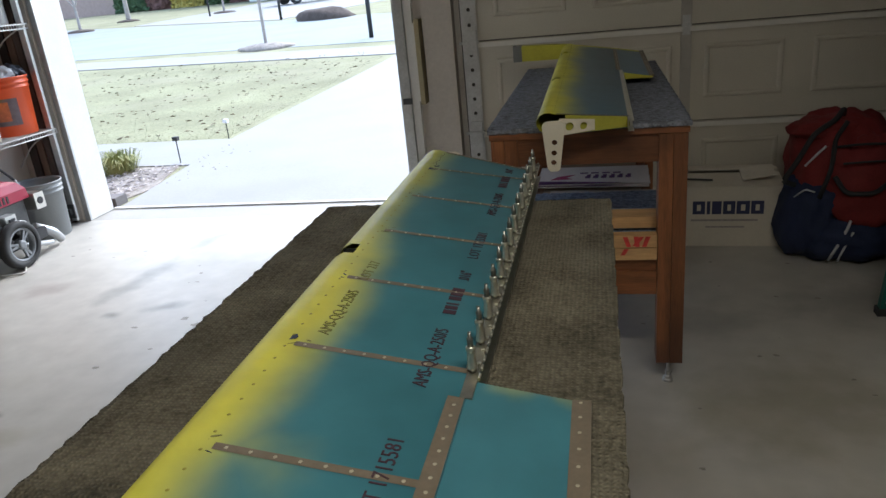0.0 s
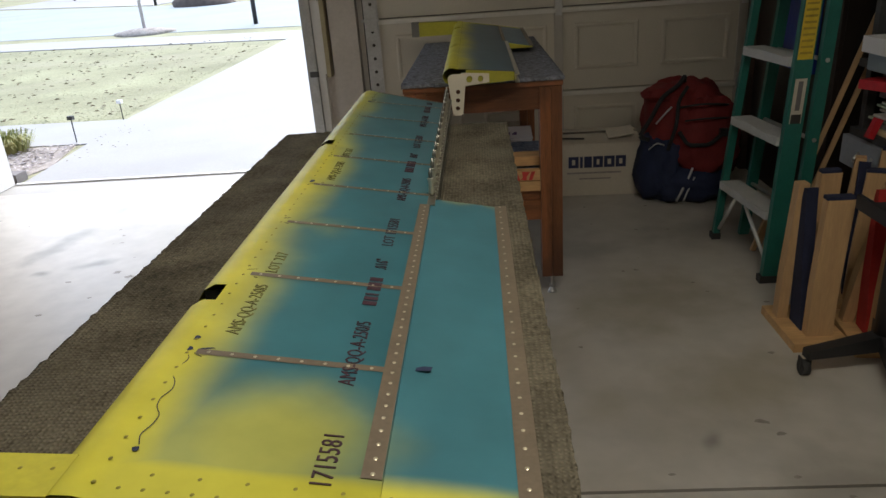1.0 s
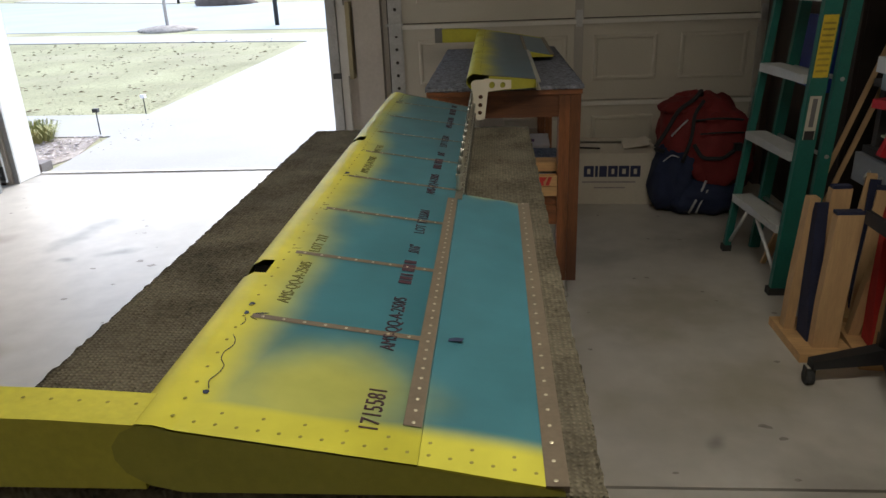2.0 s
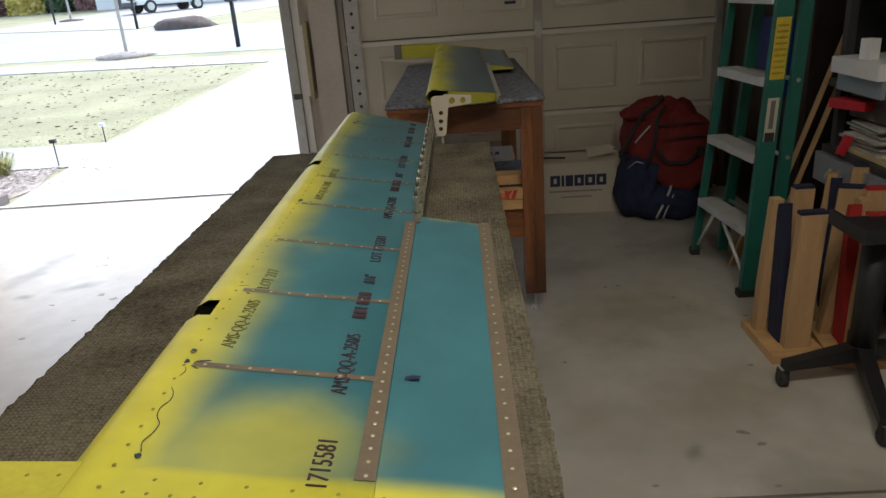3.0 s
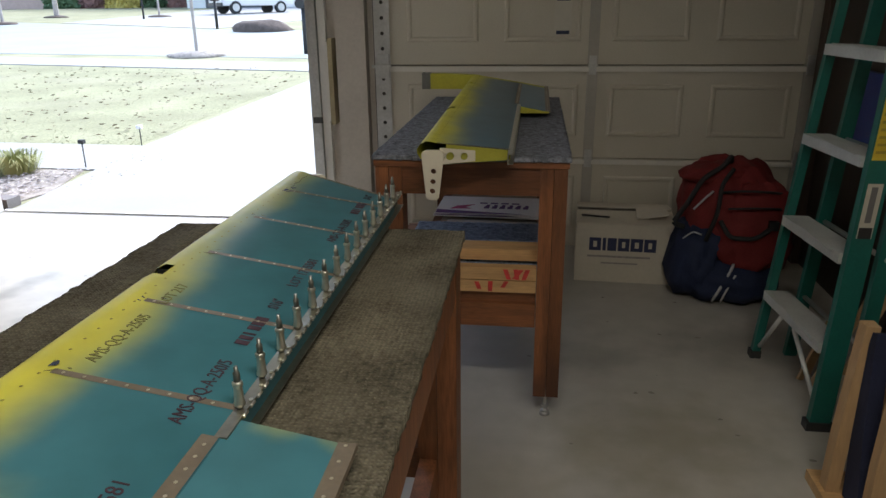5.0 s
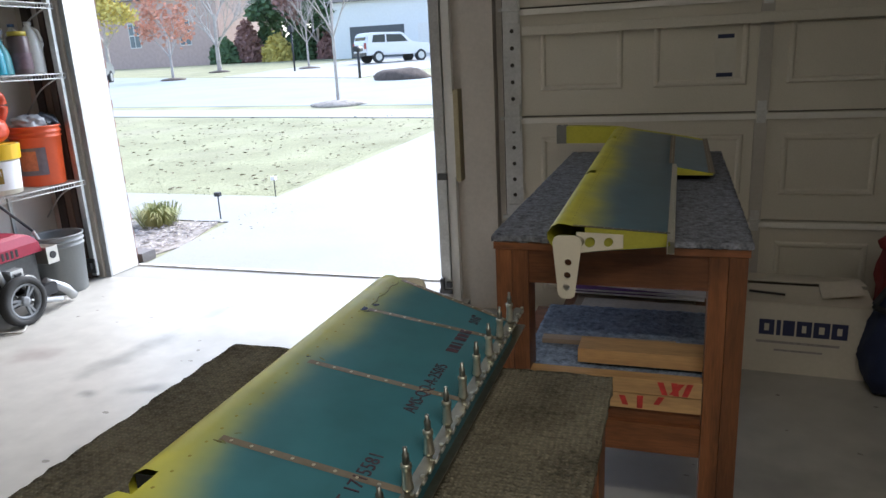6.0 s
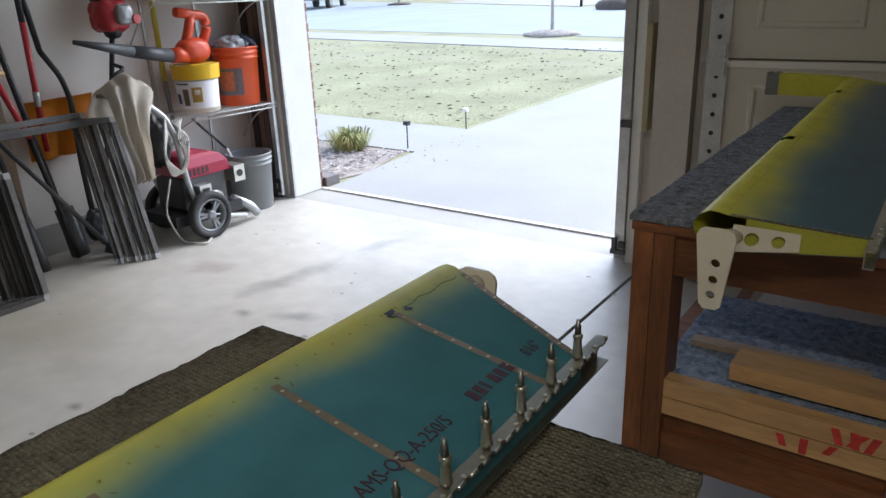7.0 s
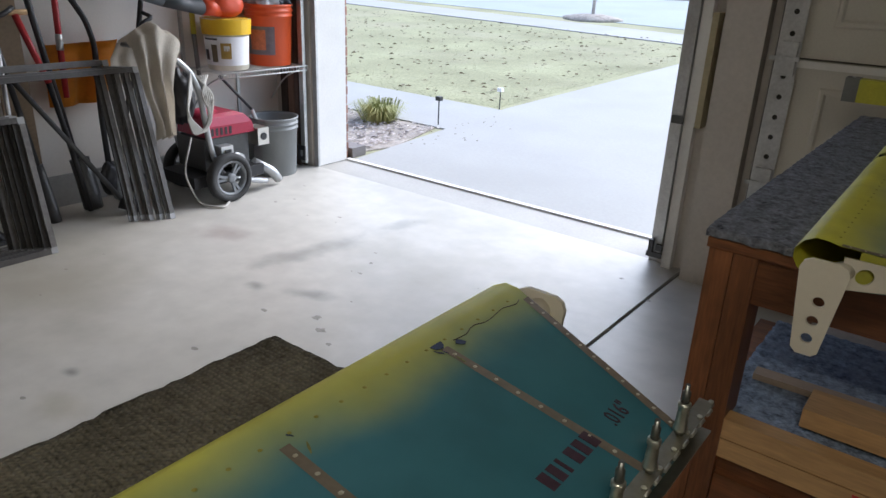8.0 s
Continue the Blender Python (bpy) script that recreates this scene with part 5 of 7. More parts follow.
GREYBOX = mat("pale_grey_plastic", (0.42, 0.42, 0.42), 0.5, vary=0.08)
clutter("white_case", "white flat plastic case on the tool shelf", "case", (0.34, 0.34, 0.06), (1.60, 2.10, 0.8985), 0, WHITEP)
clutter("charger", "small white charger standing on the case", "charger", (0.045, 0.05, 0.075), (1.64, 2.25, 0.959), 12, WHITEP)
clutter("tool_case", "pale blue-grey tool case under the white case", "case", (0.36, 0.32, 0.068), (1.625, 2.11, 0.830), 0, mat("blue_grey_plastic", (0.30, 0.36, 0.40), 0.45, vary=0.12), 0.014)
clutter("flat_carton", "flat dark carton under the tool case", "carton", (0.34, 0.30, 0.10), (1.70, 2.12, 0.72), 3, mat("dark_carton", (0.10, 0.08, 0.07), 0.8, vary=0.3, scale=18))
clutter("red_pouch", "bright red tool pouch on the shelf", "pouch", (0.10, 0.16, 0.035), (1.645, 2.24, 0.765), 24, mat("red_plastic", (0.50, 0.02, 0.03), 0.45, vary=0.2), 0.015)
for k in range(7):
    c = (0.50 - 0.05 * (k % 3), 0.47 - 0.06 * (k % 2), 0.43 - 0.05 * (k % 3))
    clutter("booklet", "pale curled booklet in a loose pile on the shelf", "booklet", (0.22, 0.24, 0.009), (1.655 + 0.012 * ((k * 5) % 3), 2.14 + 0.02 * ((k * 7) % 3), 0.6065 + 0.0157 * k), (k * 37) % 13 - 6, mat("booklet_paper_%d" % (k % 3), c, 0.7, vary=0.25, scale=25), 0.003)
clutter("red_torch", "red hand tool leaning low by the shelving", "hand tool", (0.025, 0.03, 0.08), (1.55, 2.30, 0.0), 0, mat("red_plastic", (0.45, 0.02, 0.02), 0.45), 0.008).matrix_world = pose(1.60, 2.30, 0.587, 0, 20, 0)
clutter("cardboard_carton", "brown cardboard carton on the tool shelf", "box", (0.4, 0.36, 0.25), (1.75, 1.62, 0.862), 4, mat("brown_card", (0.28, 0.19, 0.11), 0.8, vary=0.1))
clutter("black_case", "black plastic tool case on the upper shelf", "case", (0.5, 0.55, 0.22), (1.70, 1.85, 1.252), 0, BLACK)
clutter("black_case", "black plastic tool case low on the shelving", "case", (0.5, 0.8, 0.26), (1.72, 1.6, 0.102), 0, BLACK)
clutter("grey_bin", "dark grey storage bin on the shelving", "bin", (0.4, 0.4, 0.24), (1.75, 1.20, 1.252), 0, DARKMETAL)
bm = bmesh.new()
tube(bm, [(1.66, 2.15, 1.0), (1.62, 2.05, 0.9), (1.60, 1.98, 0.75), (1.63, 1.9, 0.62)], 0.004, 6)
tagged(part("power_cord", bm, GREYBOX), "thin pale power cord hanging over the shelf", "cord")
cab = thing("tall_cabinet", "dark stained tall wooden cabinet beside the garage door", "cabinet")
DARKSTAIN = mat("dark_stain", (0.028, 0.018, 0.013), 0.55, vary=0.35, scale=5, stretch=(6, 6, 0.7))
part("side_panel", boxes([(1.755, 1.775, 2.95, 4.00, 0, 2.25)], 0.003), DARKSTAIN, cab)
part("back_panel", boxes([(1.777, 2.50, 3.985, 4.00, 0, 2.25)], 0.002), DARKSTAIN, cab)
part("front_panel", boxes([(1.777, 2.50, 2.95, 2.97, 0, 2.25)], 0.003), DARKSTAIN, cab)
part("edge_post", boxes([(1.715, 1.753, 3.94, 4.02, 0, 2.25)], 0.003), mat("dark_brown_post", (0.055, 0.032, 0.022), 0.6, vary=0.3, scale=5, stretch=(6, 6, 0.7)), cab, "dark brown edge post")


# ---- left wall: wire shelves with bottles and buckets ----
WIRE = mat("white_wire", (0.62, 0.62, 0.60), 0.45, vary=0.06)
SF = -3.44                                  # shelf front


def wire_shelf(y0, y1, z, label):
    e = thing("wire_shelf", label, "shelf", group="wire shelves on the side wall")
    for x, zz in ((SF, z), (SF, z - 0.028), (XL + 0.02, z), ((SF + XL) / 2, z - 0.004)):
        bm = bmesh.new()
        cyl(bm, (x, y0, zz), (x, y1, zz), 0.0035, n=8)
        part("long_wire", bm, WIRE, e)
    n = int((y1 - y0) / 0.022)
    bm = bmesh.new()
    for k in range(n + 1):
        y = y0 + (y1 - y0) * k / n
        cyl(bm, (XL + 0.004, y, z + 0.004), (SF, y, z + 0.004), 0.0018, n=5)
        cyl(bm, (SF + 0.001, y, z + 0.004), (SF + 0.001, y, z - 0.028), 0.0018, n=5)
    part("cross_wires", bm, WIRE, e)["kind"] = "stuff"
    for y in (y0 + 0.03, y1 - 0.03):
        bm = bmesh.new()
        tube(bm, [(SF + 0.01, y, z - 0.005), (XL + 0.15, y, z - 0.09), (XL + 0.002, y, z - 0.25)], 0.005, 6)
        part("bracket", bm, WIRE, e)
    return e


wire_shelf(3.54, 4.21, 0.677, "white wire shelf holding two buckets, on the side wall")
wire_shelf(3.40, 4.21, 1.358, "white wire shelf crowded with bottles, on the side wall")
wire_shelf(3.40, 4.21, 1.775, "white wire shelf high on the side wall")
for y in (3.52, 3.9):
    tagged(part("shelf_standard", boxes([(XL + 0.001, XL + 0.013, y, y + 0.022, 0.25, 2.2)], 0.002), GALV), "slotted metal shelf standard screwed to the wall", "shelf standard", group="shelf standards")


def bucket(m, r, h, material, label, rim=None):
    e = thing("bucket", label, "bucket", m)
    bm = bmesh.new()
    t = 0.88
    lathe(bm, [(r * t - 0.004, 0.0), (r * t, 0.004), (r * 0.975, h * 0.80), (r * 1.02, h * 0.805), (r * 1.02, h * 0.825), (r * 0.985, h * 0.83), (r * 0.99, h * 0.88), (r * 1.035, h * 0.885), (r * 1.035, h * 0.905), (r, h * 0.91), (r, h * 0.965), (r * 1.045, h * 0.97), (r * 1.045, h), (r * 0.98, h), (r * 0.96, h * 0.96), (r * t - 0.01, 0.02)], n=36)
    part("pail", bm, material, e)
    return e


GREYPAIL = mat("grey_pail_plastic", (0.21, 0.22, 0.22), 0.5, vary=0.08, scale=5, second=(0.27, 0.27, 0.26), amount=0.4)
ORANGE = mat("orange_pail_plastic", (0.66, 0.09, 0.018), 0.42, vary=0.06)
YELLOW = mat("yellow_lid_plastic", (0.75, 0.46, 0.01), 0.42, vary=0.05)
CREAMP = mat("cream_pail_plastic", (0.66, 0.62, 0.50), 0.5, vary=0.06)
bucket(pose(-3.50, 3.97, 0), 0.148, 0.375, GREYPAIL, "grey plastic bucket holding a wand, on the floor")
wand = thing("spray_wand", "black wand with pale handle leaning in the grey bucket", "wand")
bm = bmesh.new()
cyl(bm, (-3.47, 3.56, 0.665), (-3.50, 3.80, 0.435), 0.008, n=10)
part("shaft", bm, BLACK, wand)
bm = bmesh.new()
cyl(bm, (-3.50, 3.80, 0.435), (-3.53, 3.99, 0.06), 0.011, n=10)
part("grip", bm, mat("pale_grip", (0.55, 0.55, 0.55), 0.4), wand)
ob = bucket(pose(-3.60, 4.045, 0.684), 0.148, 0.37, ORANGE, "bright orange bucket full of plastic bags on the wire shelf")


def wrap(parent, r0, r1, z0, z1, a0, a1, material, name, lift=0.0015, n=10):
    """A label curved round a bucket's side."""
    bm = bmesh.new()
    lo, hi = [], []
    for k in range(n + 1):
        a = a0 + (a1 - a0) * k / n
        lo.append(bm.verts.new(((r0 + lift) * math.cos(a), (r0 + lift) * math.sin(a), z0)))
        hi.append(bm.verts.new(((r1 + lift) * math.cos(a), (r1 + lift) * math.sin(a), z1)))
    for k in range(n):
        bm.faces.new((lo[k], lo[k + 1], hi[k + 1], hi[k])).smooth = True
    return part(name, bm, material, parent)


wrap(ob, 0.135, 0.1405, 0.07, 0.24, radians(-105), radians(-25), mat("label_dark", (0.16, 0.13, 0.15), 0.5, vary=0.15, scale=30), "label")
wrap(ob, 0.1355, 0.141, 0.10, 0.22, radians(-90), radians(-48), mat("label_orange", (0.50, 0.14, 0.06), 0.5, vary=0.25, scale=40), "label_panel", 0.004)
part("crumpled_bag", blob((0.0, -0.02, 0.38), (0.10, 0.10, 0.055), 2.0, wob=0.35, seed=4), mat("clear_bag", (0.45, 0.46, 0.48), 0.3, vary=0.3, scale=20), ob, "crumpled pale plastic bags")
part("crumpled_bag", blob((0.03, 0.06, 0.375), (0.09, 0.07, 0.06), 2.0, wob=0.35, seed=9), mat("dark_bag", (0.05, 0.06, 0.08), 0.4, vary=0.3, scale=20), ob, "dark folded plastic")
ob = bucket(pose(-3.585, 3.715, 0.684), 0.135, 0.29, CREAMP, "cream pail with yellow lid band on the wire shelf")
wrap(ob, 0.137, 0.143, 0.205, 0.292, 0, 2 * math.pi, YELLOW, "lid_band", 0.005, 32)
part("lid", boxes([(-0.09, 0.09, -0.09, 0.09, 0.288, 0.295)], 0.003), YELLOW, ob)
wrap(ob, 0.1215, 0.132, 0.03, 0.195, radians(-120), radians(35), WHITEP, "label", 0.002, 14)
for a, w, z0, z1, c in ((-95, 14, 0.06, 0.12, (0.05, 0.05, 0.05)), (-70, 16, 0.05, 0.15, (0.12, 0.09, 0.05)), (-40, 26, 0.07, 0.16, (0.35, 0.22, 0.04)), (-38, 14, 0.085, 0.145, (0.6, 0.6, 0.55)), (-80, 40, 0.175, 0.186, (0.08, 0.08, 0.08))):
    wrap(ob, 0.1235 + z0 * 0.04, 0.1235 + z1 * 0.06, z0, z1, radians(a - w / 2), radians(a + w / 2), mat("label_patch_%d_%d" % (abs(a), w), c, 0.5, vary=0.2), "label_patch", 0.005, 4)

# leaf blower lying on the pail
BLOW = mat("orange_tool_plastic", (0.62, 0.07, 0.02), 0.4, vary=0.08)
blower = thing("leaf_blower", "orange leaf blower with long black nozzle lying on a pail", "leaf blower", pose(-3.56, 3.70, 0.982))
bm = blob((0.0, 0.0, 0.075), (0.075, 0.11, 0.075), 2.4, wob=0.06, seed=2)
part("housing", bm, BLOW, blower)
bm = bmesh.new()
tube(bm, [(0.0, 0.07, 0.10), (0.0, 0.125, 0.19), (0.0, 0.115, 0.27), (0.0, 0.02, 0.285), (0.0, -0.085, 0.30)], 0.029, 12)
tube(bm, [(0.0, -0.055, 0.10), (0.0, -0.015, 0.18), (0.0, 0.02, 0.28)], 0.030, 10)
part("handle", bm, BLOW, blower)
bm = bmesh.new()
cyl(bm, (0.01, -0.06, 0.055), (0.015, -0.17, 0.058), 0.050, 0.042, n=20)
part("collar", bm, BLOW, blower)
bm = bmesh.new()
cyl(bm, (0.015, -0.17, 0.058), (0.05, -0.44, 0.105), 0.041, 0.034, n=18)
cyl(bm, (0.05, -0.44, 0.105), (0.09, -0.78, 0.180), 0.034, 0.012, n=18)
part("nozzle", bm, mat("charcoal_plastic", (0.045, 0.05, 0.055), 0.5, vary=0.1), blower)


# bottles on the upper shelf
def bottle(x, y, r, h, c, kind, label, cap=(0.6, 0.6, 0.6), band=None):
    e = thing("bottle", label, "bottle", pose(x, y, 1.3645, 0, 0, random.uniform(-30, 30)), group="bottles on the wire shelf")
    m = mat("bottle_%d_%d_%d" % tuple(int(v * 100) for v in c), c, 0.35, vary=0.08)
    cm = mat("cap_%d_%d_%d" % tuple(int(v * 100) for v in cap), cap, 0.4, vary=0.05)
    bm = bmesh.new()
    if kind == "spray":
        lathe(bm, [(r, 0), (r * 1.02, 0.01), (r * 0.95, h * 0.4), (r * 0.75, h * 0.55), (r * 0.35, h * 0.72), (r * 0.33, h * 0.78)], n=20)
        part("body", bm, m, e)
        part("trigger", boxes([(-0.012, 0.012, -0.02, 0.02, h * 0.78, h * 0.9), (-0.012, 0.012, -0.06, 0.03, h * 0.9, h), (-0.006, 0.006, -0.05, -0.04, h * 0.72, h * 0.9)], 0.003), cm, e)
    elif kind == "jug":
        lathe(bm, [(r, 0), (r * 1.03, 0.012), (r, h * 0.6), (r * 0.7, h * 0.8), (r * 0.32, h * 0.9), (r * 0.32, h * 0.94)], n=20)
        tube(bm, [(r * 0.9, 0, h * 0.45), (r * 1.15, 0, h * 0.6), (r * 0.8, 0, h * 0.82), (r * 0.3, 0, h * 0.88)], 0.011, 8)
        part("body", bm, m, e)
        bm = bmesh.new()
        cyl(bm, (0, 0, h * 0.94), (0, 0, h), r * 0.36, n=16)
        part("cap", bm, cm, e)
    else:
        lathe(bm, [(r, 0), (r * 1.02, 0.01), (r * 1.02, h * 0.86), (r * 0.8, h * 0.9)], n=20)
        part("body", bm, m, e)
        bm = bmesh.new()
        cyl(bm, (0, 0, h * 0.9), (0, 0, h), r * 0.9, n=18)
        part("cap", bm, cm, e)
    if band:
        wrap(e, r, r * (0.97 if kind != "can" else 1.0), h * 0.12, h * 0.5, 0, 2 * math.pi, mat("band_%d_%d_%d" % tuple(int(v * 100) for v in band), band, 0.5, vary=0.25, scale=40), "label", 0.003, 20)


bottle(-3.53, 3.45, 0.05, 0.24, (0.05, 0.04, 0.04), "can", "black aerosol can with red print on the wire shelf", (0.35, 0.03, 0.03), (0.3, 0.05, 0.04))
bottle(-3.60, 3.50, 0.055, 0.26, (0.08, 0.06, 0.05), "jug", "dark brown jug on the wire shelf", (0.3, 0.04, 0.03))
bottle(-3.55, 3.585, 0.062, 0.22, (0.25, 0.2, 0.17), "can", "dark printed canister on the wire shelf", (0.04, 0.04, 0.04), (0.10, 0.06, 0.05))
bottle(-3.56, 3.72, 0.045, 0.30, (0.42, 0.05, 0.03), "jug", "red bottle with yellow cap on the wire shelf", (0.55, 0.45, 0.03))
bottle(-3.52, 3.81, 0.045, 0.28, (0.03, 0.30, 0.42), "spray", "bright blue spray bottle on the wire shelf", (0.6, 0.55, 0.1))
bottle(-3.58, 3.90, 0.055, 0.26, (0.10, 0.32, 0.36), "spray", "teal spray bottle on the wire shelf", (0.12, 0.12, 0.14))
bottle(-3.55, 4.01, 0.058, 0.25, (0.12, 0.08, 0.08), "can", "dark canister with yellow band on the wire shelf", (0.50, 0.40, 0.05), (0.16, 0.10, 0.12))
bottle(-3.57, 4.12, 0.060, 0.31, (0.66, 0.66, 0.64), "jug", "white jug on the wire shelf", (0.7, 0.7, 0.7))
bottle(-3.66, 4.08, 0.055, 0.30, (0.6, 0.6, 0.58), "jug", "white jug behind others on the wire shelf", (0.1, 0.2, 0.4))
bottle(-3.68, 3.62, 0.055, 0.28, (0.5, 0.42, 0.1), "jug", "mustard yellow jug behind others on the wire shelf", (0.1, 0.1, 0.1))

# dark boards in the corner beside the jamb
for k, (x, w, h, c) in enumerate(((-3.70, 0.06, 1.9, (0.05, 0.035, 0.03)), (-3.62, 0.05, 1.5, (0.16, 0.10, 0.07)), (-3.555, 0.04, 2.0, (0.08, 0.055, 0.045)))):
    tagged(part("corner_board", boxes([(x, x + w, YF - 0.035 - 0.006 * k, YF - 0.006, 0, h)], 0.003), mat("corner_board_%d" % k, c, 0.7, vary=0.3, stretch=(6, 6, 0.8))), "dark wooden board standing in the corner", "board", group="boards in the corner")

# ---- pressure washer ----
pw = thing("pressure_washer", "red-engined pressure washer with grey tube frame on wheels", "pressure washer", pose(-3.40, 3.385, 0))
ENG = mat("red_engine_cover", (0.33, 0.02, 0.05), 0.35, vary=0.1)
SILV = mat("silver_tube", (0.42, 0.43, 0.44), 0.4, 0.7, vary=0.1)


def wheel(bm_parent, cx, cy, cz, r, w):
    bm = bmesh.new()
    lathe(bm, [(r * 0.72, -w / 2), (r * 0.95, -w / 2), (r, -w * 0.3), (r, w * 0.3), (r * 0.95, w / 2), (r * 0.72, w / 2), (r * 0.72, -w / 2)], n=36, caps=False)
    bmesh.ops.transform(bm, matrix=pose(cx, cy, cz, 0, 90, 0), verts=bm.verts)
    t = part("tyre", bm, RUBBER, bm_parent)
    bm = bmesh.new()
    lathe(bm, [(r * 0.62, -w * 0.3), (r * 0.74, -w * 0.3), (r * 0.74, w * 0.42), (r * 0.62, w * 0.42), (r * 0.6, 0), (r * 0.62, -w * 0.3)], n=32, caps=False)
    lathe(bm, [(r * 0.2, -w * 0.3), (r * 0.2, w * 0.45), (r * 0.1, w * 0.5)], n=18)
    for k in range(3):
        a = 2 * math.pi * k / 3 + 0.4
        for s in (-0.16, 0.16):
            box(bm, r * 0.15, r * 0.66, -r * 0.05, r * 0.05, w * 0.1, w * 0.38, pose(0, 0, 0, 0, 0, math.degrees(a + s)))
    bmesh.ops.transform(bm, matrix=pose(cx, cy, cz, 0, 90, 0), verts=bm.verts)
    part("rim", bm, mat("grey_rim", (0.20, 0.21, 0.22), 0.45, vary=0.1), t)
    return t


wheel(pw, 0.205, 0.0, 0.142, 0.142, 0.055)
wheel(pw, -0.22, 0.0, 0.142, 0.142, 0.055)
for x in (0.155, -0.17):
    bm = bmesh.new()
    tube(bm, [(x, 0.30, 0.05), (x, 0.0, 0.13), (x, -0.075, 0.30), (x, -0.115, 0.63), (x, -0.16, 0.74), (x, -0.27, 0.84), (x * 0.8, -0.37, 0.875)], 0.0165, 12)
    part("frame_tube", bm, SILV, pw)
bm = bmesh.new()
cyl(bm, (-0.135, -0.365, 0.874), (0.123, -0.365, 0.874), 0.0165)
part("handle_bar", bm, SILV, pw)
part("engine", boxes([(-0.13, 0.13, -0.10, 0.20, 0.18, 0.36)], 0.02), DARKMETAL, pw, "dark engine block")
bm = bmesh.new()
rings = []
for z, x0, x1, y0, y1 in ((0.368, -0.14, 0.15, -0.085, 0.235), (0.43, -0.14, 0.15, -0.08, 0.22), (0.475, -0.12, 0.135, -0.06, 0.18), (0.492, -0.10, 0.11, -0.04, 0.14)):
    rings.append([bm.verts.new((x, y, z)) for x, y in ((x0, y0), (x1, y0), (x1, y1), (x0, y1))])
for a, b in zip(rings, rings[1:]):
    for i in range(4):
        bm.faces.new((a[i], a[(i + 1) % 4], b[(i + 1) % 4], b[i]))
bm.faces.new(rings[0][::-1])
bm.faces.new(rings[-1])
bevel(bm, 0.012, 2)
cover = part("engine_cover", bm, ENG, pw, "dark red engine cover")
for k in range(5):
    part("cooling_slot", boxes([(0.1505, 0.1525, -0.06 + k * 0.03, -0.045 + k * 0.03, 0.378, 0.42)]), BLACK, cover)
bm = bmesh.new()
lathe(bm, [(0.085, 0), (0.088, 0.02), (0.075, 0.034), (0.03, 0.040)], (0.0, 0.0, 0.462), n=24)
part("recoil_cap", bm, ENG, pw)
bm = bmesh.new()
lathe(bm, [(0.022, 0), (0.024, 0.012), (0.020, 0.02)], (0.06, 0.13, 0.455), n=18)
part("fuel_cap", bm, BLACK, pw)
part("carburettor", boxes([(0.13, 0.19, -0.03, 0.05, 0.24, 0.32)], 0.008), GALV, pw, "bright carburettor block")
part("choke_lever", boxes([(0.192, 0.20, -0.01, 0.03, 0.285, 0.30)], 0.002), BLACK, pw)
bm = bmesh.new()
cyl(bm, (0.02, 0.10, 0.215), (0.17, 0.10, 0.215), 0.045, n=20)
part("pump_head", bm, GALV, pw)
for k in range(4):
    bm = bmesh.new()
    cyl(bm, (0.06 + 0.025 * k, 0.10, 0.215), (0.068 + 0.025 * k, 0.10, 0.215), 0.052, n=20)
    part("cooling_fin", bm, DARKMETAL, pw)
part("muffler", boxes([(0.06, 0.18, 0.235, 0.315, 0.285, 0.385)], 0.018), ALU, pw, "bright metal muffler")
bm = bmesh.new()
cyl(bm, (0.18, 0.275, 0.335), (0.184, 0.275, 0.335), 0.022, n=18)
part("exhaust", bm, BLACK, pw)
part("pump_base", boxes([(-0.16, 0.16, -0.20, 0.28, 0.10, 0.165)], 0.01), BLACK, pw)
bm = bmesh.new()
tube(bm, [(0.10, 0.25, 0.17), (0.13, 0.36, 0.10), (0.12, 0.42, 0.03)], 0.028, 10)
part("foot_bar", bm, SILV, pw)
bm = blob((0.02, -0.17, 0.60), (0.11, 0.075, 0.14), 2.2, wob=0.25, seed=11)
part("hose_reel", bm, BLACK, pw, "black coiled hose")
for k in range(6):
    bm = bmesh.new()
    o = k * 0.016
    tube(bm, [(0.16, -0.14 + o, 0.72), (0.19, -0.05 - o, 0.62), (0.18, -0.08, 0.45 + o), (0.17, -0.18 + o, 0.40), (0.18, -0.22, 0.52), (0.17, -0.17, 0.66 + o)], 0.006, 6)
    part("hose_loop", bm, mat("pale_hose", (0.42, 0.40, 0.36), 0.5), pw)
bm = bmesh.new()
tube(bm, [(0.17, -0.20, 0.40), (0.14, -0.25, 0.2), (0.16, -0.18, 0.012), (0.30, -0.12, 0.008), (0.22, -0.02, 0.008)], 0.006, 6)
part("loose_hose", bm, mat("pale_hose", (0.42, 0.40, 0.36), 0.5), pw)
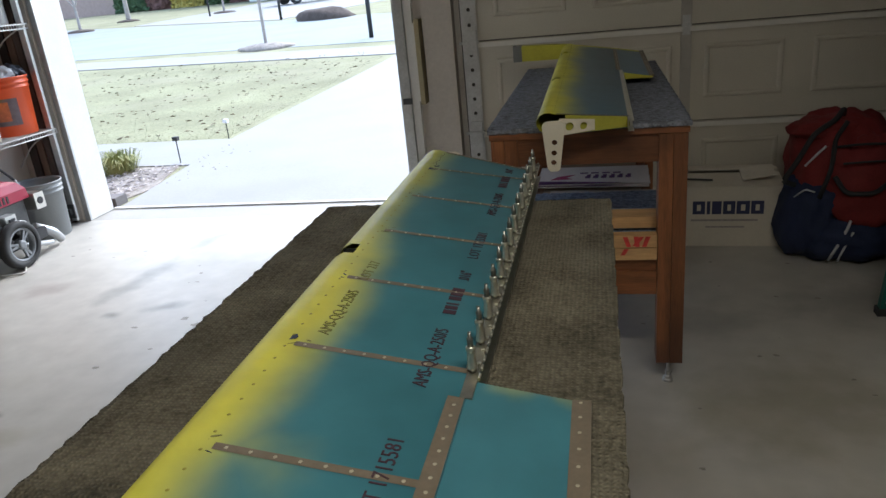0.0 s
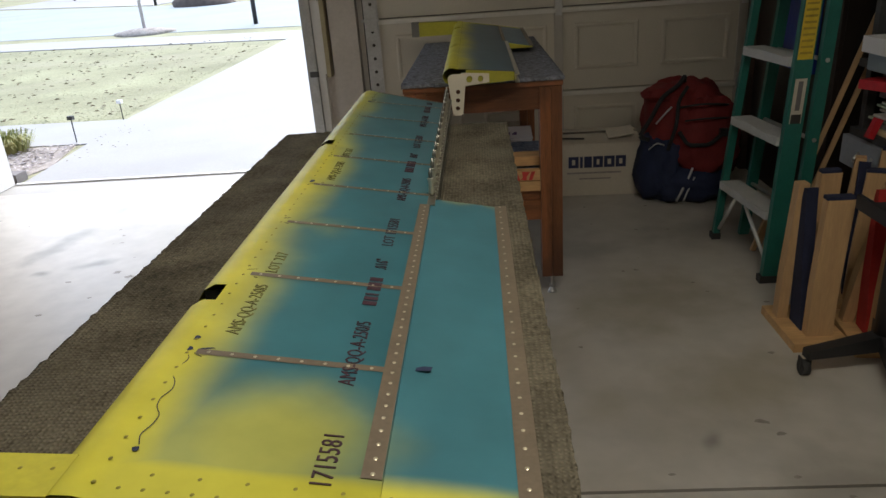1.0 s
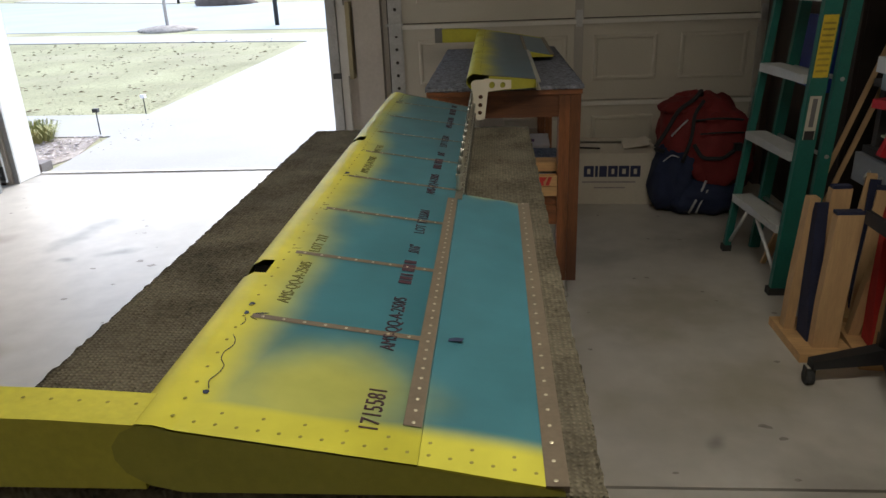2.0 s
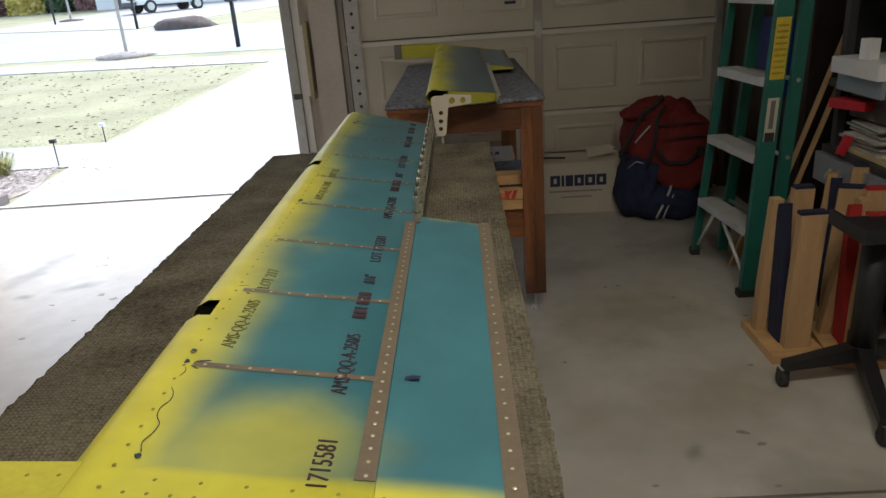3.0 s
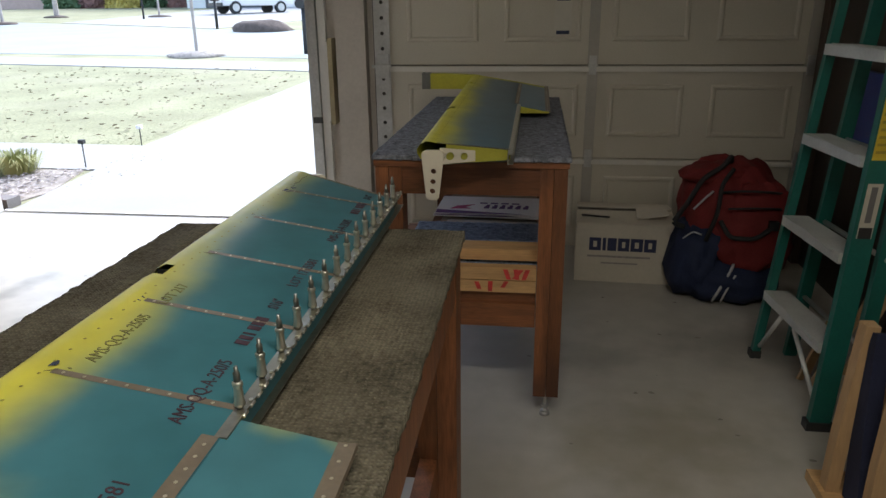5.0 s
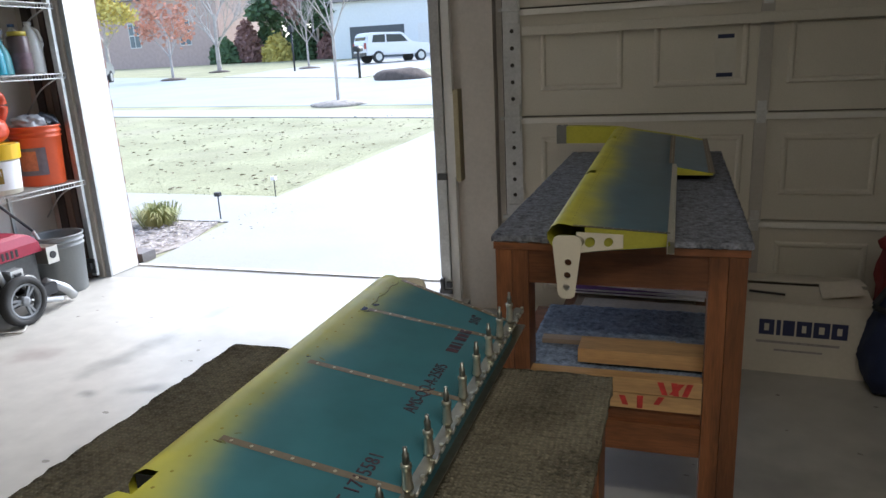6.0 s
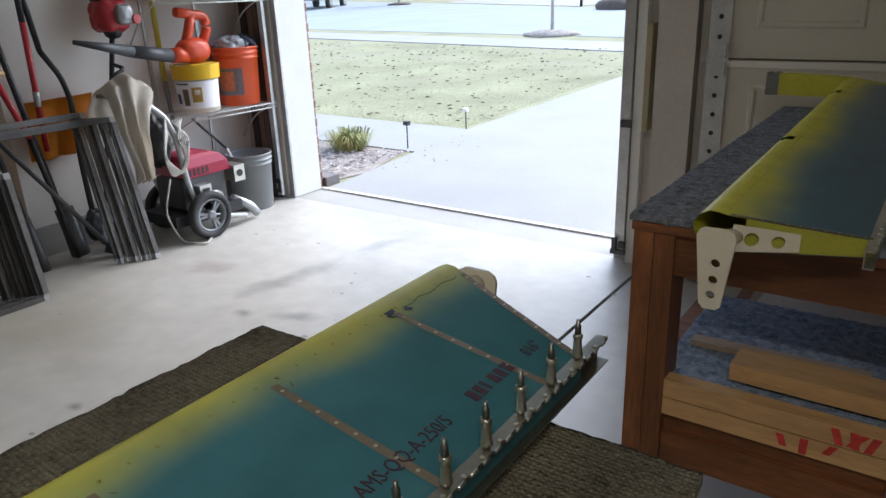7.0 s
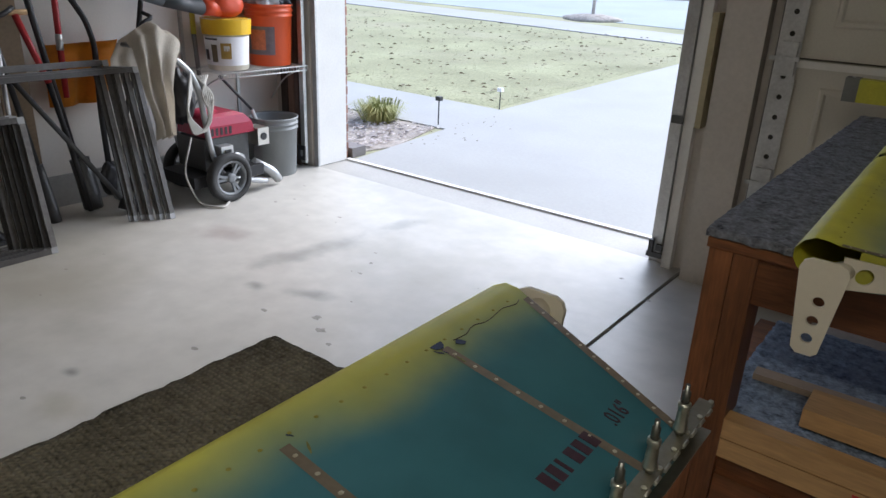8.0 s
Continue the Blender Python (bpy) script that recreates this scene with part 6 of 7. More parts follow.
# towel: a soft sheet draped over the handle
bm = bmesh.new()
nu, nv = 22, 40
path = [(0.205, -0.36, 0.43), (0.21, -0.375, 0.56), (0.205, -0.39, 0.72), (0.19, -0.375, 0.87), (0.13, -0.335, 0.965), (0.03, -0.315, 0.985), (-0.08, -0.315, 0.94), (-0.155, -0.33, 0.82), (-0.175, -0.33, 0.66)]
grid = []
for j in range(nv + 1):
    f = j / nv * (len(path) - 1)
    i = min(int(f), len(path) - 2)
    p = Vector(path[i]).lerp(Vector(path[i + 1]), f - i)
    row = []
    for k in range(nu + 1):
        u = k / nu - 0.5
        width = 0.09 + 0.17 * min(1, max(0, (j / nv - 0.10) * 2.6)) ** 1.3
        fold = 0.014 * math.sin(u * 15 + j * 0.07) + 0.022 * noise.noise(Vector((u * 5, j * 0.13, 0)))
        row.append(bm.verts.new((p.x + fold * (0.5 + abs(math.cos(math.pi * j / nv))), p.y + 0.03 * (j / nv) + u * width, p.z + fold * 0.8 - 0.09 * (2 * u) ** 2 * math.sin(math.pi * j / nv))))
    grid.append(row)
for a, b in zip(grid, grid[1:]):
    for k in range(nu):
        bm.faces.new((a[k], a[k + 1], b[k + 1], b[k])).smooth = True
bmesh.ops.solidify(bm, geom=bm.faces[:], thickness=0.008)
towel = tagged(part("towel", bm, mat("cream_terry", (0.66, 0.61, 0.53), 0.95, vary=0.1, scale=12, fine=160, bump=0.8, spec=0.1)), "cream towel draped over the washer handle", "towel")
towel.matrix_world = pose(-3.40, 3.385, 0)

# ---- stacks of window screens leaning on the wall ----
SCREEN = mat("dark_screen_frame", (0.105, 0.098, 0.092), 0.45, 0.4, vary=0.3, scale=14, random_piece=0.6)
CORNER = mat("grey_corner", (0.30, 0.30, 0.30), 0.5, vary=0.1)


def screen(y1, width, height, x, lean, dy, foot=True):
    """One empty window screen frame; its foot stands at x and it leans to the wall."""
    e = thing("window_screen", "dark aluminium window screen frame leaning towards the wall", "window screen", pose(x, y1 + dy, 0.0, 0, -lean, 0), group="window screens stacked by the wall")
    for a, (y0, y2, z0, z2) in {"bottom_rail": (-width, 0, 0, 0.026), "top_rail": (-width, 0, height - 0.026, height), "side_rail": (-0.026, 0, 0.026 if foot else 0, height - 0.026), "side_rail_": (-width, -width + 0.026, 0.026 if foot else 0, height - 0.026)}.items():
        if a == "bottom_rail" and not foot:
            continue
        part(a.rstrip("_"), boxes([(-0.006, 0.006, y0, y2, z0, z2)], 0.001), SCREEN, e)
    for z in (0.0, height - 0.03):
        part("corner_key", boxes([(0.0063, 0.0073, -0.03, 0, z, z + 0.03)]), CORNER, e)


for k in range(9):
    screen(3.005 - 0.008 * k, 0.98, 0.80 + (0.03 if k > 5 else 0), -3.165 - 0.014 * k, 15 - 0.3 * k, -0.013 * k + random.uniform(-0.008, 0.008), foot=False)
for k in range(8):
    screen(2.365, 1.62, 0.63 + 0.004 * (k % 3), -3.125 - 0.015 * k, 11 - 0.3 * k, -0.021 * k + random.uniform(-0.006, 0.006))
for y, h, x in ((2.285, 0.78, -3.262), (2.245, 0.86, -3.29)):
    screen(y, 1.6, h, x, 9, 0)

# ---- long-handled tools along the wall ----
REDT = mat("red_handle", (0.38, 0.02, 0.025), 0.4, vary=0.1)
OCH = mat("orange_shovel_plastic", (0.70, 0.27, 0.02), 0.45, vary=0.1)


def pole(name, label, category, a, b, r, material, extra=()):
    e = thing(name, label, category, group="long-handled tools on the side wall")
    bm = bmesh.new()
    cyl(bm, a, b, r, n=12)
    part("shaft", bm, material, e)
    for nm, pts, rr, mm in extra:
        bm = bmesh.new()
        tube(bm, pts, rr, 10)
        part(nm, bm, mm, e)
    return e


W = XL + 0.04
trimmer = pole("string_trimmer", "black string trimmer with red engine hanging on the wall", "string trimmer", (W + 0.13, 3.225, 1.19), (W + 0.15, 3.13, 0.80), 0.014, BLACK, (("lower_shaft", [(W + 0.15, 3.13, 0.80), (W + 0.18, 3.03, 0.56), (W + 0.20, 2.96, 0.33), (W + 0.25, 3.0, 0.15)], 0.013, BLACK), ("grip", [(W + 0.15, 3.15, 0.90), (W + 0.23, 3.13, 0.97), (W + 0.23, 3.20, 1.0), (W + 0.14, 3.19, 1.02)], 0.011, BLACK)))
part("engine", blob((W + 0.12, 3.235, 1.285), (0.085, 0.095, 0.095), 3.2, wob=0.12, seed=13), REDT, trimmer, "red engine housing")
part("air_box", blob((W + 0.21, 3.265, 1.285), (0.035, 0.05, 0.055), 3, wob=0.05, seed=14), mat("grey_cast", (0.32, 0.32, 0.33), 0.4, 0.5), trimmer, "grey cast air box")
part("recoil_housing", blob((W + 0.12, 3.20, 1.385), (0.07, 0.06, 0.035), 2.6, wob=0.08, seed=16), BLACK, trimmer)
bm = bmesh.new()
cyl(bm, (W + 0.20, 3.31, 1.26), (W + 0.25, 3.32, 1.26), 0.026, n=16)
part("primer_bulb", bm, REDT, trimmer)
part("clutch_cone", blob((W + 0.13, 3.23, 1.20), (0.045, 0.05, 0.045), 2.2, wob=0.05, seed=19), BLACK, trimmer)
part("guard", blob((W + 0.26, 3.0, 0.13), (0.06, 0.08, 0.05), 2.2, wob=0.15, seed=15), BLACK, trimmer)
bent = pole("curved_trimmer", "black bent-shaft garden trimmer hanging on the wall", "trimmer", (W + 0.06, 2.795, 1.55), (W + 0.06, 2.84, 1.12), 0.015, BLACK, (("bent_shaft", [(W + 0.06, 2.84, 1.12), (W + 0.07, 2.915, 0.985), (W + 0.08, 2.94, 0.86), (W + 0.13, 2.90, 0.5), (W + 0.2, 2.87, 0.22)], 0.015, BLACK),))
part("cutter_head", blob((W + 0.21, 2.87, 0.17), (0.045, 0.06, 0.09), 2.2, wob=0.2, seed=33), BLACK, bent)
part("clear_shield", blob((W + 0.23, 2.93, 0.13), (0.03, 0.07, 0.10), 2.4, wob=0.2, seed=34), mat("smoky_plastic", (0.25, 0.26, 0.27), 0.25, vary=0.2), bent, "smoky plastic debris shield")
pole("snow_shovel", "red-shafted snow shovel with orange scoop leaning on the wall", "snow shovel", (W + 0.06, 2.765, 0.60), (W + 0.08, 2.775, 1.27), 0.0155, REDT, (("upper_shaft", [(W + 0.08, 2.775, 1.27), (W + 0.082, 2.777, 1.4), (W + 0.085, 2.78, 1.6)], 0.016, BLACK), ("ferrule", [(W + 0.068, 2.767, 0.84), (W + 0.069, 2.768, 0.88), (W + 0.07, 2.769, 0.92)], 0.0175, GALV)))
bm = bmesh.new()
n = 12
rows_ = []
for j in range(7):
    z = 0.55 + 0.315 * j / 6
    rows_.append([bm.verts.new((W + 0.02 + 0.05 * abs(math.sin(2 * math.pi * k / n)) * (1 - j / 9) + 0.02 * j / 6, 2.69 + (0.31 + 0.015 * j) * k / n, z + 0.01 * k / n)) for k in range(n + 1)])
for a, b in zip(rows_, rows_[1:]):
    for k in range(n):
        bm.faces.new((a[k], a[k + 1], b[k + 1], b[k])).smooth = True
bmesh.ops.solidify(bm, geom=bm.faces[:], thickness=0.006)
part("scoop", bm, OCH, bpy.data.objects["snow_shovel"], "orange plastic scoop")
pole("spade", "black-shafted spade with dark blade standing by the wall", "spade", (W + 0.16, 2.72, 0.30), (W + 0.05, 2.60, 1.45), 0.016, BLACK, (("blade", [(W + 0.17, 2.73, 0.30), (W + 0.19, 2.745, 0.16), (W + 0.20, 2.755, 0.03)], 0.05, DARKMETAL),))
pole("garden_fork", "black garden fork with bent shaft standing by the wall", "garden fork", (W + 0.20, 2.55, 0.02), (W + 0.06, 2.40, 1.40), 0.014, BLACK, (("socket", [(W + 0.2, 2.55, 0.0), (W + 0.19, 2.54, 0.12), (W + 0.16, 2.52, 0.3)], 0.03, DARKMETAL),))
pole("edger", "dark long-handled edger with round head on the floor", "edger", (W + 0.34, 2.86, 0.06), (W + 0.10, 2.35, 0.95), 0.013, DARKMETAL, (("head", [(W + 0.32, 2.84, 0.07), (W + 0.36, 2.91, 0.04), (W + 0.36, 2.96, 0.03)], 0.035, BLACK),))
pole("broom", "broom with yellow handle hanging beside the shelves", "broom", (W + 0.02, 3.58, 0.88), (W + 0.02, 3.575, 1.75), 0.016, mat("yellow_handle", (0.55, 0.48, 0.05), 0.5, vary=0.1), (("sleeve", [(W + 0.02, 3.60, 0.55), (W + 0.02, 3.59, 0.70), (W + 0.02, 3.58, 0.90)], 0.014, mat("grey_sleeve", (0.2, 0.2, 0.2), 0.5)),))
pole("spading_fork", "red-handled garden tool with wooden cross grip leaning on the wall", "garden tool", (W + 0.17, 2.64, 0.70), (W + 0.10, 2.565, 1.02), 0.016, REDT, (("lower_shaft", [(W + 0.17, 2.64, 0.70), (W + 0.2, 2.68, 0.4), (W + 0.24, 2.72, 0.03)], 0.014, BLACK), ("cross_grip", [(W + 0.10, 2.52, 1.03), (W + 0.10, 2.565, 1.03), (W + 0.10, 2.62, 1.03)], 0.014, PINE)))
pole("hoe", "black-shafted hoe leaning on the wall", "hoe", (W + 0.34, 1.96, 0.04), (W + 0.04, 2.22, 1.6), 0.014, BLACK)
stick = pole("stick_edger", "black stick edger standing on its head by the wall", "edger", (W + 0.27, 2.15, 0.10), (W + 0.05, 2.20, 1.30), 0.013, BLACK, (("sleeve", [(W + 0.26, 2.152, 0.14), (W + 0.25, 2.155, 0.20), (W + 0.24, 2.158, 0.27)], 0.02, GALV),))
part("gear_case", blob((W + 0.27, 2.13, 0.075), (0.07, 0.07, 0.065), 2.5, wob=0.15, seed=21), BLACK, stick)
part("foot_plate", boxes([(W + 0.18, W + 0.36, 2.05, 2.28, 0.001, 0.022)], 0.008), BLACK, stick)
part("wheel_guard", blob((W + 0.22, 2.06, 0.12), (0.05, 0.06, 0.07), 3, wob=0.1, seed=22), DARKMETAL, stick)
bm = bmesh.new()
tube(bm, [(W + 0.33, 2.24, 0.02), (W + 0.30, 2.22, 0.07), (W + 0.28, 2.17, 0.12)], 0.011, 8)
part("brace", bm, BLACK, stick)
pole("weed_puller", "pale-shafted weeding tool with blue grip and black handlebar", "garden tool", (W + 0.25, 2.395, 0.0), (W + 0.20, 2.425, 1.03), 0.011, GALV, (("grip", [(W + 0.23, 2.38, 0.76), (W + 0.23, 2.385, 0.88), (W + 0.225, 2.395, 1.0)], 0.017, mat("blue_sleeve", (0.03, 0.09, 0.30), 0.5)), ("handlebar", [(W + 0.22, 2.28, 1.09), (W + 0.22, 2.34, 1.06), (W + 0.21, 2.42, 1.02), (W + 0.21, 2.47, 1.03), (W + 0.2, 2.52, 1.06)], 0.012, BLACK), ("cable", [(W + 0.23, 2.37, 0.99), (W + 0.24, 2.345, 0.93), (W + 0.24, 2.36, 0.88), (W + 0.235, 2.38, 0.86)], 0.006, BLACK)))
tagged(part("hardboard_strip", boxes([(W + 0.03, W + 0.036, 2.46, 2.60, 0.0, 1.12)], 0.001), mat("brown_hardboard", (0.27, 0.20, 0.13), 0.7, vary=0.2, scale=3)), "brown hardboard strip standing against the side wall", "board")
tagged(part("hanging_jacket", blob((W + 0.11, 2.20, 1.12), (0.14, 0.10, 0.32), 3.0, wob=0.28, seed=21), mat("blue_grey_cloth", (0.07, 0.13, 0.19), 0.9, vary=0.3, scale=10, fine=120, bump=0.5)), "blue-grey jacket hanging on the side wall", "jacket")
tagged(part("hanging_shirt", blob((W + 0.12, 2.08, 1.12), (0.14, 0.06, 0.31), 3.0, wob=0.3, seed=23), mat("cream_cloth", (0.55, 0.52, 0.42), 0.9, vary=0.2, scale=10, fine=120, bump=0.5)), "cream shirt hanging beside a jacket on the wall", "shirt")
sack = tagged(part("shoulder_bag", blob((W + 0.11, 2.08, 0.73), (0.14, 0.13, 0.10), 2.8, wob=0.3, seed=24), mat("dark_red_cloth", (0.16, 0.03, 0.035), 0.85, vary=0.3, scale=10, fine=120, bump=0.4)), "dark red cloth bag hanging under a jacket", "bag")
part("pocket", blob((W + 0.18, 2.19, 0.70), (0.07, 0.055, 0.07), 2.6, wob=0.2, seed=25), BLACK, sack, "black side pocket")
tagged(part("timber_offcut", boxes([(W + 0.04, W + 0.24, 1.50, 2.15, 0.0, 0.13)], 0.004), mat("straw_timber", (0.42, 0.32, 0.16), 0.7, vary=0.2, scale=4)), "straw-coloured timber offcut on the floor by the wall", "timber")
peg = tagged(part("pegboard_panel", boxes([(W + 0.20, W + 0.212, 1.55, 2.20, 0.13, 0.62)], 0.002), mat("white_pegboard", (0.58, 0.57, 0.55), 0.6, vary=0.06)), "white perforated board leaning by the wall", "board")
bm = bmesh.new()
for i in range(21):
    for j in range(15):
        cyl(bm, (W + 0.2122, 1.57 + 0.03 * i, 0.16 + 0.03 * j), (W + 0.2128, 1.57 + 0.03 * i, 0.16 + 0.03 * j), 0.004, n=6)
part("peg_holes", bm, BLACK, peg)["kind"] = "stuff"


# ---- front garden and street ----
sheet("pavement", [(-40, 19.9), (-40, 21.3), (-3.3, 14.65), (-3.3, 13.25)], 0.014, DRIVE, "pale concrete pavement strip along the lawn", "pavement")
sheet("front_walk", [(-9, 5.95), (-9, 7.0), (-3.55, 6.80), (-3.45, 5.82)], 0.010, DRIVE, "pale concrete garden walk joining the driveway", "walkway")
sheet("road", [(-60, 25.5), (-60, 52), (-25, 34.2), (-12, 27.2), (0, 24), (30, 21), (30, 11.5), (-3, 15.6), (-14.8, 17.6)], 0.006, ROADM, "pale grey-blue residential street", "road")
sheet("far_driveway", [(-22.5, 33.5), (-12.2, 27.8), (-9.5, 40), (-12, 58), (-24, 58)], 0.016, DRIVE, "pale driveway of the house across the street", "driveway")
sheet("mulch_bed", [(-8, 4.6), (-8, 5.85), (-3.62, 5.80), (-3.46, 5.1), (-3.6, 4.65)], 0.006, mat("wood_mulch", (0.34, 0.30, 0.26), 0.95, vary=0.5, scale=8, fine=50, bump=1.0), "brown mulch bed beside the driveway", "flower bed")
edge = tagged(part("edging_stone", boxes([(-3.72, -3.48, 4.66, 4.80, ground_z(4.7) - 0.02, ground_z(4.7) + 0.07)], 0.012), mat("grey_stone", (0.17, 0.155, 0.15), 0.85, vary=0.2)), "grey edging stone at the corner of the mulch bed", "stone")


def scatter(name, count, place, size, material, label, category, flat=True):
    """Many small loose flakes as one object."""
    verts, faces = [], []
    for _ in range(count):
        x, y = place()
        z = ground_z(y) + 0.018
        s = size * random.uniform(0.5, 1.3)
        a = random.uniform(0, 6.283)
        t = random.uniform(0.1, 0.6) * s
        i = len(verts)
        for k, (r, h) in enumerate(((1, 0), (0.6, 1), (1, 0.3), (0.55, 0.8))):
            w = a + k * 1.571
            verts.append((x + r * s * math.cos(w), y + r * s * math.sin(w), z + h * t))
        faces.append((i, i + 1, i + 2, i + 3))
    me = bpy.data.meshes.new(name)
    me.from_pydata(verts, [], faces)
    me.materials.append(material)
    return tagged(new(name, me), label, category, kind="stuff")


scatter("mulch_chips", 1800, lambda: (random.uniform(-6.5, -3.55), random.uniform(4.75, 5.8)), 0.022, mat("mulch_chip", (0.46, 0.41, 0.39), 0.9, vary=0.5, scale=3), "grey and brown wood mulch chips in the bed", "mulch")
scatter("fallen_leaves", 900, lambda: (-3.7 - abs(random.gauss(0, 7)), random.uniform(7.0, 14.0)), 0.034, mat("dry_leaf", (0.10, 0.065, 0.035), 0.85, vary=0.4, scale=2), "dry brown leaves scattered over the lawn", "leaves")
scatter("driveway_debris", 30, lambda: (random.uniform(-3.55, -3.0), random.uniform(5.0, 6.5)), 0.013, mat("dry_leaf", (0.10, 0.065, 0.035), 0.85), "small mulch pieces washed onto the driveway", "debris")


def blades(name, count, place, h, material, label, category, spread=0.35):
    verts, faces = [], []
    for _ in range(count):
        x, y = place()
        z = ground_z(y) - 0.015
        a, hh = random.uniform(0, 6.283), h * random.uniform(0.5, 1.2)
        w = 0.10 * h + 0.004
        dx, dy = math.cos(a) * w, math.sin(a) * w
        b = random.uniform(0, 6.283)
        i = len(verts)
        verts += [(x - dx, y - dy, z), (x + dx, y + dy, z), (x + math.cos(b) * hh * spread, y + math.sin(b) * hh * spread, z + hh)]
        faces.append((i, i + 1, i + 2))
    me = bpy.data.meshes.new(name)
    me.from_pydata(verts, [], faces)
    me.materials.append(material)
    return tagged(new(name, me), label, category, kind="stuff")


def lawn_spot():
    while True:
        y = 6.9 + 7.5 * random.random() ** 1.5
        x = -3.7 - 11 * random.random() ** 1.3
        if y < 12.9 - 0.178 * (x + 3.3) - 0.0:
            return x, y


blades("lawn_grass", 60000, lawn_spot, 0.020, mat("lawn_blade", (0.33, 0.325, 0.20), 0.9, vary=0.25, scale=1.0, second=(0.40, 0.365, 0.255), amount=0.7), "short pale winter grass blades on the lawn", "grass", 0.8)
tuft = thing("ornamental_grass", "clump of green-yellow ornamental grass in the mulch bed", "plant", pose(-4.16, 5.68, ground_z(5.72)))
bm = bmesh.new()
for _ in range(560):
    a, ln = random.uniform(0, 6.283), random.uniform(0.12, 0.25)
    o = random.uniform(0.2, 1.0)
    d = Vector((math.cos(a), math.sin(a), 0))
    n = Vector((-d.y, d.x, 0)) * 0.004
    p0, p1, p2 = d * 0.16 * o, d * (0.16 * o + 0.25 * ln * o * 1.6) + Vector((0, 0, ln * 0.75)), d * (0.16 * o + ln * o * 0.95) + Vector((0, 0, ln * (1.0 - 0.5 * o)))
    v = [bm.verts.new(q) for q in (p0 - n, p0 + n, p1 + n, p1 - n, p2)]
    bm.faces.new(v[:4])
    bm.faces.new((v[3], v[2], v[4]))
part("blades", bm, mat("tuft_blade", (0.27, 0.28, 0.10), 0.7, vary=0.4, scale=4, second=(0.34, 0.28, 0.10), amount=0.7), tuft)["kind"] = "stuff"
for x, y, h in ((-3.66, 6.86, 0.17), (-3.66, 5.9, 0.22)):
    lamp_ = thing("garden_stake", "thin garden stake light at the lawn corner", "garden stake", pose(x, y, ground_z(y)), group="garden stakes")
    bm = bmesh.new()
    cyl(bm, (0, 0, -0.02), (0, 0, h), 0.006, n=6)
    part("rod", bm, BLACK, lamp_)
    part("head", boxes([(-0.025, 0.025, -0.02, 0.02, h, h + 0.035)], 0.006), WHITEP if y > 6.5 else BLACK, lamp_)

# brick pier outside the jamb
pier = thing("brick_pier", "red-brown brick veneer beside the doorway", "brick pier", kind="structure")
part("mortar", boxes([(-3.92, -3.505, 4.535, 4.632, -0.05, 2.3)]), mat("mortar_grey", (0.48, 0.46, 0.43), 0.9, vary=0.1), pier)
BRICK = mat("brown_brick", (0.27, 0.14, 0.10), 0.9, vary=0.25, scale=20, fine=120, bump=0.4, random_piece=0.3)
bmesh_brick = boxes([(0, 0.203, 0, 0.095, 0, 0.057)], 0.004)
brick_mesh = mesh_of(bmesh_brick, BRICK, "brick")
for k in range(30):
    for j in range(2):
        o = new("brick", brick_mesh)
        o.parent = pier
        o.matrix_local = pose(-3.499 - 0.203 - 0.213 * j - (0.0 if k % 2 else 0.006), 4.541 + random.uniform(0, 0.003), -0.03 + 0.067 * k)


# ---- trees ----
BARK = mat("grey_bark", (0.42, 0.375, 0.34), 0.9, vary=0.3, scale=6, fine=50, bump=0.5)


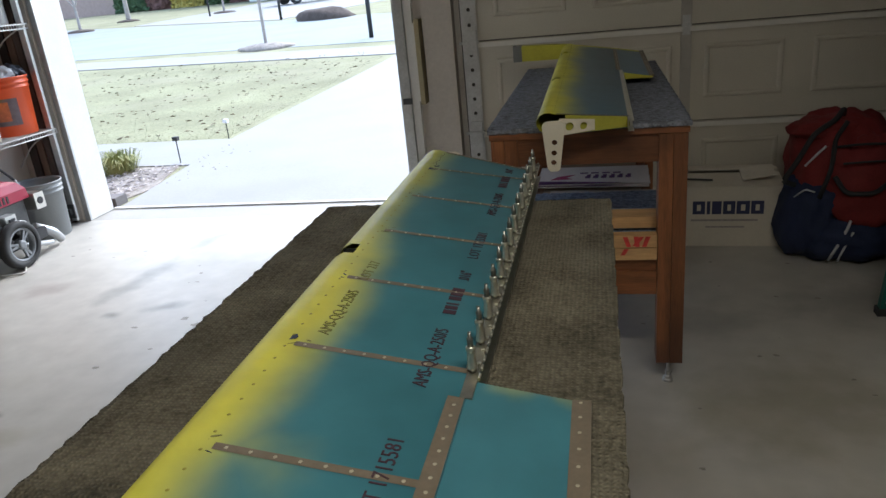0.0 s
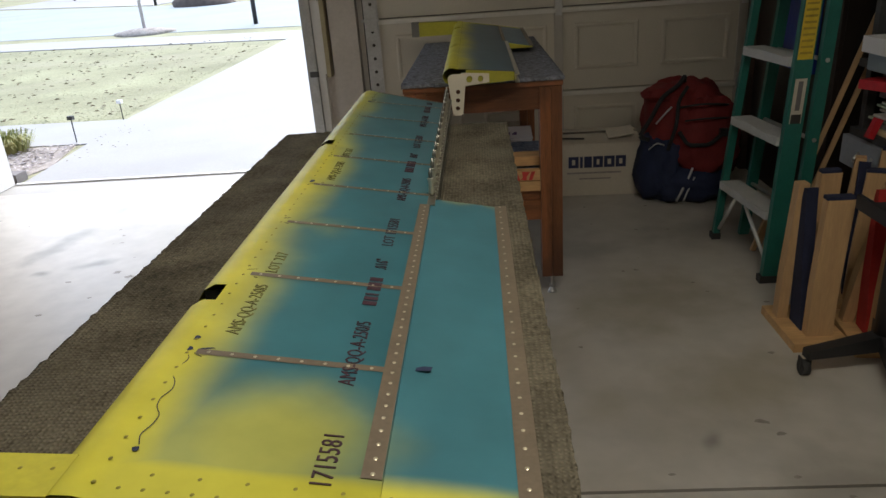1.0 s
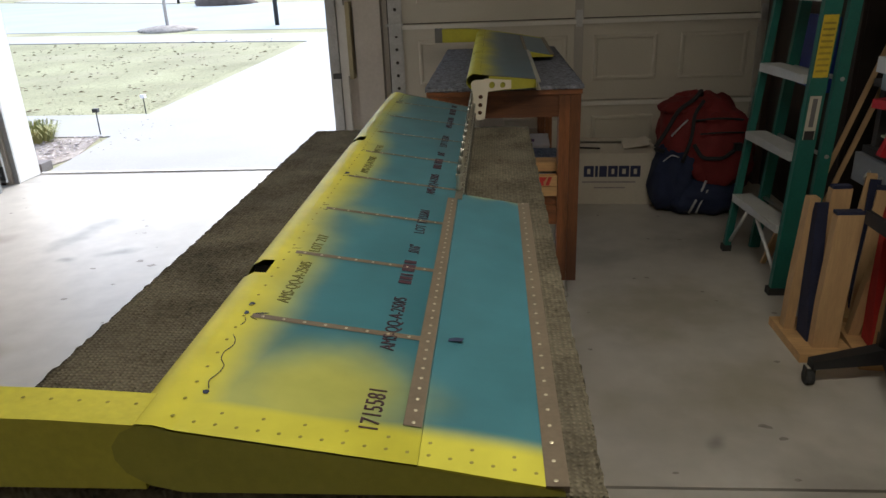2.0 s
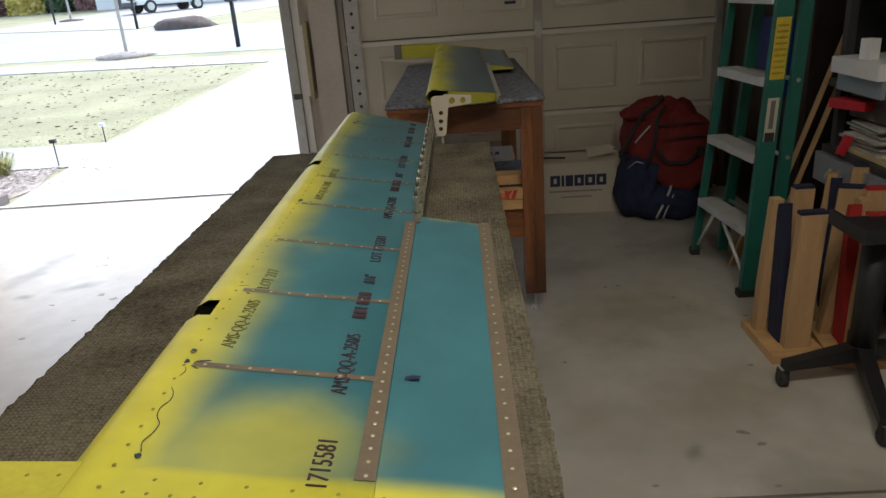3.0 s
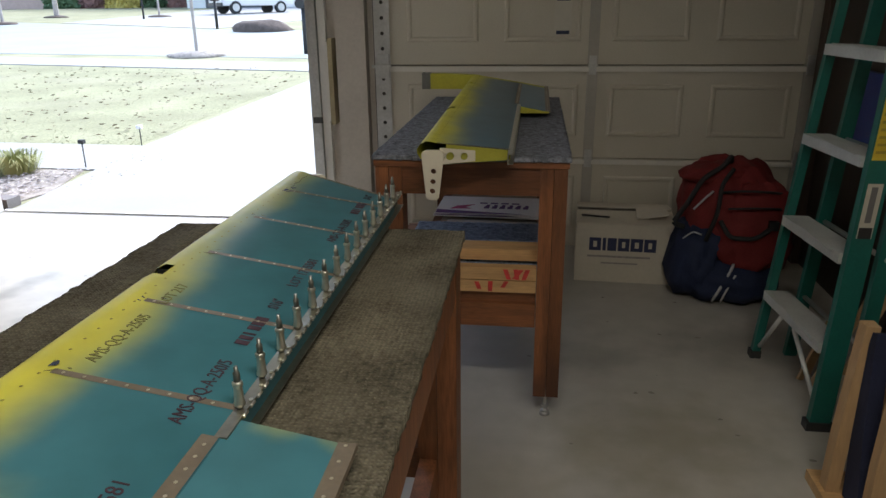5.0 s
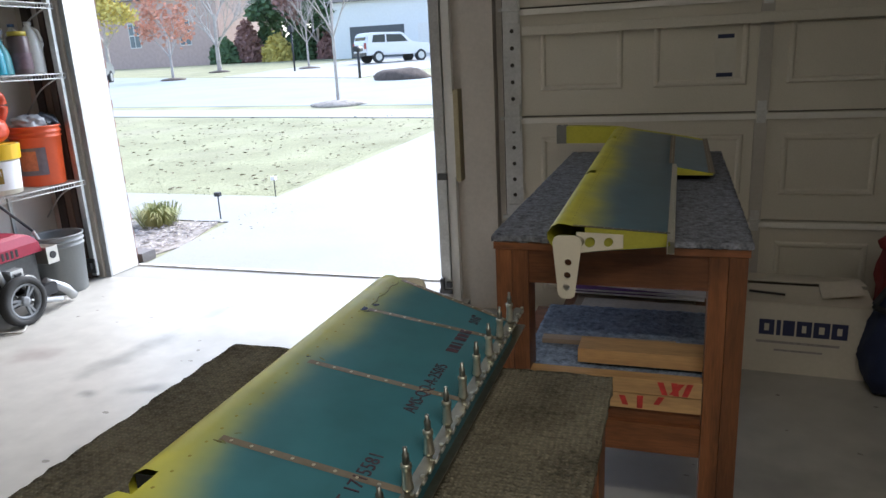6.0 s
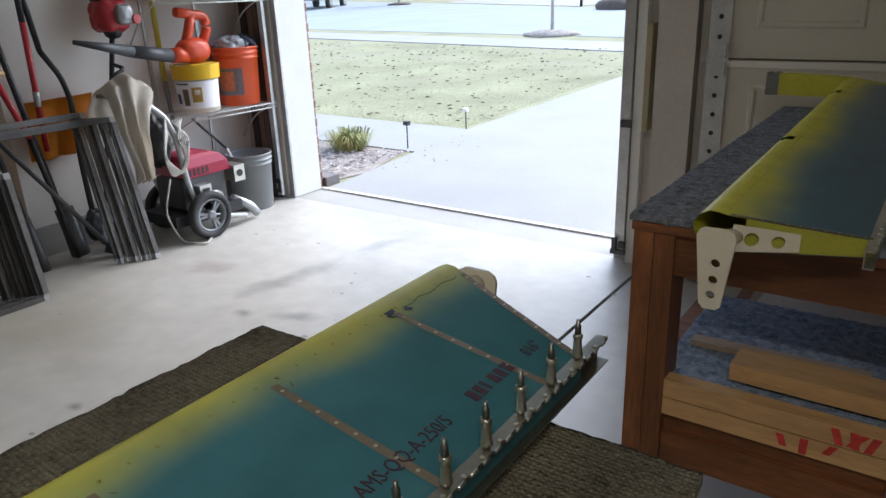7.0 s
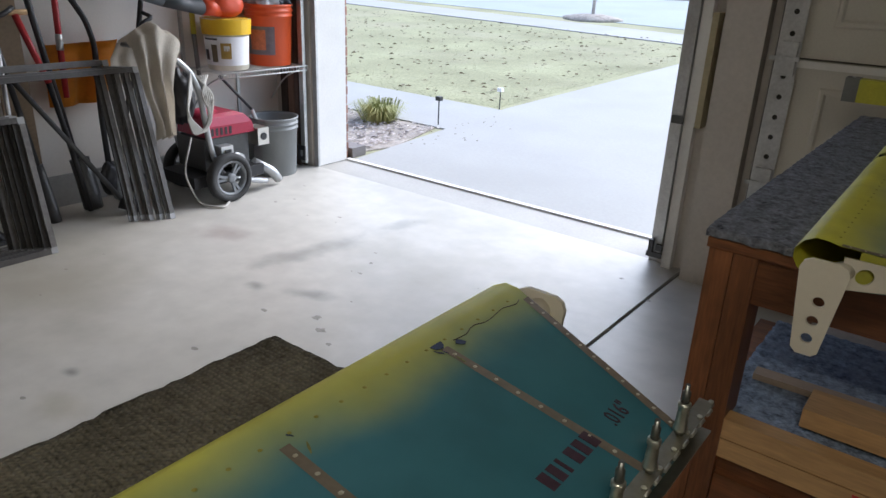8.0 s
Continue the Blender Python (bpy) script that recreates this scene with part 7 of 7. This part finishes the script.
def tree(x, y, height, fork, leaf, count, label, spread=0.55, leafsize=0.09, thick=0.05, seed=1, mound=True):
    """A tapered trunk with forking limbs and, if leafy, many small leaves round the twigs."""
    rnd = random.Random(seed)
    e = thing("tree", label, "tree", pose(x, y, ground_z(y) - 0.02), group="street trees")
    bm = bmesh.new()
    tips = []

    def limb(p, d, ln, r, depth):
        q = p + d * ln
        cyl(bm, p, q, r, r * 0.68, n=7 if depth < 2 else 5, caps=False)
        if depth >= 2:
            tips.append((p + q) / 2)
            tips.append(q)
        if depth > 4 or r < 0.004:
            return
        for _ in range(3 if depth < 4 else 2):
            a = rnd.uniform(0, 6.283)
            s = Vector((math.cos(a), math.sin(a), 0)) * spread * rnd.uniform(0.6, 1.2)
            nd = (d + s + Vector((0, 0, 0.12))).normalized()
            limb(p + d * ln * rnd.uniform(0.7, 1.0), nd, ln * rnd.uniform(0.6, 0.8), r * 0.58, depth + 1)

    cyl(bm, (0, 0, 0), (0, 0, fork), thick * 1.25, thick, n=10, caps=False)
    limb(Vector((0, 0, fork)), Vector((0.03, 0.02, 1)).normalized(), (height - fork) * 0.36, thick, 0)
    for _ in range(4):
        a = rnd.uniform(0, 6.283)
        limb(Vector((0, 0, fork * rnd.uniform(0.9, 1.05))), Vector((math.cos(a) * 0.7, math.sin(a) * 0.7, 0.8)).normalized(), (height - fork) * 0.3, thick * 0.55, 1)
    part("trunk", bm, BARK, e)
    if leaf is not None:
        verts, faces = [], []
        for _ in range(count):
            c = rnd.choice(tips) + Vector((rnd.gauss(0, 0.22), rnd.gauss(0, 0.22), rnd.gauss(0, 0.2)))
            u = Vector((rnd.gauss(0, 1), rnd.gauss(0, 1), rnd.gauss(0, 1))).normalized()
            w = u.orthogonal().normalized() * leafsize * rnd.uniform(0.5, 1.1)
            u *= leafsize * rnd.uniform(0.7, 1.2)
            i = len(verts)
            verts += [tuple(c - u), tuple(c + w), tuple(c + u), tuple(c - w)]
            faces.append((i, i + 1, i + 2, i + 3))
        me = bpy.data.meshes.new("crown")
        me.from_pydata(verts, [], faces)
        me.materials.append(leaf)
        c = new("crown", me)
        c.parent = e
        c["kind"] = "stuff"
    if mound:
        tagged(part("mulch_mound", blob((x, y, ground_z(y)), (0.70, 0.62, 0.13), 2.0, wob=0.15, seed=seed, n=10), mat("wood_mulch", (0.34, 0.30, 0.26), 0.95) if y < 20 else mat("dark_mulch", (0.11, 0.085, 0.07), 0.95, vary=0.4, scale=6)), "low brown mulch mound round the tree foot", "mulch mound", group="mulch mounds")
    return e


tree(-7.6, 16.5, 5.2, 1.75, None, 0, "slender bare street tree on the verge", 0.6, thick=0.034, seed=23)
# far leaf colours are lightened to take in haze and glare
YLEAF = mat("yellow_leaf", (0.60, 0.50, 0.14), 0.8, vary=0.35, scale=3)
RLEAF = mat("rust_leaf", (0.55, 0.28, 0.19), 0.8, vary=0.35, scale=3)
GLEAF = mat("dark_green_leaf", (0.09, 0.15, 0.07), 0.8, vary=0.45, scale=2)
MLEAF = mat("maroon_leaf", (0.30, 0.17, 0.15), 0.85, vary=0.4, scale=2)
tree(-24.9, 32.6, 4.2, 1.2, RLEAF, 900, "small rust-leaved tree across the street", 0.5, 0.10, 0.06, 5)
tree(-36.5, 41, 6.5, 2.0, YLEAF, 2200, "yellow-leaved tree in front of the brick house", 0.6, 0.14, 0.10, 6, False)
tree(-27.5, 40.5, 7.0, 1.6, None, 0, "bare grey tree in a planted island", 0.6, thick=0.12, seed=8)
tree(-20.8, 39.8, 5.0, 1.5, None, 0, "bare young tree beside the far driveway", 0.5, thick=0.05, seed=9)
tree(-31.5, 62, 9.0, 1.6, MLEAF, 3500, "maroon-leaved tree behind the hedge", 0.6, 0.22, 0.14, 12, False)
tree(-36.5, 64, 8.0, 1.2, GLEAF, 4500, "dark green tree behind the hedge", 0.6, 0.24, 0.14, 13, False)
tree(-28.5, 60, 7.5, 1.0, GLEAF, 4500, "dense green tree beside the white garage", 0.6, 0.24, 0.14, 14, False)
tagged(part("mulch_mound", blob((-9.6, 26.1, ground_z(26.1)), (1.1, 0.9, 0.42), 2.0, wob=0.15, seed=31, n=10), mat("dark_mulch", (0.11, 0.085, 0.07), 0.95, vary=0.4, scale=6)), "brown mulch heap beside the far driveway", "mulch mound", group="mulch mounds")


def shrub(x, y, w, h, leaf, seed):
    rnd = random.Random(seed)
    verts, faces = [], []
    for _ in range(2600):
        a, t = rnd.uniform(0, 6.283), rnd.random() ** 0.5
        c = Vector((math.cos(a) * t * w * rnd.uniform(0.6, 1), math.sin(a) * t * w * 0.6, h * rnd.random() * (1 - 0.55 * t * t) * rnd.uniform(0.75, 1.1)))
        u = Vector((rnd.gauss(0, 1), rnd.gauss(0, 1), rnd.gauss(0, 1))).normalized()
        v = u.orthogonal().normalized() * 0.16
        u *= 0.2
        i = len(verts)
        verts += [tuple(c - u), tuple(c + v), tuple(c + u), tuple(c - v)]
        faces.append((i, i + 1, i + 2, i + 3))
    me = bpy.data.meshes.new("shrub")
    me.from_pydata(verts, [], faces)
    me.materials.append(leaf)
    ob = tagged(new("shrub", me), "dense shrub in the hedge between the houses", "shrub", group="hedge shrubs")
    ob.location = (x, y, ground_z(y) - 0.1)


for k in range(9):
    shrub(-41 + k * 1.9, 61 + (k % 3) * 1.2, 1.6, 2.6 + 1.4 * ((k * 7) % 3), (GLEAF, MLEAF, GLEAF, YLEAF, GLEAF)[k % 5], 40 + k)


# ---- houses across the street ----
def house(name, label, x0, x1, y, h, material, openings):
    z0 = ground_z(y)
    e = thing(name, label, "house", pose(x0, y, z0 - 0.1))
    part("wall", boxes([(0, x1 - x0, 0, 9, 0, h)]), material, e)
    bm = bmesh.new()
    w = x1 - x0
    v = [bm.verts.new(p) for p in ((-0.4, -0.5, h), (w + 0.4, -0.5, h), (w + 0.4, 9.5, h), (-0.4, 9.5, h), (w * 0.25, 4.5, h + 3), (w * 0.75, 4.5, h + 3))]
    for f in ((0, 1, 5, 4), (1, 2, 5), (2, 3, 4, 5), (3, 0, 4), (3, 2, 1, 0)):
        bm.faces.new([v[i] for i in f])
    part("roof", bm, mat("shingle_grey", (0.13, 0.125, 0.12), 0.9, vary=0.2, scale=4), e)
    for ox, oz, ow, oh in openings:
        wdw = part("window", boxes([(ox, ox + ow, -0.05, -0.01, oz, oz + oh)]), TRIM, e)
        for i in range(2):
            for j in range(2):
                part("pane", boxes([(ox + 0.08 + i * (ow / 2 - 0.02), ox + ow / 2 - 0.04 + i * (ow / 2 - 0.02), -0.07, -0.055, oz + 0.08 + j * (oh / 2 - 0.02), oz + oh / 2 - 0.04 + j * (oh / 2 - 0.02))]), mat("window_glass", (0.12, 0.15, 0.17), 0.1, vary=0.05), wdw)
    return e


# brick and siding colours lightened too, with the distance haze in them
PINKBRICK = mat("far_pink_brick", (0.50, 0.37, 0.32), 0.9, vary=0.12, scale=3, fine=30)
house("brick_house", "pinkish brick house with white windows across the street", -78, -42, 62, 6.5, PINKBRICK, [(w, 2.0, 1.3, 2.4) for w in (6, 12, 19, 25.5, 31.5)])
white_house = house("white_house", "white-fronted house with open garage across the street", -27.5, -6, 57, 4.6, mat("white_siding", (0.74, 0.74, 0.72), 0.7, vary=0.05), [])
# flat dark panel gives the open garage its unlit interior
part("garage_opening", boxes([(1.6, 6.4, -0.06, -0.01, 0.1, 2.6)]), mat("garage_gloom", (0.10, 0.105, 0.11), 0.8), white_house, "dark panel on the wall, painted for the unlit open garage doorway")
part("garage_door", boxes([(7.6, 12.4, -0.06, -0.01, 0.1, 2.6)]), TRIM, white_house)


# ---- vehicles ----
def vehicle(name, label, m, paint, profile, glass, wheels, width):
    """A car body from a side profile with glazing, lights and wheels."""
    e = thing(name, label, "car", m)
    bm = bmesh.new()
    plate(bm, profile, -width / 2, width / 2, (), Matrix(((1, 0, 0, 0), (0, 0, 1, 0), (0, 1, 0, 0), (0, 0, 0, 1))))
    bevel(bm, 0.07, 2)
    part("body", bm, paint, e)
    gm = mat("dark_car_glass", (0.03, 0.04, 0.045), 0.08, vary=0.05)
    for pts in glass:
        for s in (-1, 1):
            bm = bmesh.new()
            plate(bm, pts, 0, 0.012, (), Matrix(((1, 0, 0, 0), (0, 0, s, s * (width / 2 + 0.002)), (0, 1, 0, 0), (0, 0, 0, 1))))
            part("side_window", bm, gm, e)
    back = profile[0][0]
    part("rear_window", boxes([(back - 0.015 + 0.1, back + 0.16, -width * 0.38, width * 0.38, profile[2][1] * 0.0 + 1.16, 1.55)], 0.02), gm, e)
    for s in (-1, 1):
        part("tail_light", boxes([(back - 0.02, back + 0.05, s * width * 0.43 - 0.09, s * width * 0.43 + 0.09, 0.85, 1.2)], 0.02), mat("tail_lens", (0.3, 0.02, 0.02), 0.3), e)
        for wx in wheels:
            bm = bmesh.new()
            cyl(bm, (wx, s * (width / 2 - 0.2), 0.35), (wx, s * (width / 2 + 0.02), 0.35), 0.36, n=24)
            t = part("wheel", bm, RUBBER, e)
            bm = bmesh.new()
            cyl(bm, (wx, s * (width / 2 + 0.02), 0.35), (wx, s * (width / 2 + 0.035), 0.35), 0.22, n=20)
            part("hub", bm, GALV, t)
    part("bumper", boxes([(back - 0.08, back + 0.05, -width * 0.47, width * 0.47, 0.42, 0.62)], 0.03), DARKMETAL, e)
    return e


suv = [(0, 0.45), (0.0, 1.1), (0.22, 1.75), (0.5, 1.82), (2.6, 1.80), (3.3, 1.20), (4.5, 1.08), (4.75, 0.9), (4.8, 0.45)]
win = [[(0.45, 1.22), (0.55, 1.66), (1.35, 1.68), (1.35, 1.22)], [(1.45, 1.22), (1.45, 1.68), (2.5, 1.66), (2.95, 1.22)]]
ang = math.degrees(math.atan2(3.45, 1.75))
vehicle("white_car", "white sport utility vehicle parked on the far driveway", pose(-18.7, 42.6, ground_z(43) + 0.04, 0, 0, ang - 14), mat("white_car_paint", (0.75, 0.75, 0.75), 0.25, vary=0.02, bump=0, coat=0.5), suv, win, (0.85, 3.85), 1.85)
vehicle("silver_car", "silver hatchback parked along the street", pose(-28.6, 29.6, ground_z(30) + 0.03, 0, 0, 118), mat("silver_car_paint", (0.45, 0.46, 0.47), 0.3, 0.5, vary=0.02, bump=0, coat=0.5), suv, win, (0.85, 3.85), 1.8)

# mailboxes
for x, y, s in ((-5.1, 16.95, 1.0), (-12.1, 27.8, 1.0)):
    mb = thing("mailbox", "black mailbox on a post beside the street", "mailbox", pose(x, y, ground_z(y)), group="mailboxes")
    bm = bmesh.new()
    cyl(bm, (0, 0, 0), (0, 0, 1.25), 0.055, n=10)
    part("post", bm, BLACK, mb)
    bm = bmesh.new()
    cyl(bm, (0, -0.28, 1.13), (0, 0.28, 1.13), 0.11, n=16)
    part("box", bm, BLACK, mb)
for x, y in ((-20.2, 37.0),):
    lp = thing("lamp_post", "dark lamp post beside the far driveway", "lamp post", pose(x, y, ground_z(y)))
    bm = bmesh.new()
    cyl(bm, (0, 0, 0), (0, 0, 2.1), 0.05, n=8)
    part("post", bm, BLACK, lp)
    part("lantern", boxes([(-0.12, 0.12, -0.12, 0.12, 2.1, 2.45)], 0.03), BLACK, lp)


# specks and scuffs on the garage floor
verts, faces = [], []
rnd = random.Random(77)
spots = [(rnd.uniform(-3.2, -0.6), rnd.uniform(1.2, 4.0), rnd.uniform(0.004, 0.012)) for _ in range(45)] + [(rnd.uniform(0.3, 1.2), rnd.uniform(0.9, 3.4), rnd.uniform(0.003, 0.010)) for _ in range(25)] + [(-1.75, 2.72, 0.016), (-1.95, 2.62, 0.012), (-1.66, 2.66, 0.018), (0.90, 1.32, 0.014), (0.93, 1.26, 0.010), (-1.5, 1.85, 0.018)]
for x, y, r in spots:
    i = len(verts)
    for k in range(8):
        q = r * rnd.uniform(0.5, 1.2)
        verts.append((x + q * 1.5 * math.cos(k * 0.785), y + q * math.sin(k * 0.785), 0.0012))
    faces.append(tuple(range(i, i + 8)))
me = bpy.data.meshes.new("floor_specks")
me.from_pydata(verts, [], faces)
me.materials.append(mat("floor_grime", (0.27, 0.25, 0.22), 0.7, vary=0.3, scale=20))
tagged(new("floor_specks", me), "dark specks and scuffs on the concrete floor", "specks", kind="stuff")
